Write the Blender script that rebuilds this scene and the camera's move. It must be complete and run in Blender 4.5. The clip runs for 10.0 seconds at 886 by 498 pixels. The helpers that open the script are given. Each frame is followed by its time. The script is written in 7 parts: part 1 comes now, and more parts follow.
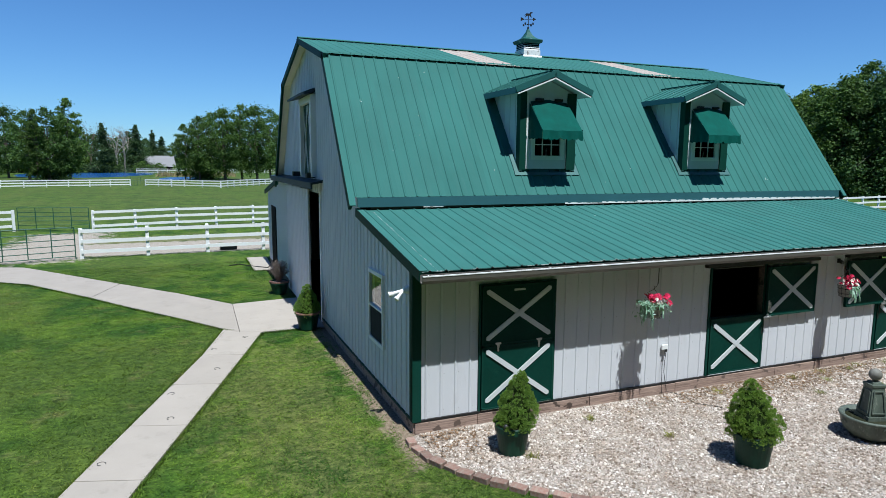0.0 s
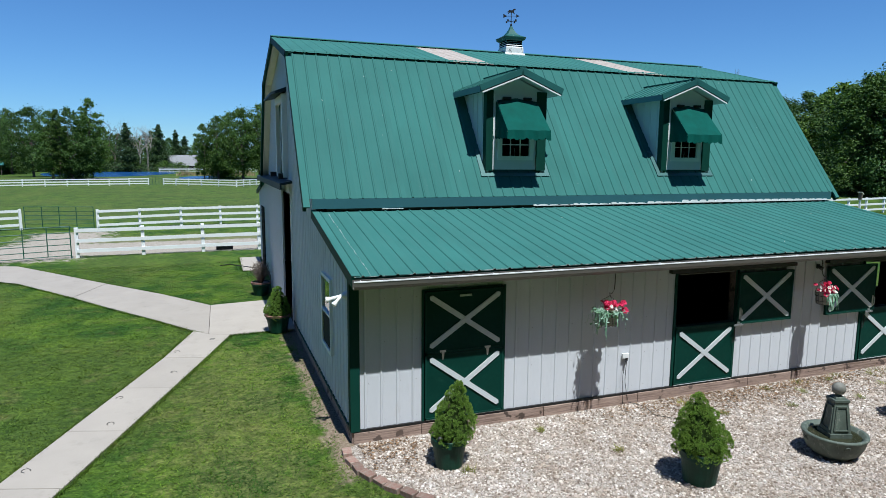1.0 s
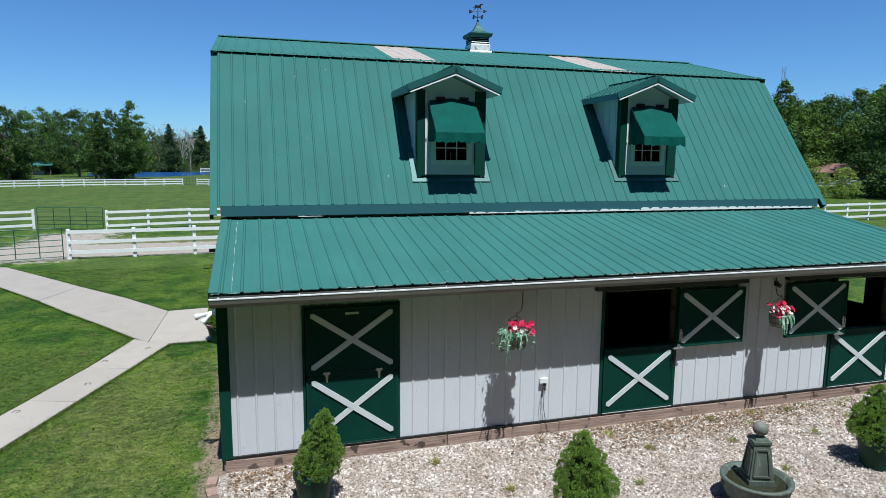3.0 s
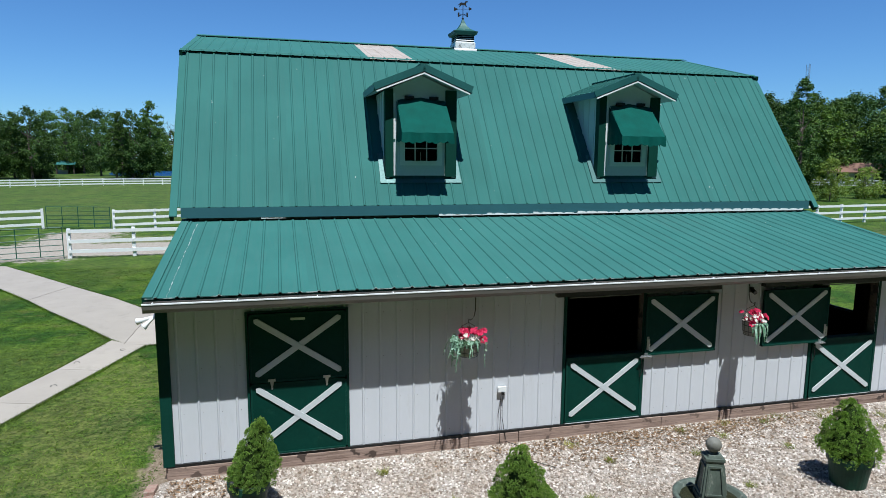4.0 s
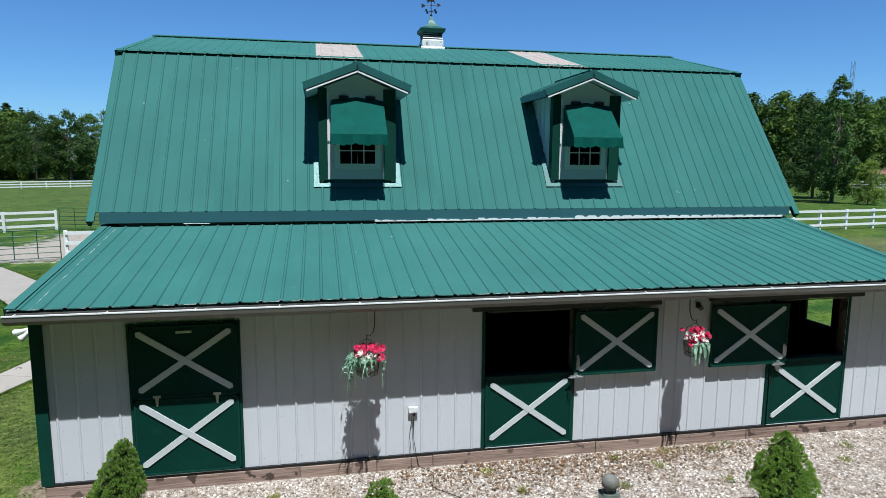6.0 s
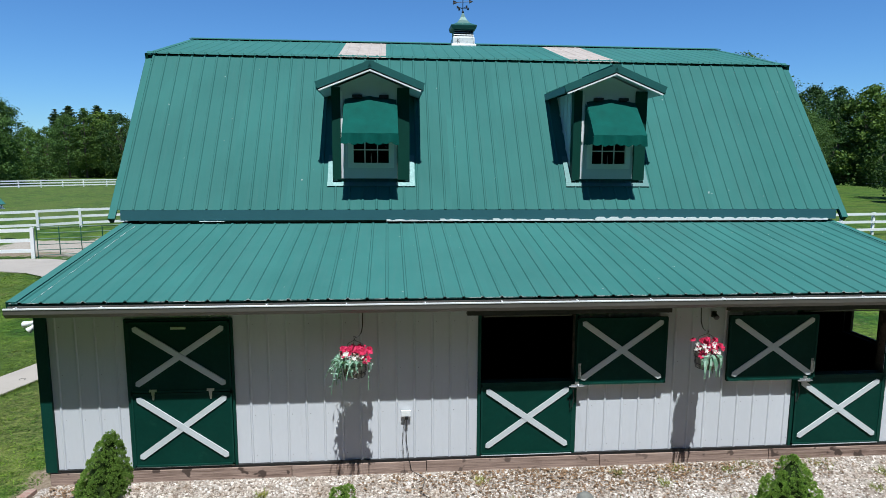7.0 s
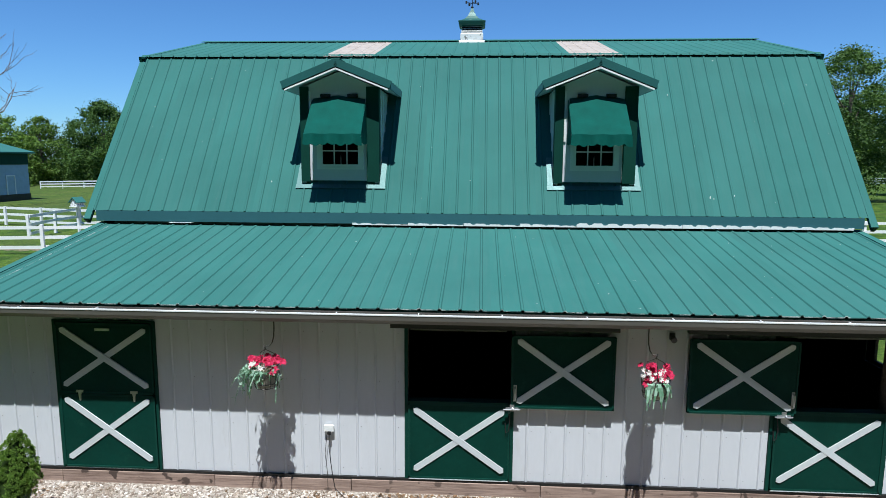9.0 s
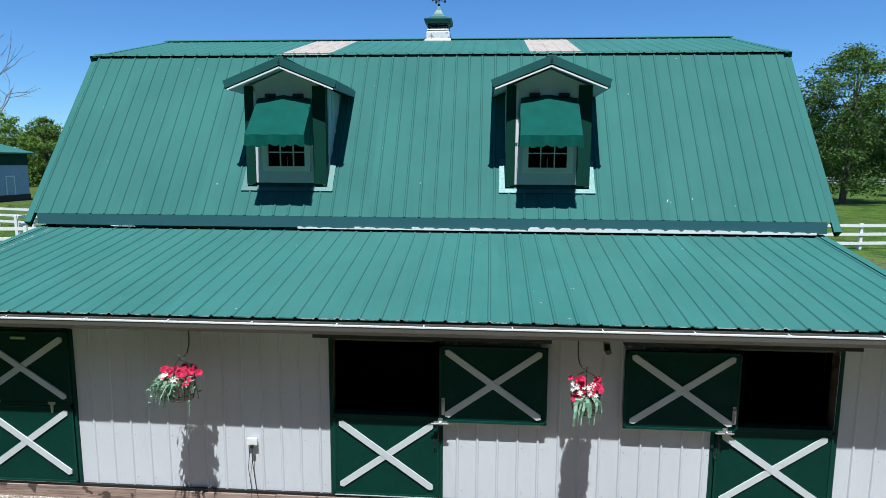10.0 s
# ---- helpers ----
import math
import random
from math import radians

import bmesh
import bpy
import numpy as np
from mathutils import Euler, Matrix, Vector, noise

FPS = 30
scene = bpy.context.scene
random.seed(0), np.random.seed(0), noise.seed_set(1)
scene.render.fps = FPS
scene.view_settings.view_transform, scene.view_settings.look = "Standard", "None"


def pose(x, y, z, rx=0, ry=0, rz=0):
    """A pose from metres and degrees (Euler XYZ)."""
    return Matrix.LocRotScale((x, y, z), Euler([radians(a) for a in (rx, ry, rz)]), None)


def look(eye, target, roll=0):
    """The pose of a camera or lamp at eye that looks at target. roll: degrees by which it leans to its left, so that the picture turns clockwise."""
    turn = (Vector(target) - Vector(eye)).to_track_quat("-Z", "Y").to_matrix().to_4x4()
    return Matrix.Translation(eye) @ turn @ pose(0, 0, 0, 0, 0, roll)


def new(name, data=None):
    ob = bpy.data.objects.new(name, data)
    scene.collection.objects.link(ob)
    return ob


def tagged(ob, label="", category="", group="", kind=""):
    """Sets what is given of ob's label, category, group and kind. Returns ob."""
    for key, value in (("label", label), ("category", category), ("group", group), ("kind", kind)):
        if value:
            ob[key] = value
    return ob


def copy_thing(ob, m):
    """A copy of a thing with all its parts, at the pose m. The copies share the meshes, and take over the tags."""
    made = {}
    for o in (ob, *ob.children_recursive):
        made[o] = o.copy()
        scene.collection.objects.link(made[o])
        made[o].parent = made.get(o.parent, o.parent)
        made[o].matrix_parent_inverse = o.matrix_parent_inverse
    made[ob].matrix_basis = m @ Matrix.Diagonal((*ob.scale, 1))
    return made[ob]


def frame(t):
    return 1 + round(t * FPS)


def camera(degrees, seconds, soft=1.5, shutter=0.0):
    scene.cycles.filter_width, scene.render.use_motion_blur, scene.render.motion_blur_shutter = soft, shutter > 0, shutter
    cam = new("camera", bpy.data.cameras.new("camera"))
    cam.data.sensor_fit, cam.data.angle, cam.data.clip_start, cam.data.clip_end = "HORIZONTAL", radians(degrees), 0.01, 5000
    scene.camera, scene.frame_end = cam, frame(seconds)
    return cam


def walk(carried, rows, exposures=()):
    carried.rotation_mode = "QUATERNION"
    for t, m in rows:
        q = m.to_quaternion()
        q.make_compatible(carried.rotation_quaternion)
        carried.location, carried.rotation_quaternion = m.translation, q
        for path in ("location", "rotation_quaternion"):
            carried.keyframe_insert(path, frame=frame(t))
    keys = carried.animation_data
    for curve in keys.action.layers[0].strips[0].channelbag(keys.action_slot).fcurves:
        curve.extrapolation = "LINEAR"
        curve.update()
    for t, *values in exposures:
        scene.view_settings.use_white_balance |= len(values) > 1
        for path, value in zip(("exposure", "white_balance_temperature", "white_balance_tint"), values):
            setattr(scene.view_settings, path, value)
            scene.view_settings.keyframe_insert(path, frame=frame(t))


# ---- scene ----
cam = camera(70.1, 10.0, soft=0.7)
PATH = [
    (0, (-2.907, -8.069, 3.861), (-2.16, -6.234, 3.585), 0.4),
    (0.5, (-2.318, -8.134, 3.868), (-1.598, -6.289, 3.591), 0.5),
    (1, (-1.745, -8.174, 3.895), (-1.063, -6.315, 3.616), 0.4),
    (1.5, (-1.15, -8.165, 3.91), (-0.514, -6.29, 3.632), 0.4),
    (2, (-0.585, -8.123, 3.931), (0.016, -6.236, 3.653), 0.5),
    (2.5, (-0.047, -8.084, 3.961), (0.531, -6.19, 3.681), 0.4),
    (2.7, (0.162, -8.08, 3.969), (0.732, -6.184, 3.69), 0.4),
    (4, (1.421, -8.058, 4.016), (1.915, -6.141, 3.734), 0.4),
    (4.5, (1.883, -8.021, 4.016), (2.341, -6.094, 3.737), 0.4),
    (5, (2.339, -7.949, 4.027), (2.755, -6.013, 3.744), 0.4),
    (5.5, (2.772, -7.892, 4.044), (3.168, -5.951, 3.763), 0.4),
    (6.8, (3.959, -7.763, 4.054), (4.205, -5.798, 3.773), 0.3),
    (7, (4.16, -7.764, 4.062), (4.33, -5.791, 3.778), 0.3),
    (7.5, (4.652, -7.679, 4.055), (4.649, -5.699, 3.772), 0.3),
    (8, (5.175, -7.567, 4.042), (5.122, -5.587, 3.763), 0.3),
    (8.5, (5.665, -7.428, 4.054), (5.594, -5.449, 3.774), 0.3),
    (9, (6.167, -7.248, 4.071), (6.05, -5.271, 3.79), 0.3),
    (9.5, (6.632, -7.038, 4.095), (6.501, -5.062, 3.814), 0.3),
    (10, (7.076, -6.852, 4.096), (6.934, -4.877, 3.816), 0.3),
]
walk(cam, [(t, look(eye, target, roll)) for t, eye, target, roll in PATH], exposures=[(0.0, 0.43, 5960, 5), (2.0, 0.37, 5960, 5), (4.5, 0.40, 5960, 5), (7.0, 0.43, 5960, 5), (8.5, 0.47, 5960, 5), (10.0, 0.56, 5960, 5)])

# ---- world and sun ----
SUN_ELEV, SUN_AZ = 67.9, 3.0      # degrees; azimuth from -y towards +x
world = bpy.data.worlds.new("sky")
scene.world = world
world.use_nodes = True
wn = world.node_tree
wn.nodes.clear()
sky = wn.nodes.new("ShaderNodeTexSky")
sky.sky_type = "NISHITA"
sky.sun_disc = False
sky.sun_elevation = radians(SUN_ELEV)
sky.sun_rotation = radians(180 - SUN_AZ)
sky.air_density, sky.dust_density, sky.ozone_density = 0.95, 0.0, 2.0
bg = wn.nodes.new("ShaderNodeBackground")
bg.inputs["Strength"].default_value = 0.058
wout = wn.nodes.new("ShaderNodeOutputWorld")
tint = wn.nodes.new("ShaderNodeMix")      # deep clear-day blue
tint.data_type, tint.blend_type = "RGBA", "MULTIPLY"
tint.inputs[0].default_value = 1.0
tint.inputs[7].default_value = (0.68, 1.045, 1.49, 1.0)
wn.links.new(sky.outputs[0], tint.inputs[6])
wn.links.new(tint.outputs[2], bg.inputs[0])
wn.links.new(bg.outputs[0], wout.inputs[0])

lamp = bpy.data.lights.new("sun", "SUN")
lamp.energy, lamp.angle, lamp.color = 5.0, radians(0.5), (1.0, 0.975, 0.94)
sun = new("sun", lamp)
_e, _a = radians(SUN_ELEV), radians(SUN_AZ)
sun.matrix_world = look((math.sin(_a) * math.cos(_e) * 60, -math.cos(_a) * math.cos(_e) * 60, math.sin(_e) * 60), (0, 0, 0))

# ---- small helpers ----
rnd = random.Random(7)


def bm_new():
    return bmesh.new()


def bx(bm, x0, x1, y0, y1, z0, z1):
    """A box between two corners."""
    v = [bm.verts.new(p) for p in ((x0, y0, z0), (x1, y0, z0), (x1, y1, z0), (x0, y1, z0), (x0, y0, z1), (x1, y0, z1), (x1, y1, z1), (x0, y1, z1))]
    for f in ((3, 2, 1, 0), (4, 5, 6, 7), (0, 1, 5, 4), (1, 2, 6, 5), (2, 3, 7, 6), (3, 0, 4, 7)):
        bm.faces.new([v[i] for i in f])


def bar(bm, a, b, w, d, up=(0, 0, 1)):
    """A square bar from a to b, w wide and d deep along up."""
    a, b = Vector(a), Vector(b)
    t = (b - a).normalized()
    s = t.cross(Vector(up)).normalized() * w / 2
    u = s.cross(t).normalized() * d / 2
    v = [bm.verts.new(p + i * s + j * u) for p in (a, b) for i, j in ((-1, -1), (1, -1), (1, 1), (-1, 1))]
    for f in ((3, 2, 1, 0), (4, 5, 6, 7), (0, 1, 5, 4), (1, 2, 6, 5), (2, 3, 7, 6), (3, 0, 4, 7)):
        bm.faces.new([v[i] for i in f])


def tube(bm, pts, radii, n=8, cap=True):
    """A round tube along points."""
    rings = []
    pts = [Vector(p) for p in pts]
    for i, p in enumerate(pts):
        t = (pts[min(i + 1, len(pts) - 1)] - pts[max(i - 1, 0)]).normalized()
        s = t.cross(Vector((0, 0, 1)) if abs(t.z) < 0.9 else Vector((1, 0, 0))).normalized()
        u = s.cross(t)
        r = radii[i] if isinstance(radii, (list, tuple)) else radii
        rings.append([bm.verts.new(p + r * (math.cos(k * math.tau / n) * s + math.sin(k * math.tau / n) * u)) for k in range(n)])
    for a, b in zip(rings, rings[1:]):
        for k in range(n):
            bm.faces.new((a[k], a[(k + 1) % n], b[(k + 1) % n], b[k]))
    if cap:
        bm.faces.new(rings[0][::-1])
        bm.faces.new(rings[-1])


def lathe(bm, rows, n=28, cx=0, cy=0, sx=1.0, sy=1.0):
    """A turned form from rows of radius and height; open ends are closed."""
    rings = [[bm.verts.new((cx + sx * r * math.cos(k * math.tau / n), cy + sy * r * math.sin(k * math.tau / n), z)) for k in range(n)] for r, z in rows]
    for a, b in zip(rings, rings[1:]):
        for k in range(n):
            bm.faces.new((a[k], a[(k + 1) % n], b[(k + 1) % n], b[k]))
    bm.faces.new(rings[0][::-1])
    bm.faces.new(rings[-1])


def prism(bm, poly, axis, a, b):
    """A flat polygon pushed along an axis from a to b."""
    def at(p, s):
        return {"x": (s, p[0], p[1]), "y": (p[0], s, p[1]), "z": (p[0], p[1], s)}[axis]
    lo, hi = [bm.verts.new(at(p, a)) for p in poly], [bm.verts.new(at(p, b)) for p in poly]
    n = len(poly)
    bm.faces.new(lo[::-1])
    bm.faces.new(hi)
    for k in range(n):
        bm.faces.new((lo[k], lo[(k + 1) % n], hi[(k + 1) % n], hi[k]))


def mesh_of(name, bm, material, smooth=False, bevel=0.0):
    if bevel:
        bmesh.ops.bevel(bm, geom=bm.edges[:], offset=bevel, segments=2, affect="EDGES", profile=0.6)
    bmesh.ops.recalc_face_normals(bm, faces=bm.faces)
    me = bpy.data.meshes.new(name)
    bm.to_mesh(me)
    bm.free()
    me.materials.append(material)
    if smooth:
        me.shade_smooth()
    return me


def part(name, bm, material, parent=None, label="", smooth=False, bevel=0.0):
    ob = new(name, mesh_of(name, bm, material, smooth, bevel))
    if parent:
        ob.parent = parent
    if label:
        tagged(ob, label)
    return ob


def thing(name, label, category, at=(0, 0, 0), group="", kind="", rz=0.0):
    ob = new(name)
    ob.empty_display_size = 0.2
    ob.matrix_basis = pose(*at, 0, 0, rz)
    return tagged(ob, label, category, group, kind)


def quads(name, verts, faces, material, parent=None):
    """One mesh from arrays of corners."""
    me = bpy.data.meshes.new(name)
    me.from_pydata(verts, [], faces)
    me.materials.append(material)
    ob = new(name, me)
    if parent:
        ob.parent = parent
    return ob


# ---- materials ----
def material(name):
    m = bpy.data.materials.new(name)
    m.use_nodes = True
    m.node_tree.nodes.clear()
    out = m.node_tree.nodes.new("ShaderNodeOutputMaterial")
    return m, m.node_tree, out


def nd(nt, kind, **sets):
    n = nt.nodes.new("ShaderNode" + kind)
    for k, v in sets.items():
        if k == "op":
            n.operation = v
        elif k == "blend":
            n.blend_type = v
        elif k == "feature":
            n.feature = v
    return n


def put(nt, node, key, value):
    if hasattr(value, "is_output"):
        nt.links.new(value, node.inputs[key])
    else:
        node.inputs[key].default_value = value


def coords(nt):
    return nt.nodes.new("ShaderNodeTexCoord").outputs["Object"]


def noise_tex(nt, vec, scale, detail=4.0, rough=0.6, stretch=None):
    if stretch:
        mp = nt.nodes.new("ShaderNodeMapping")
        mp.inputs["Scale"].default_value = stretch
        nt.links.new(vec, mp.inputs["Vector"])
        vec = mp.outputs[0]
    n = nt.nodes.new("ShaderNodeTexNoise")
    nt.links.new(vec, n.inputs["Vector"])
    n.inputs["Scale"].default_value, n.inputs["Detail"].default_value, n.inputs["Roughness"].default_value = scale, detail, rough
    return n.outputs["Fac"]


def ramp(nt, fac, a, b, ca=(0, 0, 0, 1), cb=(1, 1, 1, 1)):
    r = nt.nodes.new("ShaderNodeValToRGB")
    r.color_ramp.elements[0].position, r.color_ramp.elements[1].position = a, b
    r.color_ramp.elements[0].color, r.color_ramp.elements[1].color = ca, cb
    nt.links.new(fac, r.inputs[0])
    return r.outputs[0]


def mix(nt, fac, a, b, blend="MIX"):
    m = nt.nodes.new("ShaderNodeMix")
    m.data_type, m.blend_type = "RGBA", blend
    for i, v in ((0, fac), (6, a), (7, b)):
        if hasattr(v, "is_output"):
            nt.links.new(v, m.inputs[i])
        else:
            m.inputs[i].default_value = v
    return m.outputs[2]


def math_n(nt, op, a, b=0.0):
    m = nt.nodes.new("ShaderNodeMath")
    m.operation = op
    for i, v in ((0, a), (1, b)):
        if hasattr(v, "is_output"):
            nt.links.new(v, m.inputs[i])
        else:
            m.inputs[i].default_value = v
    return m.outputs[0]


def bump(nt, height, strength, distance):
    b = nt.nodes.new("ShaderNodeBump")
    b.inputs["Strength"].default_value, b.inputs["Distance"].default_value = strength, distance
    nt.links.new(height, b.inputs["Height"])
    return b.outputs[0]


def c4(c):
    return (*c, 1.0)


def plain(name, colour, rough=0.6, metal=0.0, grain=30.0, vary=0.12, spots=2.0, relief=0.15, dist=0.003, dirt=None, dirt_at=(0.55, 0.75), spec=0.5, stretch=None, islands=0.0):
    """A painted or natural surface: colour with broad and fine variation, optional dirt, fine relief."""
    m, nt, out = material(name)
    v = coords(nt)
    big, fine = noise_tex(nt, v, spots, 5, 0.6, stretch), noise_tex(nt, v, grain, 5, 0.7, stretch)
    lo, hi = [max(0, c * (1 - vary)) for c in colour], [min(1, c * (1 + vary)) for c in colour]
    col = ramp(nt, big, 0.3, 0.7, c4(lo), c4(hi))
    col = mix(nt, ramp(nt, fine, 0.35, 0.7, (0, 0, 0, 1), (0.5, 0.5, 0.5, 1)), col, c4([c * (1 - vary * 1.6) for c in colour]))
    if dirt:
        d = ramp(nt, noise_tex(nt, v, spots * 2.3, 8, 0.75, stretch), *dirt_at)
        col = mix(nt, d, col, c4(dirt))
    if islands:
        g = nt.nodes.new("ShaderNodeNewGeometry")
        k = math_n(nt, "ADD", math_n(nt, "MULTIPLY", g.outputs["Random Per Island"], 2 * islands), 1 - islands)
        o = nt.nodes.new("ShaderNodeObjectInfo")
        k = math_n(nt, "MULTIPLY", k, math_n(nt, "ADD", math_n(nt, "MULTIPLY", o.outputs["Random"], 2 * islands), 1 - islands))
        cmb = nt.nodes.new("ShaderNodeCombineColor")
        for i in range(3):
            nt.links.new(k, cmb.inputs[i])
        col = mix(nt, 1.0, col, cmb.outputs[0], "MULTIPLY")
    p = nt.nodes.new("ShaderNodeBsdfPrincipled")
    nt.links.new(col, p.inputs["Base Color"])
    put(nt, p, "Roughness", ramp(nt, fine, 0.2, 0.8, c4([rough * 0.85] * 3), c4([min(1, rough * 1.15)] * 3)))
    p.inputs["Metallic"].default_value, p.inputs["Specular IOR Level"].default_value = metal, spec
    if relief:
        nt.links.new(bump(nt, fine, relief, dist), p.inputs["Normal"])
    nt.links.new(p.outputs[0], out.inputs[0])
    return m


def leaf_material(name, dark, light, trans=0.3, hue=0.1):
    """Leaves: one tone a leaf, and a warmer or cooler, lighter or darker cast for each plant."""
    m, nt, out = material(name)
    g, o = nt.nodes.new("ShaderNodeNewGeometry"), nt.nodes.new("ShaderNodeObjectInfo")
    col = mix(nt, g.outputs["Random Per Island"], c4(dark), c4(light))
    warm = mix(nt, 1.0, col, (1.45, 1.15, 0.65, 1), "MULTIPLY")
    col = mix(nt, math_n(nt, "MULTIPLY", o.outputs["Random"], hue * 2), col, warm)
    other = math_n(nt, "FRACT", math_n(nt, "MULTIPLY", o.outputs["Random"], 7.31))
    tone = math_n(nt, "ADD", math_n(nt, "MULTIPLY", other, hue * 2.4), 1 - hue * 1.2)
    cmb = nt.nodes.new("ShaderNodeCombineColor")
    for i in range(3):
        nt.links.new(tone, cmb.inputs[i])
    col = mix(nt, 1.0, col, cmb.outputs[0], "MULTIPLY")
    a, b, s = nt.nodes.new("ShaderNodeBsdfPrincipled"), nt.nodes.new("ShaderNodeBsdfTranslucent"), nt.nodes.new("ShaderNodeMixShader")
    nt.links.new(col, a.inputs["Base Color"])
    nt.links.new(mix(nt, 1.0, col, (1.2, 1.3, 0.5, 1), "MULTIPLY"), b.inputs["Color"])
    a.inputs["Roughness"].default_value, a.inputs["Specular IOR Level"].default_value = 0.6, 0.15
    s.inputs[0].default_value = trans
    nt.links.new(a.outputs[0], s.inputs[1])
    nt.links.new(b.outputs[0], s.inputs[2])
    nt.links.new(s.outputs[0], out.inputs[0])
    return m


def roof_material(name, colour):
    """Painted steel roofing: faded broad patches, streaks down the slope, pale specks."""
    m, nt, out = material(name)
    v = coords(nt)
    o = nt.nodes.new("ShaderNodeObjectInfo")
    shift = nt.nodes.new("ShaderNodeVectorMath")
    shift.operation = "MULTIPLY_ADD"
    nt.links.new(o.outputs["Random"], shift.inputs[0])
    shift.inputs[1].default_value = (37.0, 53.0, 17.0)
    nt.links.new(v, shift.inputs[2])
    v = shift.outputs[0]
    big = noise_tex(nt, v, 0.7, 5, 0.6)
    streak = noise_tex(nt, v, 3.0, 6, 0.7, (6.0, 0.5, 0.5))
    col = ramp(nt, big, 0.3, 0.7, c4([c * 0.9 for c in colour]), c4([c * 1.1 for c in colour]))
    col = mix(nt, ramp(nt, streak, 0.45, 0.8, (0, 0, 0, 1), (0.3, 0.3, 0.3, 1)), col, c4([c * 0.8 + 0.05 for c in colour]))
    col = mix(nt, math_n(nt, "MULTIPLY", o.outputs["Random"], 0.22), col, c4([c * 0.8 + 0.02 for c in colour]))
    speck = ramp(nt, noise_tex(nt, v, 13.0, 2, 0.5), 0.778, 0.806)
    col = mix(nt, speck, col, (0.42, 0.50, 0.46, 1))
    p = nt.nodes.new("ShaderNodeBsdfPrincipled")
    nt.links.new(col, p.inputs["Base Color"])
    put(nt, p, "Roughness", ramp(nt, streak, 0.2, 0.8, c4([0.72] * 3), c4([0.86] * 3)))
    p.inputs["Specular IOR Level"].default_value = 0.12
    nt.links.new(bump(nt, noise_tex(nt, v, 2.2, 3, 0.5), 0.25, 0.006), p.inputs["Normal"])
    nt.links.new(p.outputs[0], out.inputs[0])
    return m


def wood_material(name, dark, light, along=(0.6, 9, 9)):
    m, nt, out = material(name)
    v = coords(nt)
    grain = noise_tex(nt, v, 3.0, 8, 0.7, along)
    knots = ramp(nt, noise_tex(nt, v, 5.2, 2, 0.5, (1, 1.2, 1.2)), 0.600, 0.630)
    col = ramp(nt, grain, 0.38, 0.62, c4(dark), c4(light))
    col = mix(nt, knots, col, c4([c * 0.3 for c in dark]))
    o = nt.nodes.new("ShaderNodeObjectInfo")
    col = mix(nt, math_n(nt, "MULTIPLY", o.outputs["Random"], 0.4), col, c4(light))
    p = nt.nodes.new("ShaderNodeBsdfPrincipled")
    nt.links.new(col, p.inputs["Base Color"])
    p.inputs["Roughness"].default_value = 0.8
    nt.links.new(bump(nt, grain, 0.4, 0.006), p.inputs["Normal"])
    nt.links.new(p.outputs[0], out.inputs[0])
    return m


def glass_material(name, tint=(0.02, 0.025, 0.03)):
    m, nt, out = material(name)
    p = nt.nodes.new("ShaderNodeBsdfPrincipled")
    p.inputs["Base Color"].default_value = c4((0.9, 0.95, 0.95))
    p.inputs["Roughness"].default_value, p.inputs["Transmission Weight"].default_value, p.inputs["IOR"].default_value = 0.02, 1.0, 1.45
    nt.links.new(p.outputs[0], out.inputs[0])
    return m


def lawn_tone(nt, v):
    """Broad tone of the mown grass: deep green and lighter patches, yellowed streaks."""
    patchy = noise_tex(nt, v, 0.95, 3, 0.55, (1.0, 0.8, 1.0))
    col = ramp(nt, patchy, 0.40, 0.60, (0.026, 0.068, 0.009, 1), (0.076, 0.130, 0.017, 1))
    col = mix(nt, ramp(nt, noise_tex(nt, v, 0.30, 4, 0.55, (0.9, 0.5, 1.0)), 0.46, 0.58, (0, 0, 0, 1), (0.55, 0.55, 0.55, 1)), col, (0.088, 0.118, 0.026, 1))
    col = mix(nt, ramp(nt, noise_tex(nt, v, 0.45, 4, 0.6, (0.5, 0.35, 1.0)), 0.50, 0.62, (0, 0, 0, 1), (0.55, 0.55, 0.55, 1)), col, (0.040, 0.074, 0.013, 1))
    return mix(nt, ramp(nt, noise_tex(nt, v, 1.7, 6, 0.65), 0.56, 0.70, (0, 0, 0, 1), (0.55, 0.55, 0.55, 1)), col, (0.130, 0.122, 0.055, 1))


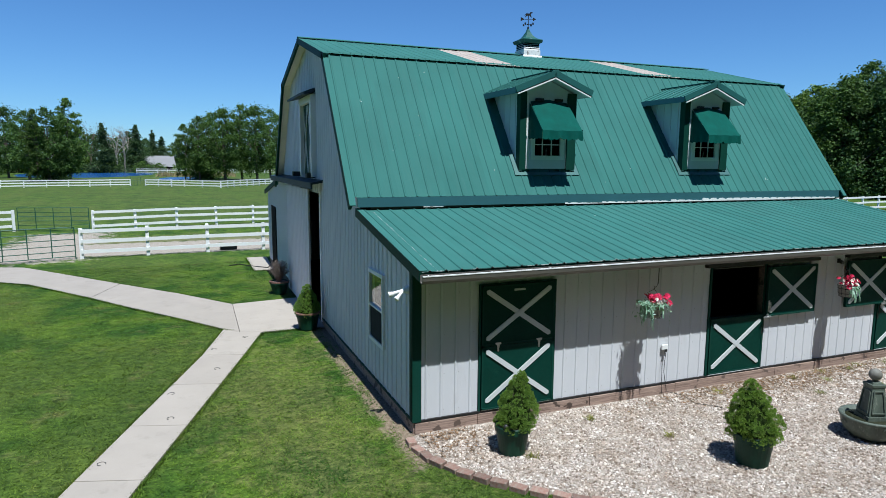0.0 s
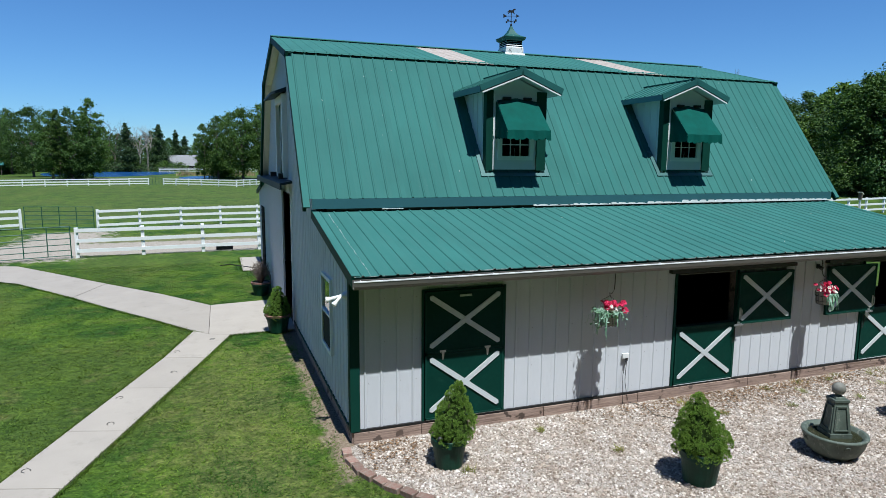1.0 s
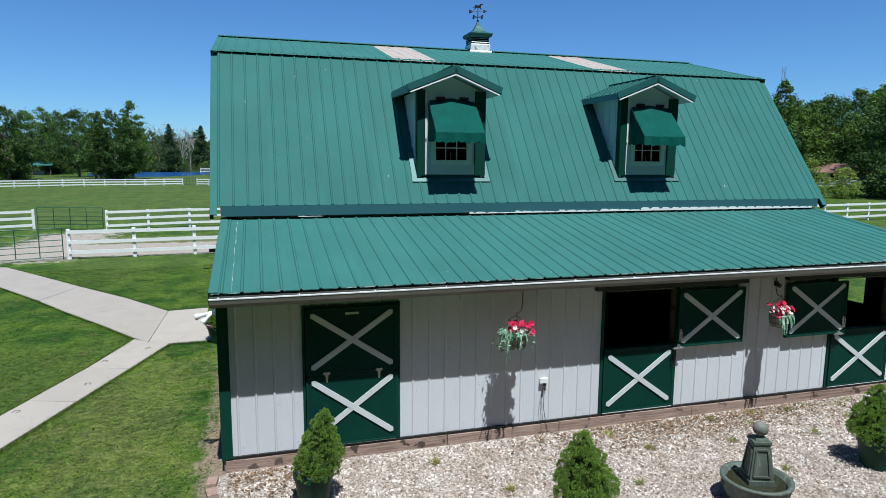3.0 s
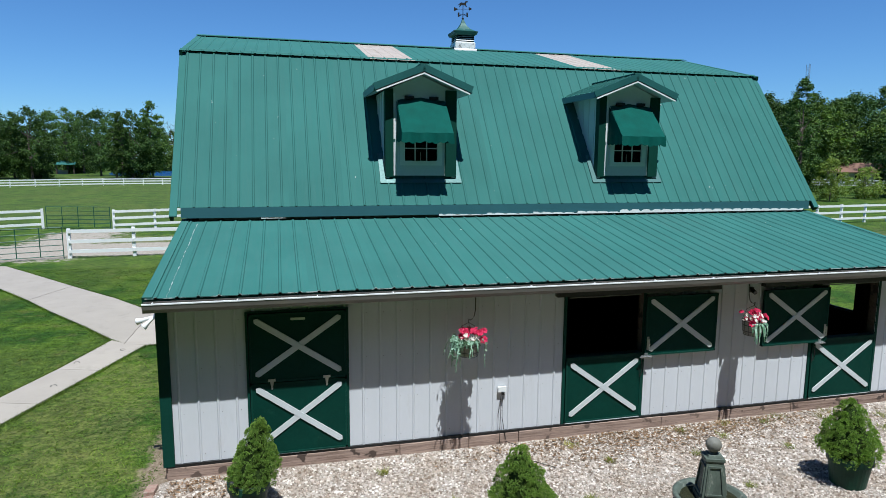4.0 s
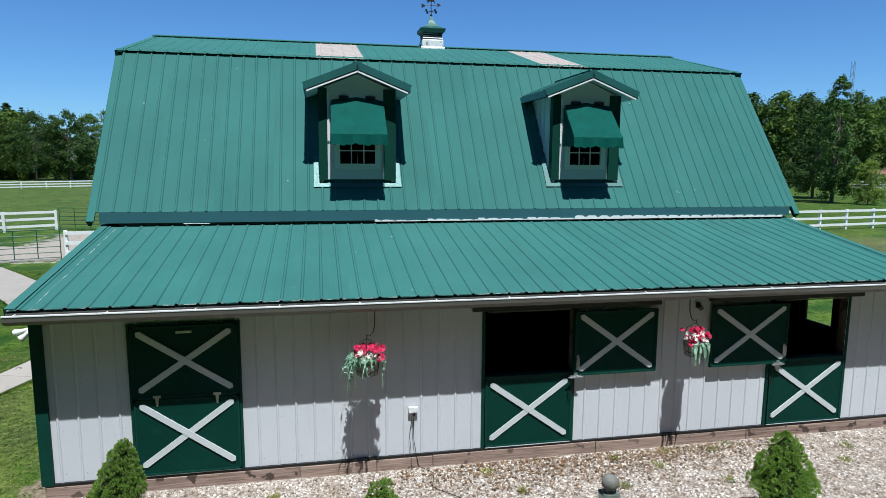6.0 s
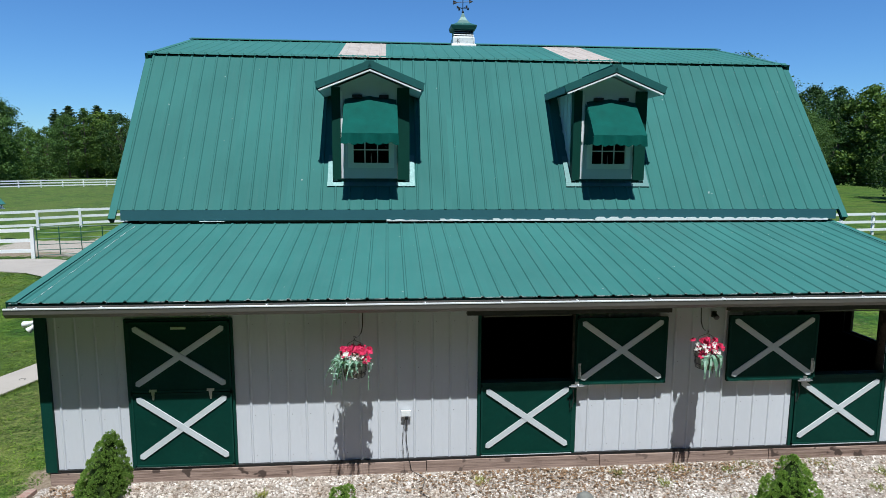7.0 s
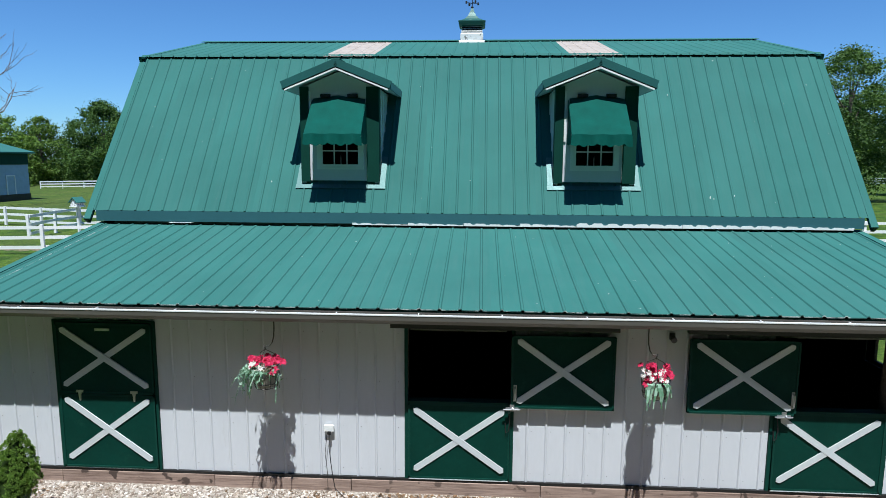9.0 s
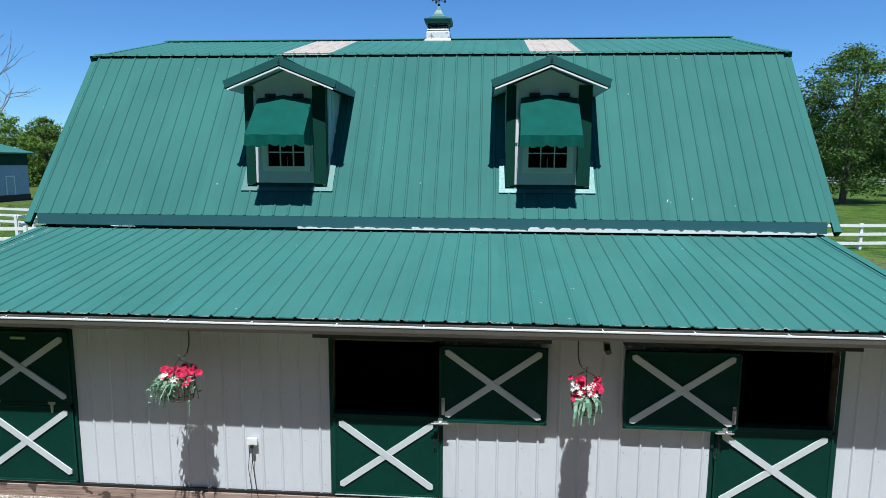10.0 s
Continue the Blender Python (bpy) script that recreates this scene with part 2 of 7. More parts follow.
def ground_material():
    """Lawn with mown bands, dry patches and worn soil beside the barn, the paths and the fences."""
    m, nt, out = material("lawn")
    v = coords(nt)
    sep = nt.nodes.new("ShaderNodeSeparateXYZ")
    nt.links.new(v, sep.inputs[0])
    x, y = sep.outputs[0], sep.outputs[1]
    fine = noise_tex(nt, v, 20.0, 6, 0.75)
    hair = noise_tex(nt, v, 55.0, 4, 0.8)
    col = lawn_tone(nt, v)

    def inside(u, a, b, soft):
        lo = math_n(nt, "DIVIDE", math_n(nt, "SUBTRACT", u, a), soft)
        hi = math_n(nt, "DIVIDE", math_n(nt, "SUBTRACT", b, u), soft)
        mm = math_n(nt, "MINIMUM", lo, hi)
        return math_n(nt, "MINIMUM", math_n(nt, "MAXIMUM", mm, -1.0), 1.0)

    def patch(x0, x1, y0, y1, soft, ragged=1.2):
        f = math_n(nt, "MINIMUM", inside(x, x0, x1, soft), inside(y, y0, y1, soft))
        f = math_n(nt, "ADD", f, math_n(nt, "MULTIPLY", math_n(nt, "SUBTRACT", noise_tex(nt, v, 2.4, 8, 0.75), 0.5), ragged * 2))
        return ramp(nt, f, 0.35, 0.75)

    soil = mix(nt, ramp(nt, fine, 0.35, 0.7), (0.12, 0.085, 0.055, 1), (0.30, 0.24, 0.175, 1))
    sand = mix(nt, ramp(nt, fine, 0.35, 0.65), (0.20, 0.165, 0.125, 1), (0.42, 0.375, 0.32, 1))
    worn = math_n(nt, "MULTIPLY", patch(-3.2, 0.3, -4.0, 6.0, 1.4, 2.6), 0.38)
    col = mix(nt, worn, col, (0.160, 0.150, 0.064, 1))
    col = mix(nt, 1.0, col, ramp(nt, noise_tex(nt, v, 5.5, 6, 0.68, (1.0, 1.4, 1.0)), 0.38, 0.62, (0.50, 0.56, 0.50, 1), (1.30, 1.26, 1.2, 1)), "MULTIPLY")
    col = mix(nt, 1.0, col, ramp(nt, fine, 0.38, 0.62, (0.58, 0.63, 0.58, 1), (1.42, 1.36, 1.3, 1)), "MULTIPLY")
    col = mix(nt, 1.0, col, ramp(nt, hair, 0.40, 0.62, (0.85, 0.87, 0.85, 1), (1.15, 1.12, 1.1, 1)), "MULTIPLY")
    col = mix(nt, patch(-0.55, 0.3, -1.2, 9.0, 0.3), col, soil)
    col = mix(nt, math_n(nt, "MULTIPLY", patch(-9.0, 20.0, 20.4, 27.5, 1.6, 2.8), 0.55), col, (0.20, 0.18, 0.10, 1))
    col = mix(nt, math_n(nt, "MULTIPLY", patch(-90.0, 14.0, 30.0, 150.0, 8.0, 1.6), 0.20), col, (0.100, 0.112, 0.045, 1))
    col = mix(nt, patch(-14.0, 20.0, 19.7, 24.6, 0.8, 1.6), col, sand)
    col = mix(nt, patch(-11.0, -6.0, 18.3, 30.0, 1.6, 2.0), col, sand)
    col = mix(nt, patch(-19.0, -9.0, 18.6, 20.8, 1.0, 1.6), col, soil)
    col = mix(nt, math_n(nt, "MULTIPLY", patch(13.0, 40.0, 10.0, 23.0, 4.0, 2.6), 0.3), col, soil)
    p = nt.nodes.new("ShaderNodeBsdfPrincipled")
    nt.links.new(col, p.inputs["Base Color"])
    p.inputs["Roughness"].default_value, p.inputs["Specular IOR Level"].default_value = 0.9, 0.15
    nt.links.new(bump(nt, math_n(nt, "ADD", fine, hair), 0.4, 0.02), p.inputs["Normal"])
    nt.links.new(p.outputs[0], out.inputs[0])
    return m


def gravel_material(name, scale=26.0, floor=False):
    """Pale river gravel, one tone a stone."""
    m, nt, out = material(name)
    v = coords(nt)
    if floor:
        vo = nt.nodes.new("ShaderNodeTexVoronoi")
        nt.links.new(v, vo.inputs["Vector"])
        vo.inputs["Scale"].default_value = scale
        sp = nt.nodes.new("ShaderNodeSeparateColor")
        nt.links.new(vo.outputs["Color"], sp.inputs[0])
        tone, dist = sp.outputs[0], vo.outputs["Distance"]
    else:
        g = nt.nodes.new("ShaderNodeNewGeometry")
        tone, dist = g.outputs["Random Per Island"], None
    r = nt.nodes.new("ShaderNodeValToRGB")
    r.color_ramp.elements[0].position, r.color_ramp.elements[0].color = 0.0, (0.16, 0.12, 0.09, 1)
    r.color_ramp.elements[1].position, r.color_ramp.elements[1].color = 1.0, (0.76, 0.72, 0.66, 1)
    for at, c in ((0.12, (0.26, 0.205, 0.160, 1)), (0.32, (0.37, 0.315, 0.265, 1)), (0.6, (0.46, 0.415, 0.365, 1)), (0.8, (0.53, 0.450, 0.385, 1))):
        e = r.color_ramp.elements.new(at)
        e.color = c
    nt.links.new(tone, r.inputs[0])
    col = r.outputs[0]
    leaves = ramp(nt, noise_tex(nt, v, 0.9, 7, 0.75), 0.57, 0.72, (0, 0, 0, 1), (0.55, 0.55, 0.55, 1))
    col = mix(nt, leaves, col, (0.21, 0.145, 0.09, 1))
    tan = ramp(nt, noise_tex(nt, v, 2.6, 6, 0.7), 0.40, 0.66, (1.06, 1.07, 1.09, 1), (0.80, 0.74, 0.68, 1))
    col = mix(nt, 1.0, col, tan, "MULTIPLY")
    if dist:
        # shade painted between the bed's stones, darker towards each cell's edge
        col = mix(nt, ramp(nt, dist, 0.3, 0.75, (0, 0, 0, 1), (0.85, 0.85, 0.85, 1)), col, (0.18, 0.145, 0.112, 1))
    p = nt.nodes.new("ShaderNodeBsdfPrincipled")
    nt.links.new(col, p.inputs["Base Color"])
    p.inputs["Roughness"].default_value = 0.75
    if dist:
        nt.links.new(bump(nt, math_n(nt, "SUBTRACT", 1.0, dist), 0.9, 0.02), p.inputs["Normal"])
    nt.links.new(p.outputs[0], out.inputs[0])
    return m


ROOF = roof_material("roof_steel", (0.036, 0.137, 0.121))
GREEN = plain("trim_green", (0.005, 0.046, 0.033), 0.6, spec=0.15, vary=0.12, relief=0.05, dirt=(0.025, 0.08, 0.06), dirt_at=(0.66, 0.85))
FASCIA = plain("fascia_green", (0.022, 0.105, 0.100), 0.55, spec=0.25, relief=0.05)
DOOR = plain("door_green", (0.003, 0.038, 0.027), 0.6, spec=0.12, vary=0.15, relief=0.15, grain=18, dirt=(0.015, 0.07, 0.048), dirt_at=(0.6, 0.85))
SIDING = plain("siding_white", (0.600, 0.615, 0.645), 0.55, spec=0.25, vary=0.035, relief=0.03, spots=1.2, dirt=(0.47, 0.46, 0.45), dirt_at=(0.60, 0.90), stretch=(1, 1, 0.25))
WHITE = plain("paint_white", (0.76, 0.77, 0.76), 0.5, vary=0.05, relief=0.1, dirt=(0.5, 0.48, 0.43), dirt_at=(0.62, 0.85))
CROSS = plain("cross_white", (0.56, 0.60, 0.61), 0.55, vary=0.06, relief=0.15, dirt=(0.45, 0.46, 0.42), dirt_at=(0.58, 0.8))
SOFFIT = plain("soffit_cream", (0.72, 0.69, 0.60), 0.7, vary=0.08)
SILL = wood_material("sill_timber", (0.120, 0.074, 0.056), (0.39, 0.285, 0.232), (0.7, 16, 16))
BARNWOOD = wood_material("stall_boards", (0.06, 0.045, 0.035), (0.13, 0.10, 0.075))
# near-black, put in where gaps, doorways and rooms lie in shade
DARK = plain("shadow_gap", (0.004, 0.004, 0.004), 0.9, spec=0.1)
BLACK = plain("black_iron", (0.012, 0.012, 0.012), 0.5, relief=0.1)
STEEL = plain("zinc_steel", (0.50, 0.51, 0.52), 0.4, 0.9, vary=0.15)
GUTTER = plain("gutter_metal", (0.13, 0.122, 0.11), 0.45, vary=0.10, relief=0.05, dirt=(0.15, 0.13, 0.10), dirt_at=(0.5, 0.8), stretch=(0.6, 1, 1))
SKYLIGHT = plain("skylight_sheet", (0.42, 0.36, 0.31), 0.6, vary=0.12, dirt=(0.25, 0.20, 0.16), dirt_at=(0.45, 0.75), grain=12)
GLASS = glass_material("window_glass")
CANVAS = plain("awning_canvas", (0.003, 0.074, 0.058), 0.8, vary=0.18, grain=120, spots=4, relief=0.2, spec=0.12)
CONCRETE = plain("path_concrete", (0.340, 0.300, 0.256), 0.85, vary=0.07, grain=90, spots=1.3, relief=0.25, dist=0.002, dirt=(0.24, 0.215, 0.18), dirt_at=(0.55, 0.8), islands=0.04)
BRICK = plain("edging_brick", (0.205, 0.098, 0.074), 0.85, vary=0.2, grain=40, spots=8, relief=0.5, dirt=(0.23, 0.19, 0.15), dirt_at=(0.40, 0.62), islands=0.3)
STONE = plain("fountain_stone", (0.085, 0.108, 0.086), 0.6, vary=0.35, grain=25, spots=6, relief=0.5, dirt=(0.26, 0.27, 0.23), dirt_at=(0.56, 0.70), stretch=(1, 1, 0.5))
WATER = plain("dark_water", (0.03, 0.032, 0.018), 0.05, vary=0.2, spots=6, relief=0.05)
POT = plain("pot_green", (0.006, 0.046, 0.026), 0.5, vary=0.2, spots=6, relief=0.1, spec=0.3, dirt=(0.07, 0.10, 0.07), dirt_at=(0.66, 0.85))
POTRIM = plain("pot_clay_rim", (0.23, 0.115, 0.085), 0.7, vary=0.35, spots=6, dirt=(0.36, 0.25, 0.20), dirt_at=(0.55, 0.7))
SOIL = plain("potting_soil", (0.06, 0.042, 0.03), 0.95, vary=0.3, grain=60, relief=0.8, dist=0.01)
FENCE = plain("fence_white", (0.78, 0.78, 0.77), 0.5, vary=0.05, spots=1.5, dirt=(0.48, 0.47, 0.42), dirt_at=(0.63, 0.85))
GATE = plain("gate_green", (0.012, 0.075, 0.045), 0.45, vary=0.15)
BARK = plain("bark", (0.11, 0.085, 0.065), 0.9, vary=0.3, grain=14, spots=2, relief=0.8, dist=0.03, stretch=(1, 1, 0.3))
PALEBARK = plain("pale_bark", (0.36, 0.31, 0.26), 0.9, vary=0.2, grain=14, relief=0.5, dist=0.02)
LEAF = leaf_material("broad_leaves", (0.029, 0.069, 0.018), (0.100, 0.176, 0.043), 0.24, 0.22)
LEAF3 = leaf_material("maple_leaves", (0.048, 0.108, 0.022), (0.150, 0.232, 0.050), 0.27, 0.22)
LEAF2 = leaf_material("poplar_leaves", (0.034, 0.075, 0.024), (0.115, 0.190, 0.055), 0.28)
# darker copy of the leaves, with the right wood's shade in its colour
LEAF4 = leaf_material("shaded_leaves", (0.015, 0.042, 0.014), (0.072, 0.135, 0.040), 0.22, 0.22)
NEEDLE = leaf_material("needles", (0.030, 0.065, 0.030), (0.070, 0.115, 0.050), 0.2, 0.1)
SPRUCE = leaf_material("dwarf_spruce", (0.078, 0.170, 0.028), (0.285, 0.415, 0.085), 0.20, 0.10)
# dark tone that paints the shade inside the spruces
SPRUCEIN = plain("spruce_inner_shade", (0.026, 0.045, 0.010), 0.95, vary=0.3, grain=60, relief=0.8, dist=0.01, spec=0.1)
WEED = leaf_material("weed_leaves", (0.085, 0.120, 0.028), (0.280, 0.270, 0.095), 0.25, 0.2)
# the sky's reflection is put into the water's base blue
POND = plain("pond_sky_blue", (0.010, 0.062, 0.195), 0.25, vary=0.15, spec=0.25, spots=0.05, grain=0.6, relief=0.1, dist=0.05)
LAWN = ground_material()


def grass_material():
    """Blades in tufts: darker and yellower by patches, one tone a blade."""
    m, nt, out = material("grass_tufts")
    v = coords(nt)
    g = nt.nodes.new("ShaderNodeNewGeometry")
    tone = mix(nt, g.outputs["Random Per Island"], (0.50, 0.58, 0.42, 1), (2.15, 2.00, 1.35, 1))
    col = mix(nt, 1.0, lawn_tone(nt, v), tone, "MULTIPLY")
    a, b, sh = nt.nodes.new("ShaderNodeBsdfPrincipled"), nt.nodes.new("ShaderNodeBsdfTranslucent"), nt.nodes.new("ShaderNodeMixShader")
    nt.links.new(col, a.inputs["Base Color"])
    nt.links.new(mix(nt, 1.0, col, (1.2, 1.3, 0.5, 1), "MULTIPLY"), b.inputs["Color"])
    a.inputs["Roughness"].default_value, a.inputs["Specular IOR Level"].default_value = 0.6, 0.25
    sh.inputs[0].default_value = 0.25
    nt.links.new(a.outputs[0], sh.inputs[1])
    nt.links.new(b.outputs[0], sh.inputs[2])
    nt.links.new(sh.outputs[0], out.inputs[0])
    return m


TUFT = grass_material()
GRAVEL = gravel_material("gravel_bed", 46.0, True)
STONES = gravel_material("gravel_stones")
RED = leaf_material("red_petals", (0.28, 0.003, 0.025), (0.66, 0.045, 0.13), 0.2, 0.0)
PALE = leaf_material("white_petals", (0.70, 0.60, 0.60), (0.82, 0.80, 0.76), 0.2, 0.0)
TRAIL = leaf_material("trailing_leaves", (0.10, 0.22, 0.13), (0.34, 0.48, 0.38), 0.2, 0.0)
SHEDWALL = plain("shed_steel", (0.34, 0.44, 0.56), 0.5, 0.0, spec=0.3, vary=0.10, spots=2)
FLASH = plain("flashing_steel", (0.060, 0.145, 0.138), 0.50, 0.22, spec=0.5, vary=0.10, spots=5)
HOODSTEEL = plain("hood_steel", (0.010, 0.026, 0.040), 0.55, spec=0.3, vary=0.15)
TRACK = plain("track_steel", (0.022, 0.020, 0.018), 0.6, vary=0.2)
# bluer copy of the eave steel, the sky's reflection in its colour
EAVEBOARD = plain("eave_sky_tint", (0.070, 0.165, 0.205), 0.4, vary=0.06, relief=0.03)
EAVESTEEL = plain("eave_steel", (0.040, 0.122, 0.142), 0.35, vary=0.08, relief=0.03)
SEALANT = plain("dried_sealant", (0.40, 0.46, 0.44), 0.7, vary=0.15, spots=20)
HOUSEROOF = plain("brown_shingle", (0.194, 0.105, 0.074), 0.85, grain=6, vary=0.15)
FARWALL = plain("pale_cladding", (0.50, 0.48, 0.44), 0.7)
METALROOF = plain("grey_sheet_roof", (0.20, 0.20, 0.20), 0.7)
TWIG = plain("dry_twigs", (0.15, 0.115, 0.095), 0.9, vary=0.3)

# ---- ground ----
bm = bm_new()
for x0, x1, y0, y1 in ((-1500, 1500, -1500, 1500),):
    bm.faces.new([bm.verts.new(p) for p in ((x0, y0, 0), (x1, y0, 0), (x1, y1, 0), (x0, y1, 0))])
ground = part("ground", bm, LAWN)
tagged(ground, "mown green lawn and pasture with dry and bare patches", "ground", kind="structure")

# gravel bed in front of the barn
EDGE = [(0.10, 0.0), (-0.12, -0.10), (-0.15, -0.42), (-0.06, -0.85), (0.14, -1.25), (0.40, -1.62), (0.72, -1.98), (1.10, -2.32), (1.60, -2.68), (2.2, -3.05), (3.0, -3.5), (4.2, -4.0), (6.0, -4.4)]
bm = bm_new()
prism(bm, EDGE + [(9.0, -4.6), (14.0, -4.4), (15.0, -2.0), (14.0, 0.3), (11.9, 0.3), (0.1, 0.2)], "z", -0.05, 0.012)
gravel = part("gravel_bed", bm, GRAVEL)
tagged(gravel, "bed of pale river gravel with fallen brown leaves", "gravel", kind="structure")


def in_gravel(x, y):
    """Whether a place lies on the bed, by the edge line."""
    if y > -0.08 or x > 13.5:
        return False
    for (xa, ya), (xb, yb) in zip(EDGE[2:], EDGE[3:]):
        if yb <= y <= ya:
            return x > xa + (xb - xa) * (y - ya) / (yb - ya) + 0.06
    return x > 0.0 and y > -0.42


def stones():
    """Loose gravel stones lying on the bed."""
    rng = np.random.default_rng(3)
    base = np.array([(1, 0, -0.45), (0, 1, -0.45), (-1, 0, -0.45), (0, -1, -0.45), (0, 0, 0.95), (0.72, 0.72, 0.45), (-0.72, 0.72, 0.4), (-0.72, -0.72, 0.45), (0.72, -0.72, 0.4)], float)
    tri = [(0, 5, 4), (5, 1, 4), (1, 6, 4), (6, 2, 4), (2, 7, 4), (7, 3, 4), (3, 8, 4), (8, 0, 4), (0, 1, 5), (1, 2, 6), (2, 3, 7), (3, 0, 8)]
    verts, faces, n = [], [], 0
    while n < 56000:
        x, y = rng.uniform(-0.1, 13.4), -4.3 * rng.random() ** 1.2 - 0.08
        if not in_gravel(x, y):
            continue
        s = rng.uniform(0.010, 0.0205) * (1.3 if rng.random() < 0.10 else 1.0)
        a = rng.uniform(0, math.tau)
        p = base * (s, s * rng.uniform(0.6, 1.0), s * rng.uniform(0.6, 0.95)) * rng.uniform(0.8, 1.2, (9, 1))
        c, d = math.cos(a), math.sin(a)
        q = np.stack([p[:, 0] * c - p[:, 1] * d + x, p[:, 0] * d + p[:, 1] * c + y, p[:, 2] + 0.013 + rng.uniform(0, 0.012)], 1)
        verts.append(q)
        faces.append(np.array(tri) + 9 * n)
        n += 1
    ob = quads("gravel_stones", np.concatenate(verts).tolist(), np.concatenate(faces).tolist(), STONES)
    tagged(ob, "loose pale and tan river stones lying on the bed", "gravel", kind="stuff")


def grass():
    """Short grass blades on the lawn round the path."""
    rng = np.random.default_rng(5)
    n = 210000
    x, y = rng.uniform(-9.5, -0.2, n), -4.0 + 21.0 * rng.random(n) ** 1.3
    keep = ~on_path(x, y)
    x, y = x[keep], y[keep]
    front = rng.uniform(-0.2, 4.0, 30000)
    fy = rng.uniform(-5.5, -0.6, 30000)
    ok = np.array([not in_gravel(a + 0.1, b) and fy_ < -0.3 for a, b, fy_ in zip(front, fy, fy)])
    x, y = np.concatenate([x, front[ok]]), np.concatenate([y, fy[ok]])
    n = len(x)
    # half of the blades stand in taller tufts at random places
    m = n // 18
    pick = rng.integers(0, n, m)
    k = n // 2
    who = rng.integers(0, m, k)
    spread, tall = rng.uniform(0.03, 0.11, m), 0.8 + 1.3 * rng.random(m) ** 2
    x[:k] = x[pick][who] + rng.normal(0, 1, k) * spread[who]
    y[:k] = y[pick][who] + rng.normal(0, 1, k) * spread[who]
    a, h, w = rng.uniform(0, math.tau, n), rng.uniform(0.008, 0.020, n), rng.uniform(0.005, 0.012, n)
    h[:k] *= tall[who]
    h[on_path(x, y)] *= 0.5
    lx, ly = rng.normal(0, 0.034, n), rng.normal(0, 0.034, n)
    # longer blades hanging over the path's edges
    ex, ey = [], []
    for poly in SLABS:
        for (xa, ya), (xb, yb) in zip(poly, poly[1:] + poly[:1]):
            k = int(420 * math.hypot(xb - xa, yb - ya))
            q, off = rng.random(k), np.abs(rng.normal(0, 0.03, k)) + 0.004
            nx, ny = (yb - ya) / (math.hypot(xb - xa, yb - ya) + 1e-9), -(xb - xa) / (math.hypot(xb - xa, yb - ya) + 1e-9)
            for sg in (-1, 1):
                ex.append(xa + (xb - xa) * q + sg * nx * off)
                ey.append(ya + (yb - ya) * q + sg * ny * off)
    ex, ey = np.concatenate(ex), np.concatenate(ey)
    free = ~on_path(ex, ey, 0.0) & (ex > -9.5) & (ex < -0.4)
    ex, ey = ex[free], ey[free]
    k = len(ex)
    x, y, n = np.concatenate([x, ex]), np.concatenate([y, ey]), n + k
    a, h, w = np.concatenate([a, rng.uniform(0, math.tau, k)]), np.concatenate([h, rng.uniform(0.028, 0.055, k)]), np.concatenate([w, rng.uniform(0.004, 0.009, k)])
    lx, ly = np.concatenate([lx, rng.normal(0, 0.035, k)]), np.concatenate([ly, rng.normal(0, 0.035, k)])
    v = np.zeros((n, 3, 3))
    v[:, 0] = np.stack([x - w * np.cos(a), y - w * np.sin(a), np.zeros(n)], 1)
    v[:, 1] = np.stack([x + w * np.cos(a), y + w * np.sin(a), np.zeros(n)], 1)
    v[:, 2] = np.stack([x + lx, y + ly, h], 1)
    ob = quads("grass_blades", v.reshape(-1, 3).tolist(), np.arange(3 * n).reshape(-1, 3).tolist(), TUFT)
    tagged(ob, "short green grass blades of the mown lawn", "grass", kind="stuff")


# concrete paths: slabs parted by joints
WALK_A = Vector((-1.86, 6.30))      # start at the apron, then the way to the near end
WALK_D = Vector((-2.17, -6.60)).normalized()
WALK_N = Vector((-WALK_D.y, WALK_D.x))


def on_path(x, y, pad=0.02):
    s = (x - WALK_A.x) * WALK_D.x + (y - WALK_A.y) * WALK_D.y
    q = (x - WALK_A.x) * WALK_N.x + (y - WALK_A.y) * WALK_N.y
    one = (s > -0.2) & (np.abs(q) < 0.40 + pad)
    # the wide branch between its two edges
    two = np.zeros_like(one)
    low_edge = np.interp(-x, [1.9, 2.26, 3.17, 4.41, 5.5, 7.47, 8.4, 10.9, 12.2], [6.4, 6.85, 8.18, 9.92, 11.57, 14.27, 15.0, 15.9, 16.0])
    top_edge = np.interp(-x, [1.9, 3.19, 4.92, 6.96, 8.3, 12.2], [9.36, 11.28, 13.44, 16.12, 17.9, 18.2])
    two = (x < -1.9) & (x > -12) & (y > low_edge) & (y < top_edge)
    three = (x > -1.98) & (y > 6.3) & (y < 9.5)
    return one | two | three


path = thing("footpath", "pale concrete footpath with worn joints in the lawn", "path", kind="structure")


SLABS = []


def slab(poly, z=0.035):
    SLABS.append(poly)
    bm = bm_new()
    prism(bm, poly, "z", -0.1, z)
    part("slab", bm, CONCRETE, path, bevel=0.006)


STOPS = [0.0, 1.62, 3.28, 5.0, 6.6, 8.2, 9.8, 11.4, 13.0]
for a, b in zip(STOPS, STOPS[1:]):
    g = 0.007
    p = [WALK_A + WALK_D * (a + g) - WALK_N * 0.40, WALK_A + WALK_D * (b - g) - WALK_N * 0.40, WALK_A + WALK_D * (b - g) + WALK_N * 0.40, WALK_A + WALK_D * (a + g) + WALK_N * 0.40]
    if a == 0:
        p[0], p[3] = Vector((-2.245, 6.775)), Vector((-1.48, 6.215))
        p.append(Vector((-1.928, 6.388)))
    slab([tuple(q) for q in p])
slab([(-1.92, 6.40), (-1.47, 6.23), (-0.45, 6.25), (-0.03, 6.2), (-0.03, 9.62), (-1.88, 9.36)])
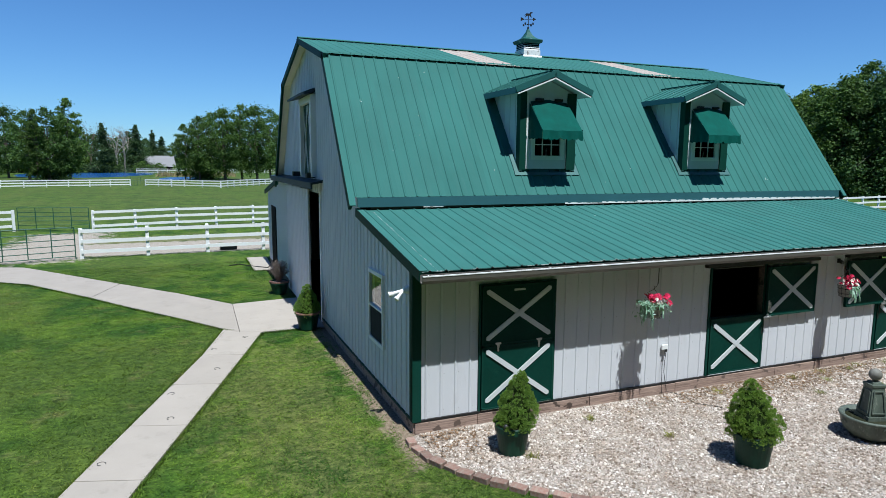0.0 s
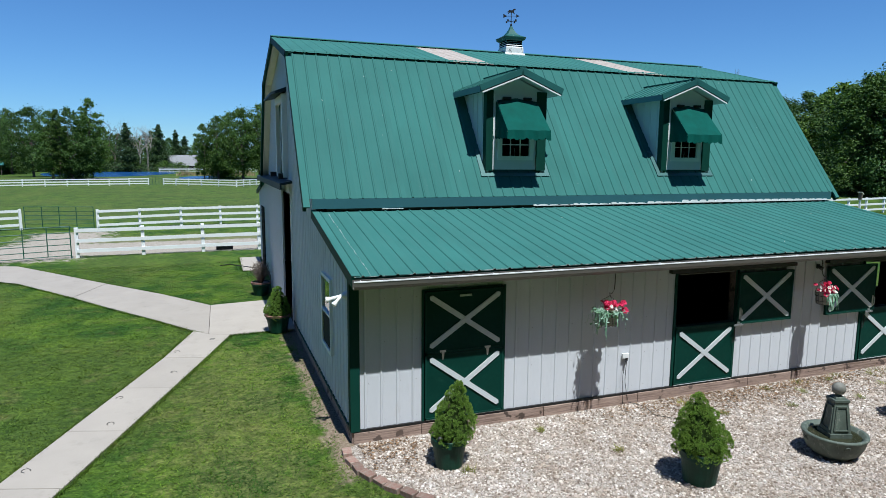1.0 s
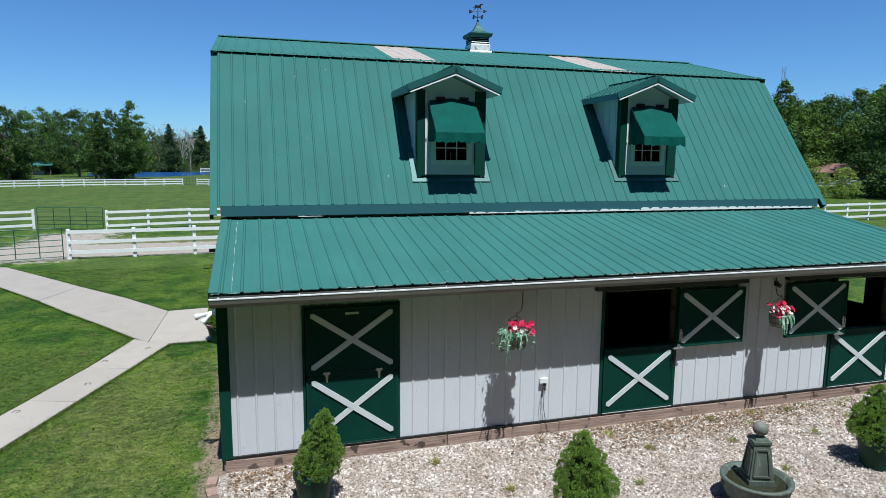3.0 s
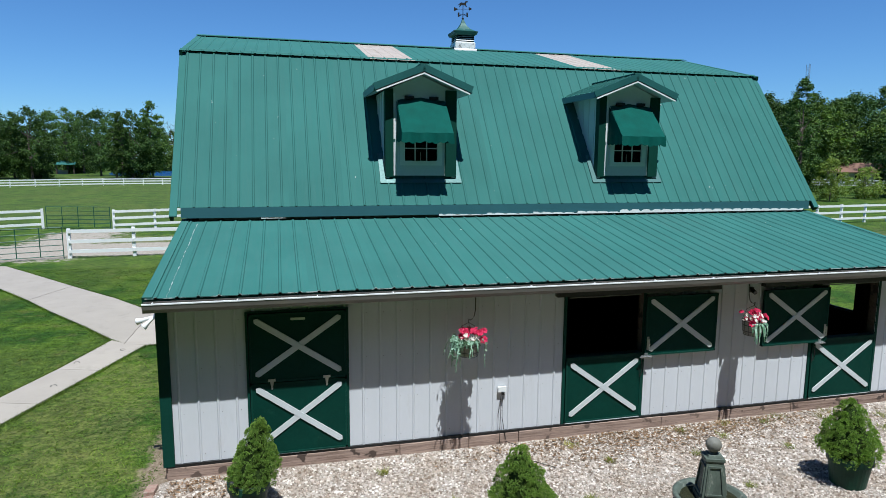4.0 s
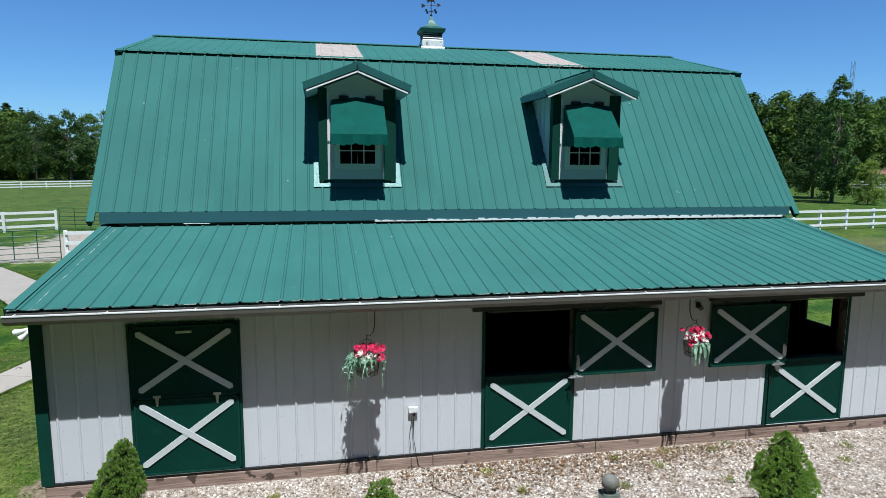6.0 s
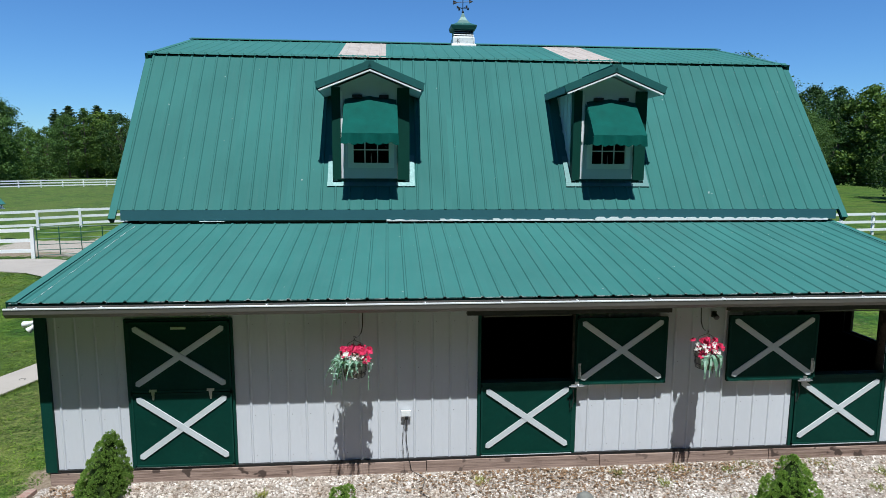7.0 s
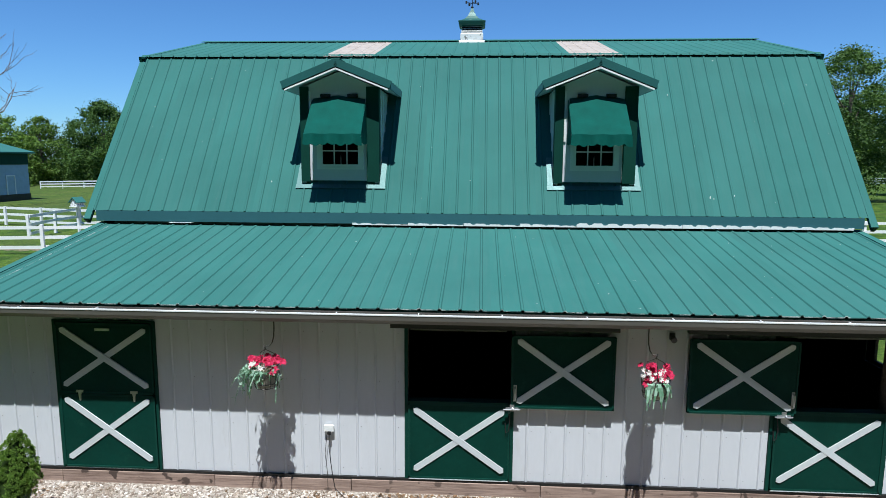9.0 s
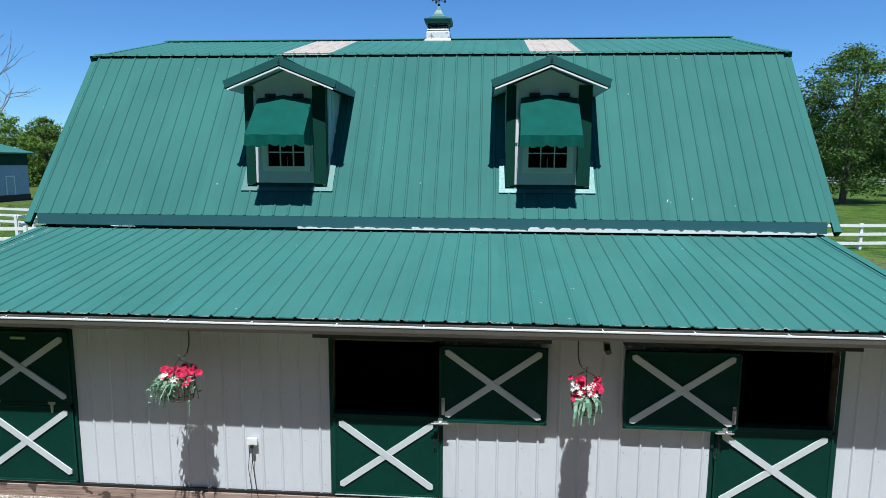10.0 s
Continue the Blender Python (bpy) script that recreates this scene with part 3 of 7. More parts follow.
slab([(-2.24, 6.80), (-1.930, 6.405), (-1.889, 9.36), (-3.19, 11.25), (-4.91, 13.43), (-5.48, 11.52), (-4.41, 9.92), (-3.17, 8.18)])
slab([(-5.495, 11.55), (-4.925, 13.46), (-6.96, 16.12), (-8.30, 17.85), (-9.3, 18.3), (-12.2, 18.1), (-10.9, 15.9), (-9.2, 15.35), (-8.4, 15.02), (-7.47, 14.27)])
slab([(-0.82, 14.55), (-0.12, 14.55), (-0.05, 17.7), (-0.80, 17.7)])

bm = bm_new()
prism(bm, [tuple(WALK_A + WALK_D * a + WALK_N * b) for a, b in ((0.3, -0.385), (13.0, -0.385), (13.0, 0.385), (0.3, 0.385))], "z", -0.08, 0.010)
part("bedding", bm, SOIL, path)
bm = bm_new()
prism(bm, [(-2.10, 6.60), (-1.6, 6.30), (-1.7, 9.3), (-2.05, 9.45)], "z", -0.08, 0.010)
part("bedding", bm, SOIL, path)

# iron horseshoes set in the walk
for x, y, a in ((-4.05, 0.53, 30), (-3.27, 1.76, 10), (-3.28, 2.84, -25), (-2.52, 3.91, 20), (-2.52, 5.22, 5), (-1.85, 5.93, 60)):
    bm = bm_new()
    arc = [(0.048 * math.cos(math.radians(d)), 0.056 * math.sin(math.radians(d)), 0) for d in range(-50, 231, 20)]
    tube(bm, arc, 0.005, 6)
    hs = part("horseshoe", bm, BLACK)
    hs.matrix_basis = pose(x, y, 0.036, 0, 0, a)
    tagged(hs, "small dark iron horseshoe set in the concrete", "horseshoe", "horseshoes in the path")

# brick edging along the gravel
edging = thing("brick_edging", "curved row of weathered red bricks edging the gravel", "edging")
bm = bm_new()
bx(bm, -0.103, 0.103, -0.06, 0.06, 0, 0.095)
brick_mesh = mesh_of("brick", bm, BRICK, bevel=0.008)
pts = [Vector((*p, 0)) for p in EDGE[1:]]
for a, b in zip(pts, pts[1:]):
    k = max(1, round((b - a).length / 0.215))
    for i in range(k):
        c = a.lerp(b, (i + 0.5) / k)
        ob = new("brick", brick_mesh)
        ob.parent = edging
        ob.matrix_basis = pose(c.x + rnd.uniform(-0.012, 0.012) - 0.05, c.y - 0.03, rnd.uniform(-0.035, -0.012), rnd.uniform(-5, 5), rnd.uniform(-3, 3), math.degrees(math.atan2(b.y - a.y, b.x - a.x)) + rnd.uniform(-6, 6))

# ---- the barn ----
LX, YR, YB = 11.9, 7.59, 16.4      # length, ridge line, rear wall
PITCH = 0.2286                     # rib spacing of the steel sheets
EAVE, BREAK, RIDGE = (2.742, 3.217), (4.77, 5.98), (7.59, 6.66)
LOW0, LOW1 = (-0.445, 2.425), (2.95, 3.02)      # front lean-to: eave and head
BLOW0, BLOW1 = (16.8, 2.72), (12.3, 3.42)     # rear lean-to
GX = -0.05                         # west gable's face
barn = thing("barn", "white steel horse barn with a green gambrel roof", "barn")


def roof_at(y):
    """Height of the roof's underside over y."""
    m = 2 * YR - y
    line = lambda a, b, q: a[1] + (b[1] - a[1]) * (q - a[0]) / (b[0] - a[0])
    if y < 2.85:
        return line(LOW0, LOW1, y) - 0.06
    if y > 12.3:
        return line(BLOW0, BLOW1, y) - 0.06
    q = y if y < YR else m
    return (line(EAVE, BREAK, q) if q < BREAK[0] else line(BREAK, RIDGE, q)) - 0.07


def profile(a, b, phase=0.0, rib=0.014, base=0.018, top=0.007):
    """Places and heights across a ribbed sheet between a and b."""
    rows = [(a, 0.0)]
    k = math.ceil((a - phase) / PITCH)
    while phase + k * PITCH < b:
        c = phase + k * PITCH
        rows += [(u, h) for u, h in ((c - base, 0.0), (c - top, rib), (c + top, rib), (c + base, 0.0)) if a < u < b]
        k += 1
    return rows + [(b, 0.0)]


def ribbed_wall(name, along, rows, spans, flip, parent):
    """Ribbed siding: rows of place and rib height; spans(u) gives the upright stretches at u."""
    bm = bm_new()
    for (u0, h0), (u1, h1) in zip(rows, rows[1:]):
        if u1 - u0 < 1e-6:
            continue
        for (lo, hi) in spans((u0 + u1) / 2):
            def at(u, h, z):
                return (u, along - flip * h, z) if name.endswith("front") else (along - flip * h, u, z)
            t0 = min(hi, roof_at(u0)) if not name.endswith("front") else hi
            t1 = min(hi, roof_at(u1)) if not name.endswith("front") else hi
            bm.faces.new([bm.verts.new(p) for p in (at(u0, h0, lo), at(u1, h1, lo), at(u1, h1, t1), at(u0, h0, t0))])
    bmesh.ops.remove_doubles(bm, verts=bm.verts, dist=1e-5)
    return part(name, bm, SIDING, parent, "white ribbed steel siding")


def split_at(rows, cuts):
    rows = list(rows)
    for c in cuts:
        for (u0, h0), (u1, h1) in zip(rows, rows[1:]):
            if u0 < c < u1:
                rows.append((c, h0 + (h1 - h0) * (c - u0) / (u1 - u0)))
                rows.sort()
                break
    return rows


# front wall: frame with its three openings, then the siding
DOORS = ((0.97, 2.21), (5.32, 6.56), (9.61, 10.87))
ZB, ZD, ZT = 0.20, 2.09, 2.36
bm = bm_new()
edges = [GX] + [e for d in DOORS for e in d] + [LX]
for a, b in zip(edges[::2], edges[1::2]):
    bx(bm, a, b, 0.012, 0.14, 0.0, ZT)
for a, b in DOORS:
    bx(bm, a, b, 0.012, 0.14, ZD, ZT)
    bx(bm, a, b, 0.012, 0.14, 0.0, ZB)
part("wall_frame", bm, BARNWOOD, barn)
rows = split_at(profile(GX, LX, 0.13), [e for d in DOORS for e in d])
ribbed_wall("siding_front", 0.010, rows, lambda u: [(ZD, ZT)] if any(a < u < b for a, b in DOORS) else [(ZB, ZT)], 1, barn)

# gable walls
WIN = (1.40, 2.20, 0.87, 2.03)          # small side window
SLIDE = (6.45, 9.6, 0.05, 3.10)         # sliding door's opening
LOFT = (6.95, 8.20, 3.52, 5.20)
RWIN = (1.22, 1.95, 1.22, 1.78)         # stall window on the far side
SIDE = (14.2, 15.3, 0.20, 2.25)


def gable_spans(holes):
    def spans(u):
        for a, b, z0, z1 in holes:
            if a < u < b:
                return [(ZB, z0), (z1, 9.0)] if z0 > ZB else [(z1, 9.0)]
        return [(ZB, 9.0)]
    return spans


def gable(name, x, flip, holes):
    cuts = sorted({e for h in holes for e in h[:2]} | {2.85, BREAK[0], YR, 2 * YR - BREAK[0], 12.3})
    rows = split_at(profile(0.0, YB, 0.1), cuts)
    ribbed_wall(name, x, rows, gable_spans(holes), flip, barn)
    bm = bm_new()
    inner = split_at([(0.15, 0.0), (YB, 0.0)], [c for c in cuts if 0.15 < c < YB])
    for (u0, _), (u1, _) in zip(inner, inner[1:]):
        for lo, hi in gable_spans(holes)((u0 + u1) / 2):
            lo = 0.0 if lo == ZB else lo
            poly = [(u0, lo), (u1, lo), (u1, min(hi, roof_at(u1 - 1e-3))), (u0, min(hi, roof_at(u0 + 1e-3)))]
            prism(bm, poly, "x", x + flip * 0.012, x + flip * 0.13)
    part("wall_frame", bm, BARNWOOD, barn)


gable("siding_gable", GX, 1, [WIN, SLIDE, LOFT, SIDE])
gable("siding_far_gable", LX, -1, [RWIN])
bm = bm_new()
bx(bm, 0, LX, YB - 0.14, YB, 0, 2.70)
part("siding_rear", bm, SIDING, barn)

# screw heads along the siding's ribs
v, f = [], []
for k in range(int(LX / PITCH)):
    x = 0.13 + k * PITCH + 0.05
    if any(a - 0.04 < x < b + 0.04 for a, b in DOORS):
        continue
    for z in (0.30, 0.84, 1.42, 2.02):
        n = len(v)
        v += [(x + 0.0045 * math.cos(q), 0.004, z + 0.0045 * math.sin(q)) for q in (0, 1.05, 2.09, 3.14, 4.19, 5.24)]
        f.append(tuple(range(n, n + 6)))
scr = quads("screw_heads", v, f, GUTTER, barn)
tagged(scr, "small grey screw heads on the siding", kind="stuff")

# corner trims and base timbers
for x0, x1, y0, y1 in ((GX - 0.035, GX + 0.100, -0.035, 0.008), (GX - 0.035, GX + 0.008, -0.03, 0.10), (LX - 0.115, LX + 0.035, -0.035, 0.008), (LX - 0.008, LX + 0.035, -0.03, 0.10)):
    bm = bm_new()
    bx(bm, x0, x1, y0, y1, ZB - 0.02, ZT)
    part("corner_trim", bm, GREEN, barn, "dark green corner trim", bevel=0.004)
for a, b in ((GX + 0.01, 0.93), (0.936, 2.9), (2.906, 4.62), (4.628, 6.93), (6.938, 8.05), (8.056, 9.3), (9.308, LX + 0.02)):
    bm = bm_new()
    bx(bm, a, b, -0.028 - rnd.uniform(0, 0.012), 0.010, 0.0, 0.165 + rnd.uniform(-0.008, 0.004))
    part("base_board", bm, SILL, barn, "weathered brown base timber", bevel=0.006)
for a, b in ((0.0, 4.0), (4.01, 9.6)):
    bm = bm_new()
    bx(bm, GX - 0.012, GX + 0.010, a, min(b, 6.42), 0.0, 0.165)
    part("base_board", bm, SILL, barn, bevel=0.006)
bm = bm_new()
bx(bm, GX, LX, -0.024, 0.009, 0.168, 0.20)
part("base_flashing", bm, BLACK, barn)
bm = bm_new()
bx(bm, GX - 0.022, GX + 0.009, 0.1, 6.42, 0.168, 0.20)
part("base_flashing", bm, GREEN, barn)

# inside: floor, loft floor, stall walls, so that the openings look into dark rooms
bm = bm_new()
bx(bm, 0.13, LX - 0.13, 0.14, YB - 0.14, -0.02, 0.03)
part("stall_floor", bm, SOIL, barn)
bm = bm_new()
bx(bm, 0.13, LX - 0.13, 2.8, 12.2, 2.95, 3.05)
part("loft_floor", bm, BARNWOOD, barn)
for x0, x1, y0, y1 in ((3.7, 3.8, 0.14, 3.9), (8.2, 8.3, 0.14, 3.9), (0.13, LX - 0.13, 3.9, 4.0)):
    bm = bm_new()
    prism(bm, [(y0, 0.03), (y1, 0.03), (y1, 2.93), (2.8, 2.87) if y0 < 2.8 else (y0, 2.93), (y0, roof_at(y0) - 0.05 if y0 < 2.8 else 2.93)][: 5 if y0 < 2.8 else 4], "x", x0, x1)
    part("stall_wall", bm, BARNWOOD, barn)

# roof: a deck under each slope, and steel sheets on it


def slope(name, a, b, x0, x1, sheets=ROOF, skip=(), rib=0.0155, under=SOFFIT):
    """A roof slope from its eave a to its head b (y, z): deck, then one ribbed sheet after another."""
    (ya, za), (yb, zb) = a, b
    bm = bm_new()
    ln = math.hypot(yb - ya, zb - za)
    ny, nz = -(zb - za) / ln, (yb - ya) / ln
    if nz < 0:
        ny, nz = -ny, -nz
    e = 0.03
    ya0, za0 = ya + (yb - ya) / ln * 0.14, za + (zb - za) / ln * 0.14
    poly = [(ya0 - ny * e, za0 - nz * e), (yb - ny * e, zb - nz * e), (yb - ny * (e + 0.06), zb - nz * (e + 0.06)), (ya0 - ny * (e + 0.06), za0 - nz * (e + 0.06))]
    prism(bm, poly, "x", x0 + 0.05, x1 - 0.05)
    deck = part(name, bm, under, barn, "cream boarded underside" if under is SOFFIT else "unseen boarded underside, darkened against bounced light")
    bm = bm_new()
    rows = profile(0.0, 4 * PITCH, PITCH / 2, rib, 0.021, 0.010)
    d = Vector((0, yb - ya, zb - za))
    nn = Vector((0, ny, nz))
    for (u0, h0), (u1, h1) in zip(rows, rows[1:]):
        p = [Vector((u, ya, za)) + nn * h + d * s for u, h, s in ((u0, h0, 0), (u1, h1, 0), (u1, h1, 1), (u0, h0, 1))]
        q = [v - nn * 0.006 for v in p]
        P, Q = [bm.verts.new(v) for v in p], [bm.verts.new(v) for v in q]
        bm.faces.new(P)
        bm.faces.new(Q[::-1])
        bm.faces.new((P[0], Q[0], Q[1], P[1]))
        bm.faces.new((P[2], Q[2], Q[3], P[3]))
    bmesh.ops.remove_doubles(bm, verts=bm.verts, dist=1e-5)
    me = mesh_of("roof_panel", bm, sheets)
    w = 4 * PITCH
    n = int((x1 - x0 + 1e-6) / w)
    rest = (x1 - x0) - n * w
    for i in range(n):
        ob = new("roof_panel", me)
        ob.parent = deck
        ob.matrix_basis = pose(x0 + i * w, 0, 0)
        if i in skip:
            ob.data = me.copy()
            ob.data.materials[0] = SKYLIGHT
            ob.name = "skylight_panel"
            tagged(ob, "weathered translucent skylight sheet")
    if rest > 0.05:
        bm = bm_new()
        rows = profile(0.0, rest, PITCH / 2, rib, 0.021, 0.010)
        for (u0, h0), (u1, h1) in zip(rows, rows[1:]):
            bm.faces.new([bm.verts.new(Vector((x0 + n * w + u, ya, za)) + nn * h + d * s) for u, h, s in ((u0, h0, 0), (u1, h1, 0), (u1, h1, 1), (u0, h0, 1))])
        bmesh.ops.remove_doubles(bm, verts=bm.verts, dist=1e-5)
        part("roof_panel", bm, sheets, deck)
    return deck


X0, X1 = -0.27, 12.17
UP0, UPR = (4.715, 5.957), (7.59, 6.722)
mir = lambda p: (2 * YR - p[0], p[1])
slope("roof_steep_front", EAVE, (4.80, 6.003), X0, X1)
SKX = 3.21 - 3 * 0.9144
deck = slope("roof_upper_front", UP0, UPR, SKX, X1, skip=(3, 8), rib=0.009)
bm = bm_new()
for (u0, h0), (u1, h1) in zip(*(lambda r: (r, r[1:]))(profile(X0, SKX, SKX + PITCH / 2 - 4 * PITCH, 0.009, 0.021, 0.010))):
    dd, nn = Vector((0, UPR[0] - UP0[0], UPR[1] - UP0[1])), Vector((0, -0.257, 0.966))
    bm.faces.new([bm.verts.new(Vector((u, UP0[0], UP0[1])) + nn * h + dd * s) for u, h, s in ((u0, h0, 0), (u1, h1, 0), (u1, h1, 1), (u0, h0, 1))])
part("roof_panel", bm, ROOF, deck)
bm = bm_new()
prism(bm, [(4.88, 5.975), (7.59, 6.675), (7.59, 6.615), (4.88, 5.915)], "x", X0 + 0.02, SKX + 0.03)
part("roof_deck_end", bm, SOFFIT, barn)
slope("roof_steep_rear", mir(EAVE), mir((4.80, 6.003)), X0, X1)
slope("roof_upper_rear", mir(UP0), mir(UPR), X0, X1)
# front underside, out of view, is darkened to cut bounce onto the wall
slope("roof_lean_front", LOW0, LOW1, -0.10, 12.02, under=BARNWOOD)
slope("roof_lean_rear", BLOW0, BLOW1, -0.10, 12.02)

# strip painting shade into the upper slope's joint, ridge cap, fascias and rake trims
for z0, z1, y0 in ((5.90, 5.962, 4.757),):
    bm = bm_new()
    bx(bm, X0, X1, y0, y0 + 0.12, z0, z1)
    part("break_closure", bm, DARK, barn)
bm = bm_new()
prism(bm, [(7.42, 6.702), (7.59, 6.746), (7.76, 6.702), (7.76, 6.714), (7.59, 6.760), (7.42, 6.714)], "x", X0 - 0.02, X1 + 0.02)
part("ridge_cap", bm, ROOF, barn)
bm = bm_new()
bx(bm, -0.13, 12.03, 2.735, 2.762, 3.045, 3.214)
part("eave_fascia", bm, EAVESTEEL, barn, "green eave fascia")
# black sheet stands in for the shade behind the eave
bm = bm_new()
bx(bm, 0.0, 11.9, 2.85, 2.87, 2.95, 3.12)
part("eave_gap", bm, DARK, barn)
for a, b, h0, h1 in ((1.1, 1.5, 0.012, 0.008), (4.120, 5.010, 0.034, 0.012), (5.014, 5.900, 0.040, 0.018), (5.904, 6.790, 0.046, 0.022), (6.794, 7.670, 0.050, 0.022), (7.674, 9.3, 0.066, 0.054), (9.304, 10.5, 0.056, 0.050), (10.504, 11.880, 0.052, 0.034)):
    bm = bm_new()
    top = []
    for i in range(43):
        x = a + (b - a) * i / 42
        tooth = 0.55 if abs(x / PITCH % 1 - 0.5) < 0.12 else 1.0
        top.append((x, 3.025 + (h0 + (h1 - h0) * i / 42) * tooth + rnd.uniform(-0.003, 0.002)))
    prism(bm, [(a, 3.025), (b, 3.025)] + top[::-1], "y", 2.722, 2.732)
    part("closure_strip", bm, WHITE, barn, "torn white foam closure strip")


def rake(x0, x1, a, b, w=0.13, lift=0.006, mat=ROOF):
    """A folded rake trim: flat strip on the slope and a face down over its edge."""
    (ya, za), (yb, zb) = a, b
    bm = bm_new()
    ln = math.hypot(yb - ya, zb - za)
    ny, nz = -(zb - za) / ln, (yb - ya) / ln
    if nz < 0:
        ny, nz = -ny, -nz
    f = lambda y, z, e: (y + ny * e, z + nz * e)
    prism(bm, [f(ya, za, lift - 0.030), f(yb, zb, lift - 0.030), f(yb, zb, lift), f(ya, za, lift)], "x", x0, x1)
    part("rake_trim", bm, mat, barn)
    bm = bm_new()
    edge = x0 if x0 < 1 else x1
    prism(bm, [f(ya, za, lift - 0.004), f(yb, zb, lift - 0.004), f(yb, zb, -0.13), f(ya, za, -0.13)], "x", *((edge - 0.004, edge + 0.05) if x0 < 1 else (edge - 0.05, edge + 0.004)))
    part("barge_board", bm, GREEN, barn, "dark green barge board")


TIP = (2.645, 3.085)
for s in (0, 1):
    m = mir if s else (lambda p: p)
    for x0, x1 in ((X0 - 0.02, X0 + 0.09), (X1 - 0.09, X1 + 0.02)):
        rake(x0, x1, m(TIP), m((4.80, 6.003)))
        rake(x0, x1, m((4.66, 5.945)), m(UPR))
for x0, x1 in ((-0.13, -0.02), (11.94, 12.05)):
    rake(x0, x1, (-0.445, 2.425), (2.88, 3.005), lift=0.018)
    rake(x0, x1, BLOW0, BLOW1, lift=0.018)

# pale line over the gutter paints the sun's glint on the sheets' cut edge
bm = bm_new()
for k in range(14):
    x = -0.10 + k * 4 * PITCH
    rows = [q for q in profile(0.0, 4 * PITCH, PITCH / 2, 0.016, 0.024, 0.010) if x + q[0] <= 12.02]
    for (u0, h0), (u1, h1) in zip(rows, rows[1:]):
        p = [(x + u0, LOW0[0] - 0.004, LOW0[1] + h0 + 0.002), (x + u1, LOW0[0] - 0.004, LOW0[1] + h1 + 0.002), (x + u1, LOW0[0] - 0.004, LOW0[1] + h1 - 0.009), (x + u0, LOW0[0] - 0.004, LOW0[1] + h0 - 0.009)]
        q = [(a, b + 0.003, c) for a, b, c in p]
        P, Q = [bm.verts.new(v) for v in p], [bm.verts.new(v) for v in q]
        bm.faces.new(P)
        bm.faces.new(Q[::-1])
        bm.faces.new((P[0], P[1], Q[1], Q[0]))
part("drip_edge", bm, plain("edge_glint_paint", (0.40, 0.46, 0.44), 0.5, vary=0.25, spots=3, dirt=(0.03, 0.10, 0.09), dirt_at=(0.42, 0.50)), barn, "cut edge of the roofing sheets with a painted glint")

# bird droppings on the roof, thicker towards the far end
rng = np.random.default_rng(77)
v, f = [], []
for k in range(34):
    lean = rng.random() < 0.62
    a, b = (LOW0, LOW1) if lean else (EAVE, BREAK)
    q, x = rng.uniform(0.05, 0.95), 12.0 - 12.0 * rng.random() ** 1.6
    ln = math.hypot(b[0] - a[0], b[1] - a[1])
    up, out = np.array([0, (b[0] - a[0]) / ln, (b[1] - a[1]) / ln]), np.array([0, -(b[1] - a[1]) / ln, (b[0] - a[0]) / ln])
    c = np.array([x, a[0] + (b[0] - a[0]) * q, a[1] + (b[1] - a[1]) * q]) + out * 0.004
    r = rng.uniform(0.003, 0.009)
    turn = rng.uniform(0.6, 2.6)
    n0 = len(v)
    for i in range(7):
        w = i * math.tau / 7
        p = np.array([math.cos(w) * r * rng.uniform(0.6, 1.2), math.sin(w) * r * turn * rng.uniform(0.7, 1.2)])
        v.append(tuple(c + np.array([p[0], 0, 0]) + up * p[1]))
    f.append(tuple(range(n0, n0 + 7)))
# two larger splashes low on the steep slope
for cx, cz, k in ((9.78, 3.50, 3), (9.83, 3.47, 1), (10.15, 3.52, 2)):
    for _ in range(k):
        x, z = cx + rng.normal(0, 0.010), cz + rng.normal(0, 0.012)
        y = EAVE[0] + (z - EAVE[1]) * (BREAK[0] - EAVE[0]) / (BREAK[1] - EAVE[1]) - 0.004
        w, h = rng.uniform(0.004, 0.009), rng.uniform(0.008, 0.022)
        f.append(tuple(range(len(v), len(v) + 4)))
        v += [(x - w, y, z), (x, y - h * 0.59, z - h * 0.81), (x + w, y, z), (x, y + h * 0.59, z + h * 0.81)]
tagged(quads("droppings", v, f, plain("dropping_white", (0.52, 0.58, 0.55), 0.8, vary=0.2), barn), "small white bird droppings on the roof", kind="stuff")

# smeared sealant along a seam of the lean-to roof
bm = bm_new()
line = []
for i in range(60):
    y = -0.44 + i * 0.052
    line.append((0.125 + 0.003 * math.sin(i * 0.35) + rnd.uniform(-0.004, 0.004), y, LOW0[1] + (y - LOW0[0]) * (LOW1[1] - LOW0[1]) / (LOW1[0] - LOW0[0]) + 0.003))
tube(bm, line, [max(0.001, rnd.uniform(-0.003, 0.006)) for _ in line], 5)
part("sealant_streak", bm, SEALANT, barn, "smeared white sealant on a roof seam")

# gutter along the front eave
gut = thing("gutter", "pale grey metal rain gutter under the eave", "gutter")
bm = bm_new()
prof = [(-0.435, 2.387), (-0.435, 2.282), (-0.500, 2.267), (-0.532, 2.312), (-0.540, 2.370), (-0.525, 2.374), (-0.518, 2.317), (-0.490, 2.282), (-0.445, 2.292), (-0.445, 2.387)]
prism(bm, prof, "x", -0.12, 12.03)
part("trough", bm, GUTTER, gut)
bm = bm_new()
bx(bm, -0.12, 12.03, -0.544, -0.520, 2.368, 2.382)
part("lip", bm, WHITE, gut, "white rolled lip")
for i in range(14):
    bm = bm_new()
    bx(bm, -0.02 + i * 0.92 - 0.006, -0.02 + i * 0.92 + 0.006, -0.542, -0.43, 2.364, 2.380)
    part("bracket", bm, WHITE, gut)
# soffit painted dark to lessen the bounced light under the eave
bm = bm_new()
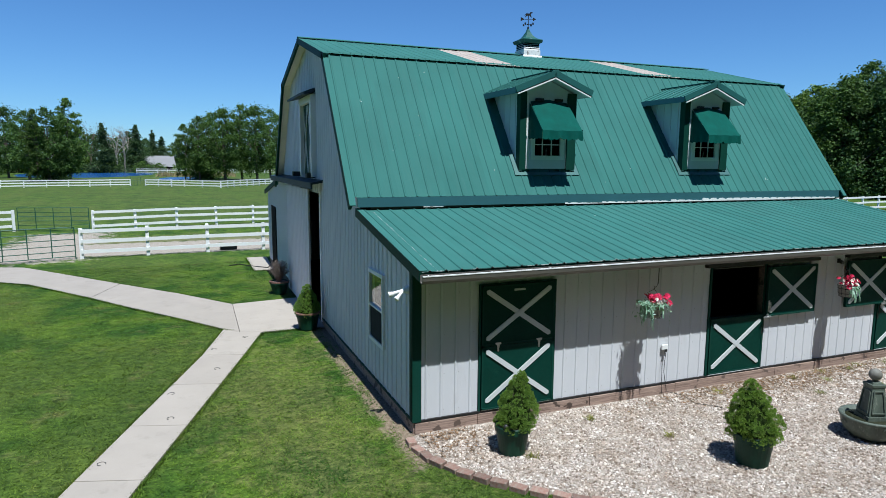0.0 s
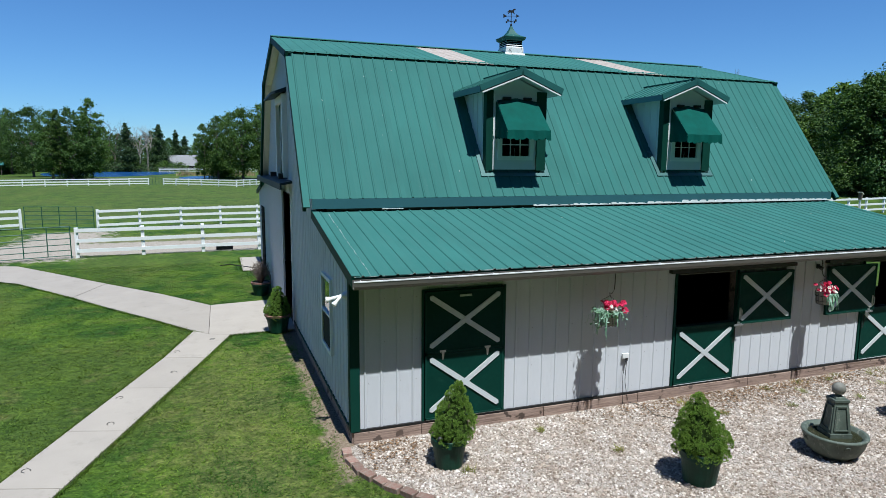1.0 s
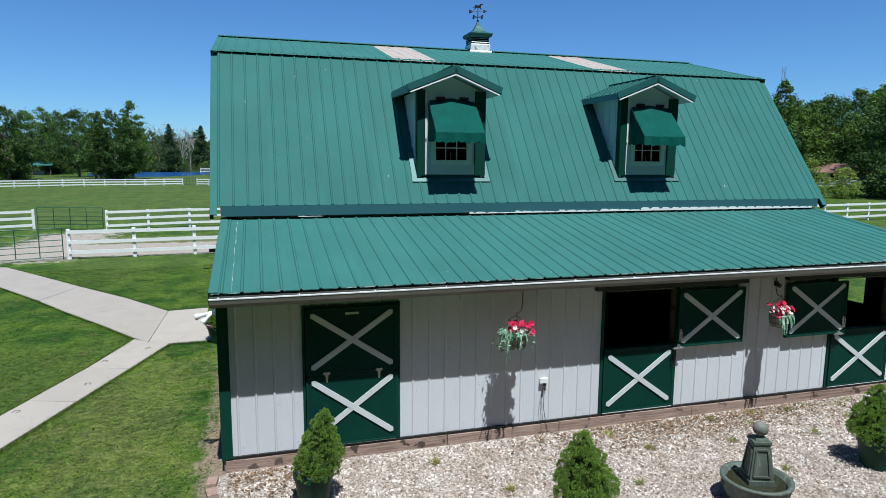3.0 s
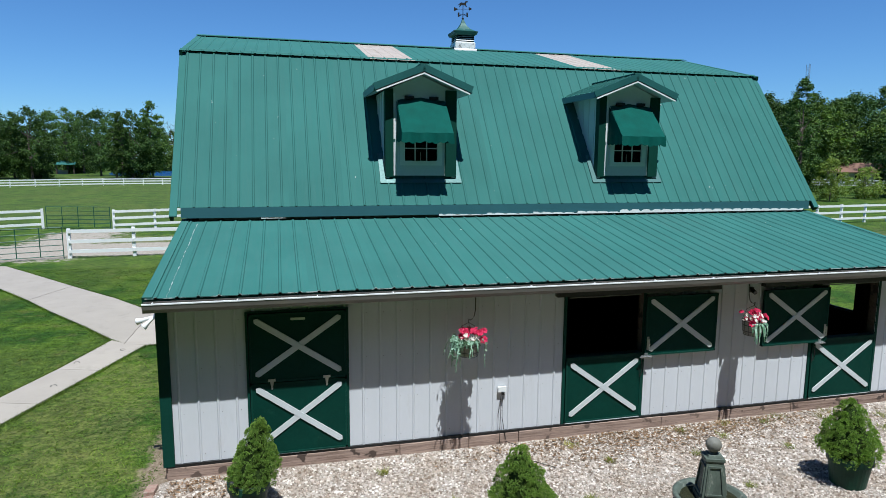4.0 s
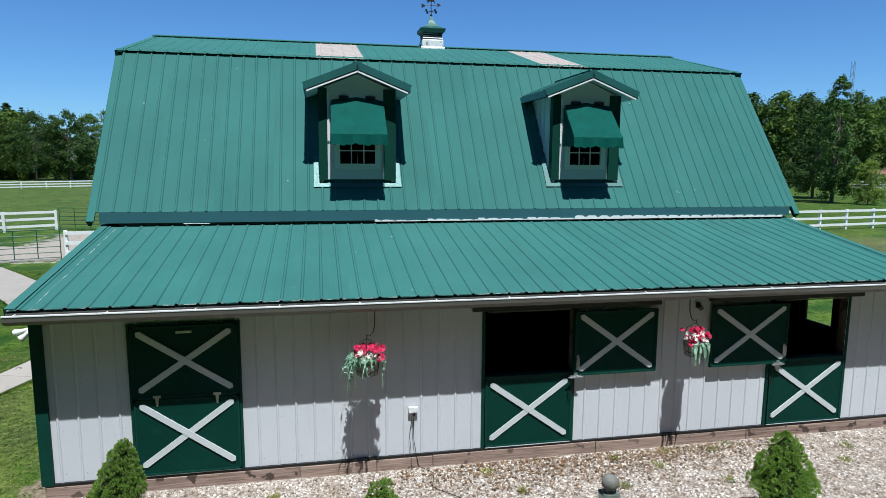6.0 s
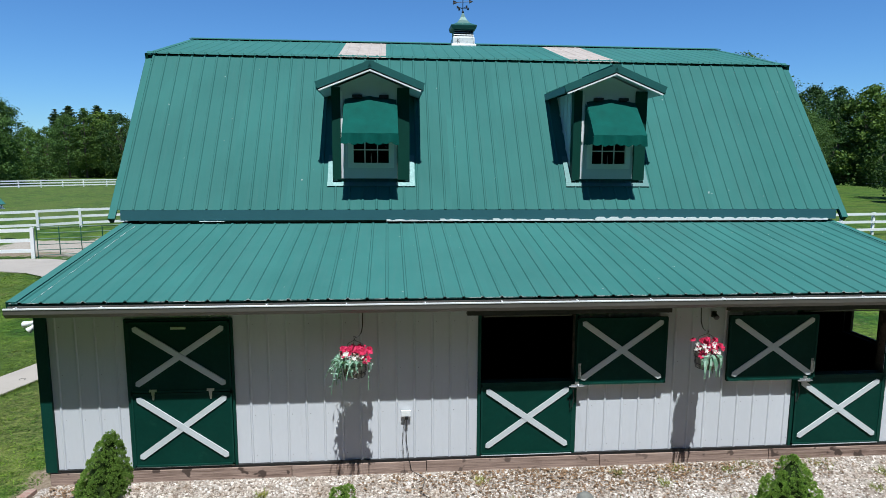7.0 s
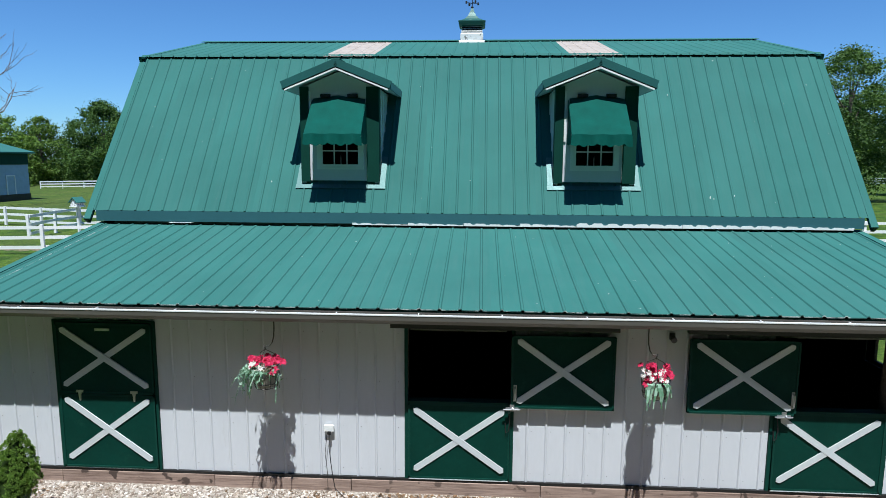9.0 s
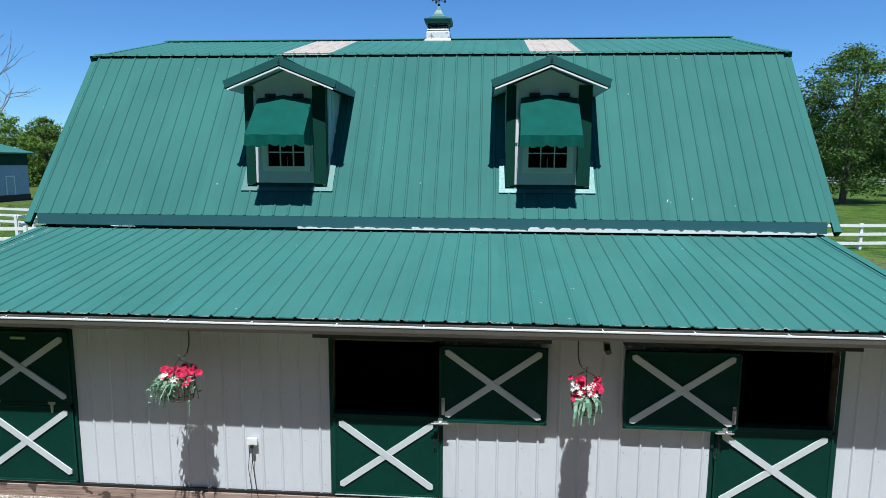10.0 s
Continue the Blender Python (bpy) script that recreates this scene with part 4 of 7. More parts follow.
prism(bm, [(-0.39, 2.31), (0.0, 2.37), (0.0, 2.33), (-0.39, 2.27)], "x", -0.1, 12.0)
part("eave_soffit", bm, GREEN, barn)
bm = bm_new()
bx(bm, -0.1, 12.0, -0.432, -0.395, 2.27, 2.405)
part("eave_board", bm, GREEN, barn)


# ---- stall doors ----
def cross(parent, x0, x1, z0, z1, y, w=0.074):
    for a, b in (((x0, z0), (x1, z1)), ((x0, z1), (x1, z0))):
        bm = bm_new()
        va, vb = Vector((a[0], 0, a[1])), Vector((b[0], 0, b[1]))
        t = (vb - va).normalized()
        s = Vector((-t.z, 0, t.x)) * w / 2
        # pointed ends, as sawn to the door's corner
        pts = [va + s, va - t * 0.03, va - s, vb - s, vb + t * 0.03, vb + s]
        off = 0.0 if b[1] > a[1] else 0.004
        prism(bm, [(p.x, p.z) for p in pts], "y", y - 0.012 - off, y)
        part("brace", bm, CROSS, parent, "white cross brace")


def leaf(x0, x1, z0, z1, y, label, name="stall_door", low=0.11, high=0.085):
    bm = bm_new()
    bx(bm, x0, x1, y, y + 0.04, z0, z1)
    door = part(name, bm, DOOR, barn, label, bevel=0.004)
    for a, b, c, d in ((x0, x1, z0, z0 + 0.025), (x0, x1, z1 - 0.025, z1), (x0, x0 + 0.022, z0, z1), (x1 - 0.022, x1, z0, z1)):
        bm = bm_new()
        bx(bm, a, b, y - 0.008, y, c, d)
        part("edge_trim", bm, GREEN, door)
    cross(door, x0 + 0.09, x1 - 0.09, z0 + low, z1 - high, y)
    return door


def handle(door, x, y, z, tall=0.16):
    bm = bm_new()
    tube(bm, [(x, y, z), (x, y - 0.035, z + 0.012), (x, y - 0.04, z + tall / 2), (x, y - 0.035, z + tall - 0.012), (x, y, z + tall)], 0.010, 6)
    bx(bm, x - 0.018, x + 0.018, y - 0.004, y, z - 0.02, z + tall + 0.02)
    part("handle", bm, STEEL, door, "zinc pull handle")


def bolt(door, x, y, z):
    bm = bm_new()
    bx(bm, x - 0.07, x + 0.08, y - 0.010, y, z - 0.022, z + 0.022)
    tube(bm, [(x - 0.10, y - 0.02, z), (x + 0.10, y - 0.02, z)], 0.009, 6)
    tube(bm, [(x + 0.01, y - 0.02, z), (x + 0.01, y - 0.05, z + 0.03)], 0.008, 6)
    bx(bm, x - 0.02, x + 0.03, y - 0.012, y, z + 0.02, z + 0.055)
    part("bolt", bm, STEEL, door, "zinc slide bolt")


def chain(door, x, y, z):
    bm = bm_new()
    tube(bm, [(x, y - 0.01, z), (x + 0.012, y - 0.02, z - 0.12), (x - 0.004, y - 0.02, z - 0.24), (x - 0.03, y - 0.02, z - 0.26), (x - 0.04, y - 0.02, z - 0.14)], 0.006, 5)
    part("hasp", bm, BLACK, door, "hanging dark hasp")


# first stall, shut
up = leaf(0.985, 2.195, 1.185, 2.08, -0.035, "closed dark green upper door half with white cross")
low = leaf(0.985, 2.195, 0.215, 1.175, -0.035, "closed dark green lower door half with white cross", low=0.135, high=0.075)
for x in (1.25, 1.94):
    bm = bm_new()
    bx(bm, x - 0.045, x + 0.045, -0.045, -0.035, 1.195, 1.225)
    prism(bm, [(x - 0.022, 1.195), (x + 0.022, 1.195), (x + 0.008, 1.09), (x - 0.008, 1.09)], "y", -0.046, -0.036)
    part("hinge", bm, STEEL, low, "small zinc strap hinge")
bm = bm_new()
bx(bm, 1.50, 1.68, -0.05, -0.036, 1.985, 2.015)
part("keeper", bm, STEEL, up, "zinc keeper plate")
# second and third stalls: lower half shut, upper half slid aside
for a, b, s0, s1 in ((5.33, 6.55, 6.555, 7.755), (9.62, 10.87, 8.595, 9.82)):
    lowd = leaf(a, b, 0.215, 1.175, -0.03, "closed dark green lower door half with white cross", low=0.128, high=0.085)
    slid = leaf(s0, s1, 1.165, 2.05, -0.085, "dark green upper door half slid open, white cross", "sliding_door", low=0.088, high=0.066)
    bm = bm_new()
    bx(bm, a, b, -0.036, 0.10, 1.176, 1.200)
    part("door_cap", bm, GREEN, lowd)
    right = s0 > a
    hx = s0 + 0.045 if right else s1 - 0.045
    handle(slid, hx, -0.087, 1.27)
    bolt(slid, s0 + 0.01 if right else s1 - 0.14, -0.092, 1.155)
    chain(lowd, b - 0.015 if right else a + 0.02, -0.035, 1.10)
    # track over the opening and the slid half
    bm = bm_new()
    t0, t1 = (a - 0.20, s1 + 0.03) if right else (s0 - 0.03, b + 0.17)
    bx(bm, t0, t1, -0.115, -0.02, 2.115, 2.175)
    part("door_track", bm, TRACK, barn, "dark brown sliding door track")
    bm = bm_new()
    bx(bm, a + 0.03, b - 0.05, -0.016, 0.0, 2.068, 2.082)
    part("head_strip", bm, GUTTER, barn)
    # jamb trims
    for x in (a - 0.045, b + 0.005):
        bm = bm_new()
        bx(bm, x, x + 0.04, -0.016, 0.012, 0.20, 2.10)
        part("jamb", bm, GREEN, barn)
for x in (0.945, 2.20):
    bm = bm_new()
    bx(bm, x, x + 0.03, -0.022, 0.012, 0.20, 2.10)
    part("jamb", bm, GREEN, barn)
bm = bm_new()
bx(bm, 0.945, 2.23, -0.024, 0.0, 2.085, 2.11)
part("head_strip", bm, GREEN, barn)

for a, b in ((0.99, 2.19), (5.335, 6.545), (9.625, 10.865)):
    bm = bm_new()
    bx(bm, a, b, -0.040, -0.026, 0.207, 0.217)
    part("drip_strip", bm, CROSS, barn, "thin pale strip under the door")

# ---- side wall fittings ----
# double-hung window
y0, y1, z0, z1 = WIN
bm = bm_new()
for a, b, c, d in ((y0 - 0.02, y1 + 0.02, z0 - 0.03, z0 + 0.03), (y0 - 0.02, y1 + 0.02, z1 - 0.03, z1 + 0.03), (y0 - 0.02, y0 + 0.03, z0 + 0.03, z1 - 0.03), (y1 - 0.03, y1 + 0.02, z0 + 0.03, z1 - 0.03), (y0 + 0.03, y1 - 0.03, 1.435, 1.465)):
    bx(bm, -0.045, 0.06, a, b, c, d)
win = part("side_window", bm, WHITE, barn, "white vinyl double-hung window")
win.location.x = GX
for c, d, x in ((z0 + 0.03, 1.435, 0.02), (1.465, z1 - 0.03, -0.015)):
    bm = bm_new()
    bx(bm, x, x + 0.006, y0 + 0.03, y1 - 0.03, c, d)
    pane = part("pane", bm, GLASS, win)
    pane.visible_shadow = False
bm = bm_new()
bx(bm, -0.022, -0.018, y0 + 0.03, y1 - 0.03, z0 + 0.03, 1.435)
part("insect_screen", bm, plain("screen_mesh", (0.022, 0.026, 0.03), 0.8, vary=0.1, spec=0.1), win, "dark insect screen")

# stall window frame on the far gable
y0, y1, z0, z1 = RWIN
bm = bm_new()
for a, b, c, d in ((y0 - 0.05, y1 + 0.05, z0 - 0.05, z0), (y0 - 0.05, y1 + 0.05, z1, z1 + 0.05), (y0 - 0.05, y0, z0, z1), (y1, y1 + 0.05, z0, z1)):
    bx(bm, LX - 0.14, LX + 0.03, a, b, c, d)
part("stall_window_frame", bm, BARNWOOD, barn)

# hayloft door with hood and white crosses
bm = bm_new()
y0, y1, z0, z1 = LOFT
for a, b, c, d in ((y0 - 0.16, y0, z0 - 0.05, z1 + 0.16), (y1, y1 + 0.16, z0 - 0.05, z1 + 0.16), (y0, y1, z1, z1 + 0.16)):
    bx(bm, -0.12, 0.06, a, b, c, d)
loft = part("loft_door_frame", bm, WHITE, barn, "white hayloft door frame")
loft.location.x = GX
bm = bm_new()
bx(bm, -0.03, 0.02, y0, y1, z0, z1)
part("loft_door", bm, GREEN, loft, "dark hayloft door")
for a, b in ((y0, (y0 + y1) / 2), ((y0 + y1) / 2, y1)):
    for p, q in (((a + 0.05, z0 + 0.05), (b - 0.05, z1 - 0.05)), ((a + 0.05, z1 - 0.05), (b - 0.05, z0 + 0.05))):
        bm = bm_new()
        bar(bm, (-0.045, *p), (-0.045, *q), 0.06, 0.02, (1, 0, 0))
        part("brace", bm, CROSS, loft)
bm = bm_new()
prism(bm, [(-0.36, 5.32), (-0.36, 5.37), (0.02, 5.52), (0.02, 5.42)], "y", y0 - 0.2, y1 + 0.45)
part("hood", bm, HOODSTEEL, loft, "dark green hood")
for y in (6.9, 8.9):
    bm = bm_new()
    bx(bm, -0.22, -0.02, y, y + 0.16, 3.44, 3.56)
    part("hood_bracket", bm, BLACK, loft)

# sliding barn door, its track hood
bm = bm_new()
for (u0, h0), (u1, h1) in zip(*(lambda r: (r, r[1:]))(profile(7.42, 10.9, 0.1))):
    bm.faces.new([bm.verts.new(p) for p in ((-0.115 - h0, u0, 0.08), (-0.115 - h1, u1, 0.08), (-0.115 - h1, u1, 3.16), (-0.115 - h0, u0, 3.16))])
bx(bm, -0.112, -0.07, 7.42, 10.9, 0.08, 3.16)
part("sliding_barn_door", bm, SIDING, barn, "white ribbed sliding door, partly open").location.x = GX
bm = bm_new()
prism(bm, [(-0.28, 3.22), (-0.28, 3.36), (0.0, 3.42), (0.0, 3.36), (-0.24, 3.32), (-0.24, 3.22)], "y", 6.1, 13.2)
part("track_hood", bm, HOODSTEEL, barn, "dark green door track hood").location.x = GX
bm = bm_new()
bx(bm, -0.03, 0.03, 6.38, 6.46, 0.1, 3.15)
part("jamb", bm, WHITE, barn).location.x = GX
# black slab stands in for the shade inside the open doorway
bm = bm_new()
bx(bm, -0.03, 0.02, 14.2, 15.3, 0.2, 2.25)
part("rear_side_door", bm, DARK, barn, "side doorway filled with black for its shade").location.x = GX

# twin floodlight by the corner
flood = thing("floodlight", "white twin-headed floodlight on the side wall", "wall lamp", (GX, 0, 0))
bm = bm_new()
tube(bm, [(0.0, 0.21, 2.06), (-0.03, 0.21, 2.06), (-0.085, 0.21, 2.06)], [0.062, 0.060, 0.03], 14)
part("mount", bm, WHITE, flood)
for s, d in ((-1, (-0.15, -0.05, -0.14)), (1, (-0.25, 0.03, -0.07))):
    bm = bm_new()
    a = Vector((-0.08, 0.21, 2.06))
    dd = Vector(d)
    tube(bm, [a, a + dd * 0.35, a + dd * 0.55, a + dd * 0.82, a + dd * 0.86], [0.018, 0.022, 0.024, 0.043, 0.038], 14)
    part("lamp_head", bm, WHITE, flood, "white lamp head", smooth=True)

# wall socket with its plug and cord
box = thing("wall_socket", "white outdoor socket box with a dark plug", "socket")
bm = bm_new()
bx(bm, 4.30, 4.42, -0.045, -0.008, 0.78, 0.86)
part("box", bm, WHITE, box, bevel=0.006)
bm = bm_new()
bx(bm, 4.345, 4.385, -0.07, -0.045, 0.75, 0.79)
part("plug", bm, BLACK, box, bevel=0.006)
bm = bm_new()
tube(bm, [(4.365, -0.06, 0.75), (4.36, -0.05, 0.6), (4.37, -0.03, 0.4), (4.40, -0.045, 0.2), (4.43, -0.06, 0.05), (4.60, -0.25, 0.035), (4.52, -0.6, 0.035), (4.8, -0.9, 0.035)], 0.0045, 6)
tube(bm, [(4.34, -0.06, 0.75), (4.31, -0.05, 0.5), (4.33, -0.035, 0.25), (4.335, -0.045, 0.03)], 0.0035, 6)
part("cord", bm, BLACK, box)
bm = bm_new()
tube(bm, [(8.40, -0.02, 2.06), (8.40, -0.10, 2.03)], [0.03, 0.035], 10)
bx(bm, 8.37, 8.43, -0.03, -0.005, 2.02, 2.10)
cam_ob = part("wall_sensor", bm, BLACK)
tagged(cam_ob, "small grey sensor fixed under the eave", "sensor")


# ---- dormers ----
def dormer(cx):
    d = thing("dormer", "white roof dormer with green trim and awning", "dormer", (cx, 0, 0), "dormers on the barn roof")
    yf, hw = 3.06, 0.60
    ys = lambda z: EAVE[0] + (z - EAVE[1]) * (BREAK[0] - EAVE[0]) / (BREAK[1] - EAVE[1])
    # cheeks
    for s in (-1, 1):
        bm = bm_new()
        prism(bm, [(yf, 3.68), (yf, 5.20), (ys(5.20) + 0.05, 5.20), (ys(3.68) + 0.05, 3.68)], "x", s * hw - 0.03, s * hw + 0.03)
        for k in range(6):
            y = yf + 0.20 + 0.2286 * k
            z = max(3.70, EAVE[1] + (y - EAVE[0]) * (BREAK[1] - EAVE[1]) / (BREAK[0] - EAVE[0]))
            if z < 5.05:
                bx(bm, *sorted((s * (hw + 0.029), s * (hw + 0.042))), y - 0.010, y + 0.010, z - 0.02, 5.19)
        part("cheek", bm, SIDING, d, "white ribbed cheek")
    # front wall round the window
    wx, w0, w1 = 0.315, 3.97, 4.95
    bm = bm_new()
    bx(bm, -0.5, -wx, yf, yf + 0.05, 3.72, 5.2)
    bx(bm, wx, 0.5, yf, yf + 0.05, 3.72, 5.2)
    bx(bm, -wx, wx, yf, yf + 0.05, 3.72, w0)
    bx(bm, -wx, wx, yf, yf + 0.05, w1, 5.2)
    prism(bm, [(-0.62, 5.2), (0.62, 5.2), (0.0, 5.46)], "y", yf, yf + 0.05)
    part("front_wall", bm, SIDING, d)
    for s in (-1, 1):
        bm = bm_new()
        # right board runs wider, its dark green standing in for shaded wall
        a, b = (-0.645, -0.50) if s < 0 else (0.440, 0.645)
        bx(bm, a, b, yf - 0.03, yf + 0.12, 3.70, 5.22)
        part("corner_post", bm, GREEN, d, "dark green corner board", bevel=0.004)
        if s < 0:
            # white strip put in for the sunlit edge, on the lit side only
            bm = bm_new()
            bx(bm, -0.498, -0.464, yf - 0.022, yf, 4.36, 5.15)
            part("trim", bm, WHITE, d)
        # flashing on the slope
        bm = bm_new()
        a, b = sorted((s * 0.645, s * 0.735))
        p = lambda z, e: (ys(z) - e, z + e * 0.7)
        prism(bm, [p(3.646, 0.017), p(4.1, 0.017), p(4.1, 0.004), p(3.646, 0.004)], "x", a, b)
        a, b = sorted((s * 0.001, s * 0.74))
        prism(bm, [p(3.585, 0.017), p(3.645, 0.017), p(3.645, 0.004), p(3.585, 0.004)], "x", a, b)
        part("flashing", bm, FLASH, d, "glossy green metal flashing")
    # window
    bm = bm_new()
    for a, b, c, e in ((-wx - 0.07, wx + 0.07, w0 - 0.07, w0 + 0.012), (-wx - 0.07, wx + 0.07, w1 - 0.02, w1 + 0.06), (-wx - 0.07, -wx + 0.02, w0, w1), (wx - 0.02, wx + 0.07, w0, w1)):
        bx(bm, a, b, yf - 0.022, yf + 0.02, c, e)
    w = part("window", bm, WHITE, d, "white window with small panes")
    for x in (-0.105, 0.105):
        bm = bm_new()
        bx(bm, x - 0.009, x + 0.009, yf + 0.006, yf + 0.026, w0, w1)
        part("glazing_bar", bm, WHITE, w)
    for z in (4.20, 4.45, 4.70):
        bm = bm_new()
        bx(bm, -wx, wx, yf + 0.004, yf + 0.028, z - 0.009, z + 0.009)
        part("glazing_bar", bm, WHITE, w)
    bm = bm_new()
    bx(bm, -wx, wx, yf + 0.012, yf + 0.018, w0, w1)
    part("pane", bm, GLASS, w).visible_shadow = False
    # black sheet behind the pane stands in for the unlit loft
    bm = bm_new()
    bx(bm, -0.5, 0.5, yf + 0.07, yf + 0.16, 3.7, 5.1)
    part("backing", bm, DARK, d)
    bm = bm_new()
    tube(bm, [(0.0, yf + 0.04, w0 + 0.01), (0.0, yf + 0.04, w0 + 0.12), (0.0, yf + 0.04, w0 + 0.135), (0.0, yf + 0.04, w0 + 0.17)], [0.008, 0.008, 0.004, 0.002], 8)
    part("candle", bm, CROSS, d, "window candle")
    # roof: two ribbed slopes, barge boards with a white edge
    yo = 2.83
    for s in (-1, 1):
        bm = bm_new()
        prism(bm, [(0, 5.615), (s * 0.865, 5.269), (s * 0.865, 5.239), (0, 5.585)], "y", yo, 4.5)
        panel = part("roof_slope", bm, ROOF, d, "green steel slope")
        for i in range(7):
            bm = bm_new()
            y = yo + 0.12 + 0.2286 * i
            bar(bm, (0, y, 5.617), (s * 0.865, y, 5.271), 0.03, 0.03)
            part("rib", bm, ROOF, panel)
        bm = bm_new()
        bar(bm, (s * -0.01, yo - 0.012, 5.572), (s * 0.87, yo - 0.012, 5.221), 0.024, 0.115)
        part("barge_board", bm, FASCIA, d)
        bm = bm_new()
        bar(bm, (s * -0.005, yo + 0.006, 5.503), (s * 0.845, yo + 0.006, 5.164), 0.02, 0.03)
        part("drip_gap", bm, BLACK, d)
        bm = bm_new()
        bar(bm, (s * -0.005, yo - 0.005, 5.474), (s * 0.825, yo - 0.005, 5.145), 0.03, 0.024)
        part("white_edge", bm, WHITE, d)
        bm = bm_new()
        bar(bm, (s * 0.86, yo, 5.209), (s * 0.86, 4.25, 5.209), 0.02, 0.11)
        part("eave_board", bm, EAVEBOARD, d, "eave board with sky blue in its colour")
        bm = bm_new()
        prism(bm, [(0, 5.50), (s * 0.845, 5.169), (s * 0.845, 5.154), (0, 5.485)], "y", yo, 4.3)
        part("soffit", bm, SIDING, d)
    bm = bm_new()
    bar(bm, (0, yo - 0.02, 5.62), (0, 4.52, 5.62), 0.14, 0.02)
    part("ridge_cap", bm, ROOF, d)
    # canvas awning: sloping top, closed cheeks, scalloped skirt
    aw = new("awning")
    aw.parent = d
    tagged(aw, "green canvas window awning with a scalloped edge")
    zt, zf, yw, yv = 5.03, 4.455, yf - 0.02, 2.50
    n = 14
    bm = bm_new()
    rows = []
    for j in range(9):
        s = j / 8
        rows.append([bm.verts.new(((-0.45 + 0.9 * i / n) * (0.95 + 0.05 * s), yw + (yv - yw) * s, zt + (zf - zt) * s + (0.05 * (1 - abs(2 * i / n - 1)) * (1 - s) - 0.018 * math.sin(math.pi * s) * (1 - (2 * i / n - 1) ** 2)) + 0.004 * math.sin(1.3 * i + 5 * s))) for i in range(n + 1)])
    for a, b in zip(rows, rows[1:]):
        for i in range(n):
            bm.faces.new((a[i], a[i + 1], b[i + 1], b[i]))
    # skirt
    m = 42
    prev = None
    for i in range(m + 1):
        x = -0.45 + 0.9 * i / m
        k = i / m * n
        top = rows[-1][min(n, int(k))].co.lerp(rows[-1][min(n, int(k) + 1)].co, k - int(k))
        low = zf - 0.150 - 0.026 * abs(math.sin(i / m * math.pi * 7)) + 0.012 * math.sin(i * 0.37 + 1) - 0.020 * (abs(2 * i / m - 1) ** 6)
        cur = (bm.verts.new((x, top.y - 0.003, top.z)), bm.verts.new((x * 1.03, yv - 0.016 - 0.009 * math.sin(i * 0.42) - 0.004 * math.sin(i * 1.05 + 2), low)))
        if prev:
            bm.faces.new((prev[0], cur[0], cur[1], prev[1]))
        prev = cur
    for s in (-1, 1):
        # side skirt
        prev = None
        for i in range(19):
            y = yv + (yw - yv) * i / 18
            low = zf - 0.135 - 0.025 * abs(math.sin(i / 18 * math.pi * 4))
            cur = (bm.verts.new((s * 0.452, y, zf + 0.02)), bm.verts.new((s * (0.455 + 0.008 * math.sin(i)), y, low)))
            if prev:
                bm.faces.new((prev[0], cur[0], cur[1], prev[1]))
            prev = cur
    part("canvas", bm, CANVAS, aw, smooth=True)
    for s in (-1, 1):
        bm = bm_new()
        prism(bm, [(yw, zt - 0.02), (yv, zf), (yw, zf - 0.02)], "x", s * 0.44 - 0.003, s * 0.44 + 0.003)
        part("side_canvas", bm, CANVAS, aw)
    bm = bm_new()
    tube(bm, [(-0.44, yw, zf - 0.01), (-0.44, yv + 0.01, zf - 0.01), (0.44, yv + 0.01, zf - 0.01), (0.44, yw, zf - 0.01)], 0.011, 6)
    part("frame", bm, STEEL, aw)
    for x in (-0.22, 0.22):
        bm = bm_new()
        bx(bm, x - 0.08, x + 0.08, yf - 0.06, yf, 5.05, 5.10)
        part("bracket", bm, BLACK, aw)
    return d


d1 = dormer(3.87)
copy_thing(d1, pose(7.97, 0, 0))

# ---- cupola and weather vane ----
cup = thing("cupola", "white louvred roof cupola with a green cap", "cupola", (5.92, YR, 0))
bm = bm_new()
prism(bm, [(-0.255, 6.70), (0.0, 6.78), (0.255, 6.70), (0.255, 6.845), (-0.255, 6.845)], "x", -0.255, 0.255)
part("base", bm, plain("cupola_white", (0.72, 0.73, 0.72), 0.55, vary=0.06, spots=5, relief=0.1, dirt=(0.16, 0.16, 0.15), dirt_at=(0.55, 0.60)), cup, "stained white base", bevel=0.006)
bm = bm_new()
prism(bm, [(-0.285, 6.64), (0.0, 6.75), (0.285, 6.64), (0.285, 6.67), (0.265, 6.70), (-0.265, 6.70), (-0.285, 6.67)], "x", -0.285, 0.285)
part("base_flange", bm, WHITE, cup)
# black box stands in for the shade between the louvres
bm = bm_new()
bx(bm, -0.225, 0.225, -0.225, 0.225, 6.845, 7.06)
part("core", bm, DARK, cup)
for z, h, r0 in ((6.847, 0.022, 0.345), (6.895, 0.018, 0.335), (6.945, 0.010, 0.330), (6.990, 0.010, 0.330)):
    bm = bm_new()
    lathe(bm, [(r0, z), (r0 * 0.97, z + h)], 4)
    part("louvre", bm, WHITE, cup).matrix_basis = pose(0, 0, 0, 0, 0, 45)
bm = bm_new()
lathe(bm, [(0.325, 7.02), (0.40, 7.045), (0.425, 7.105), (0.425, 7.12), (0.33, 7.145), (0.22, 7.19), (0.135, 7.26), (0.075, 7.34), (0.035, 7.42), (0.015, 7.45)], 4)
o = part("cap", bm, plain("copper_green", (0.016, 0.095, 0.078), 0.5, 0.1, vary=0.25, spots=4, dirt=(0.55, 0.60, 0.55), dirt_at=(0.60, 0.66)), cup, "flared green cap with flaking white patches")
o.matrix_basis = pose(0, 0, 0, 0, 0, 45)
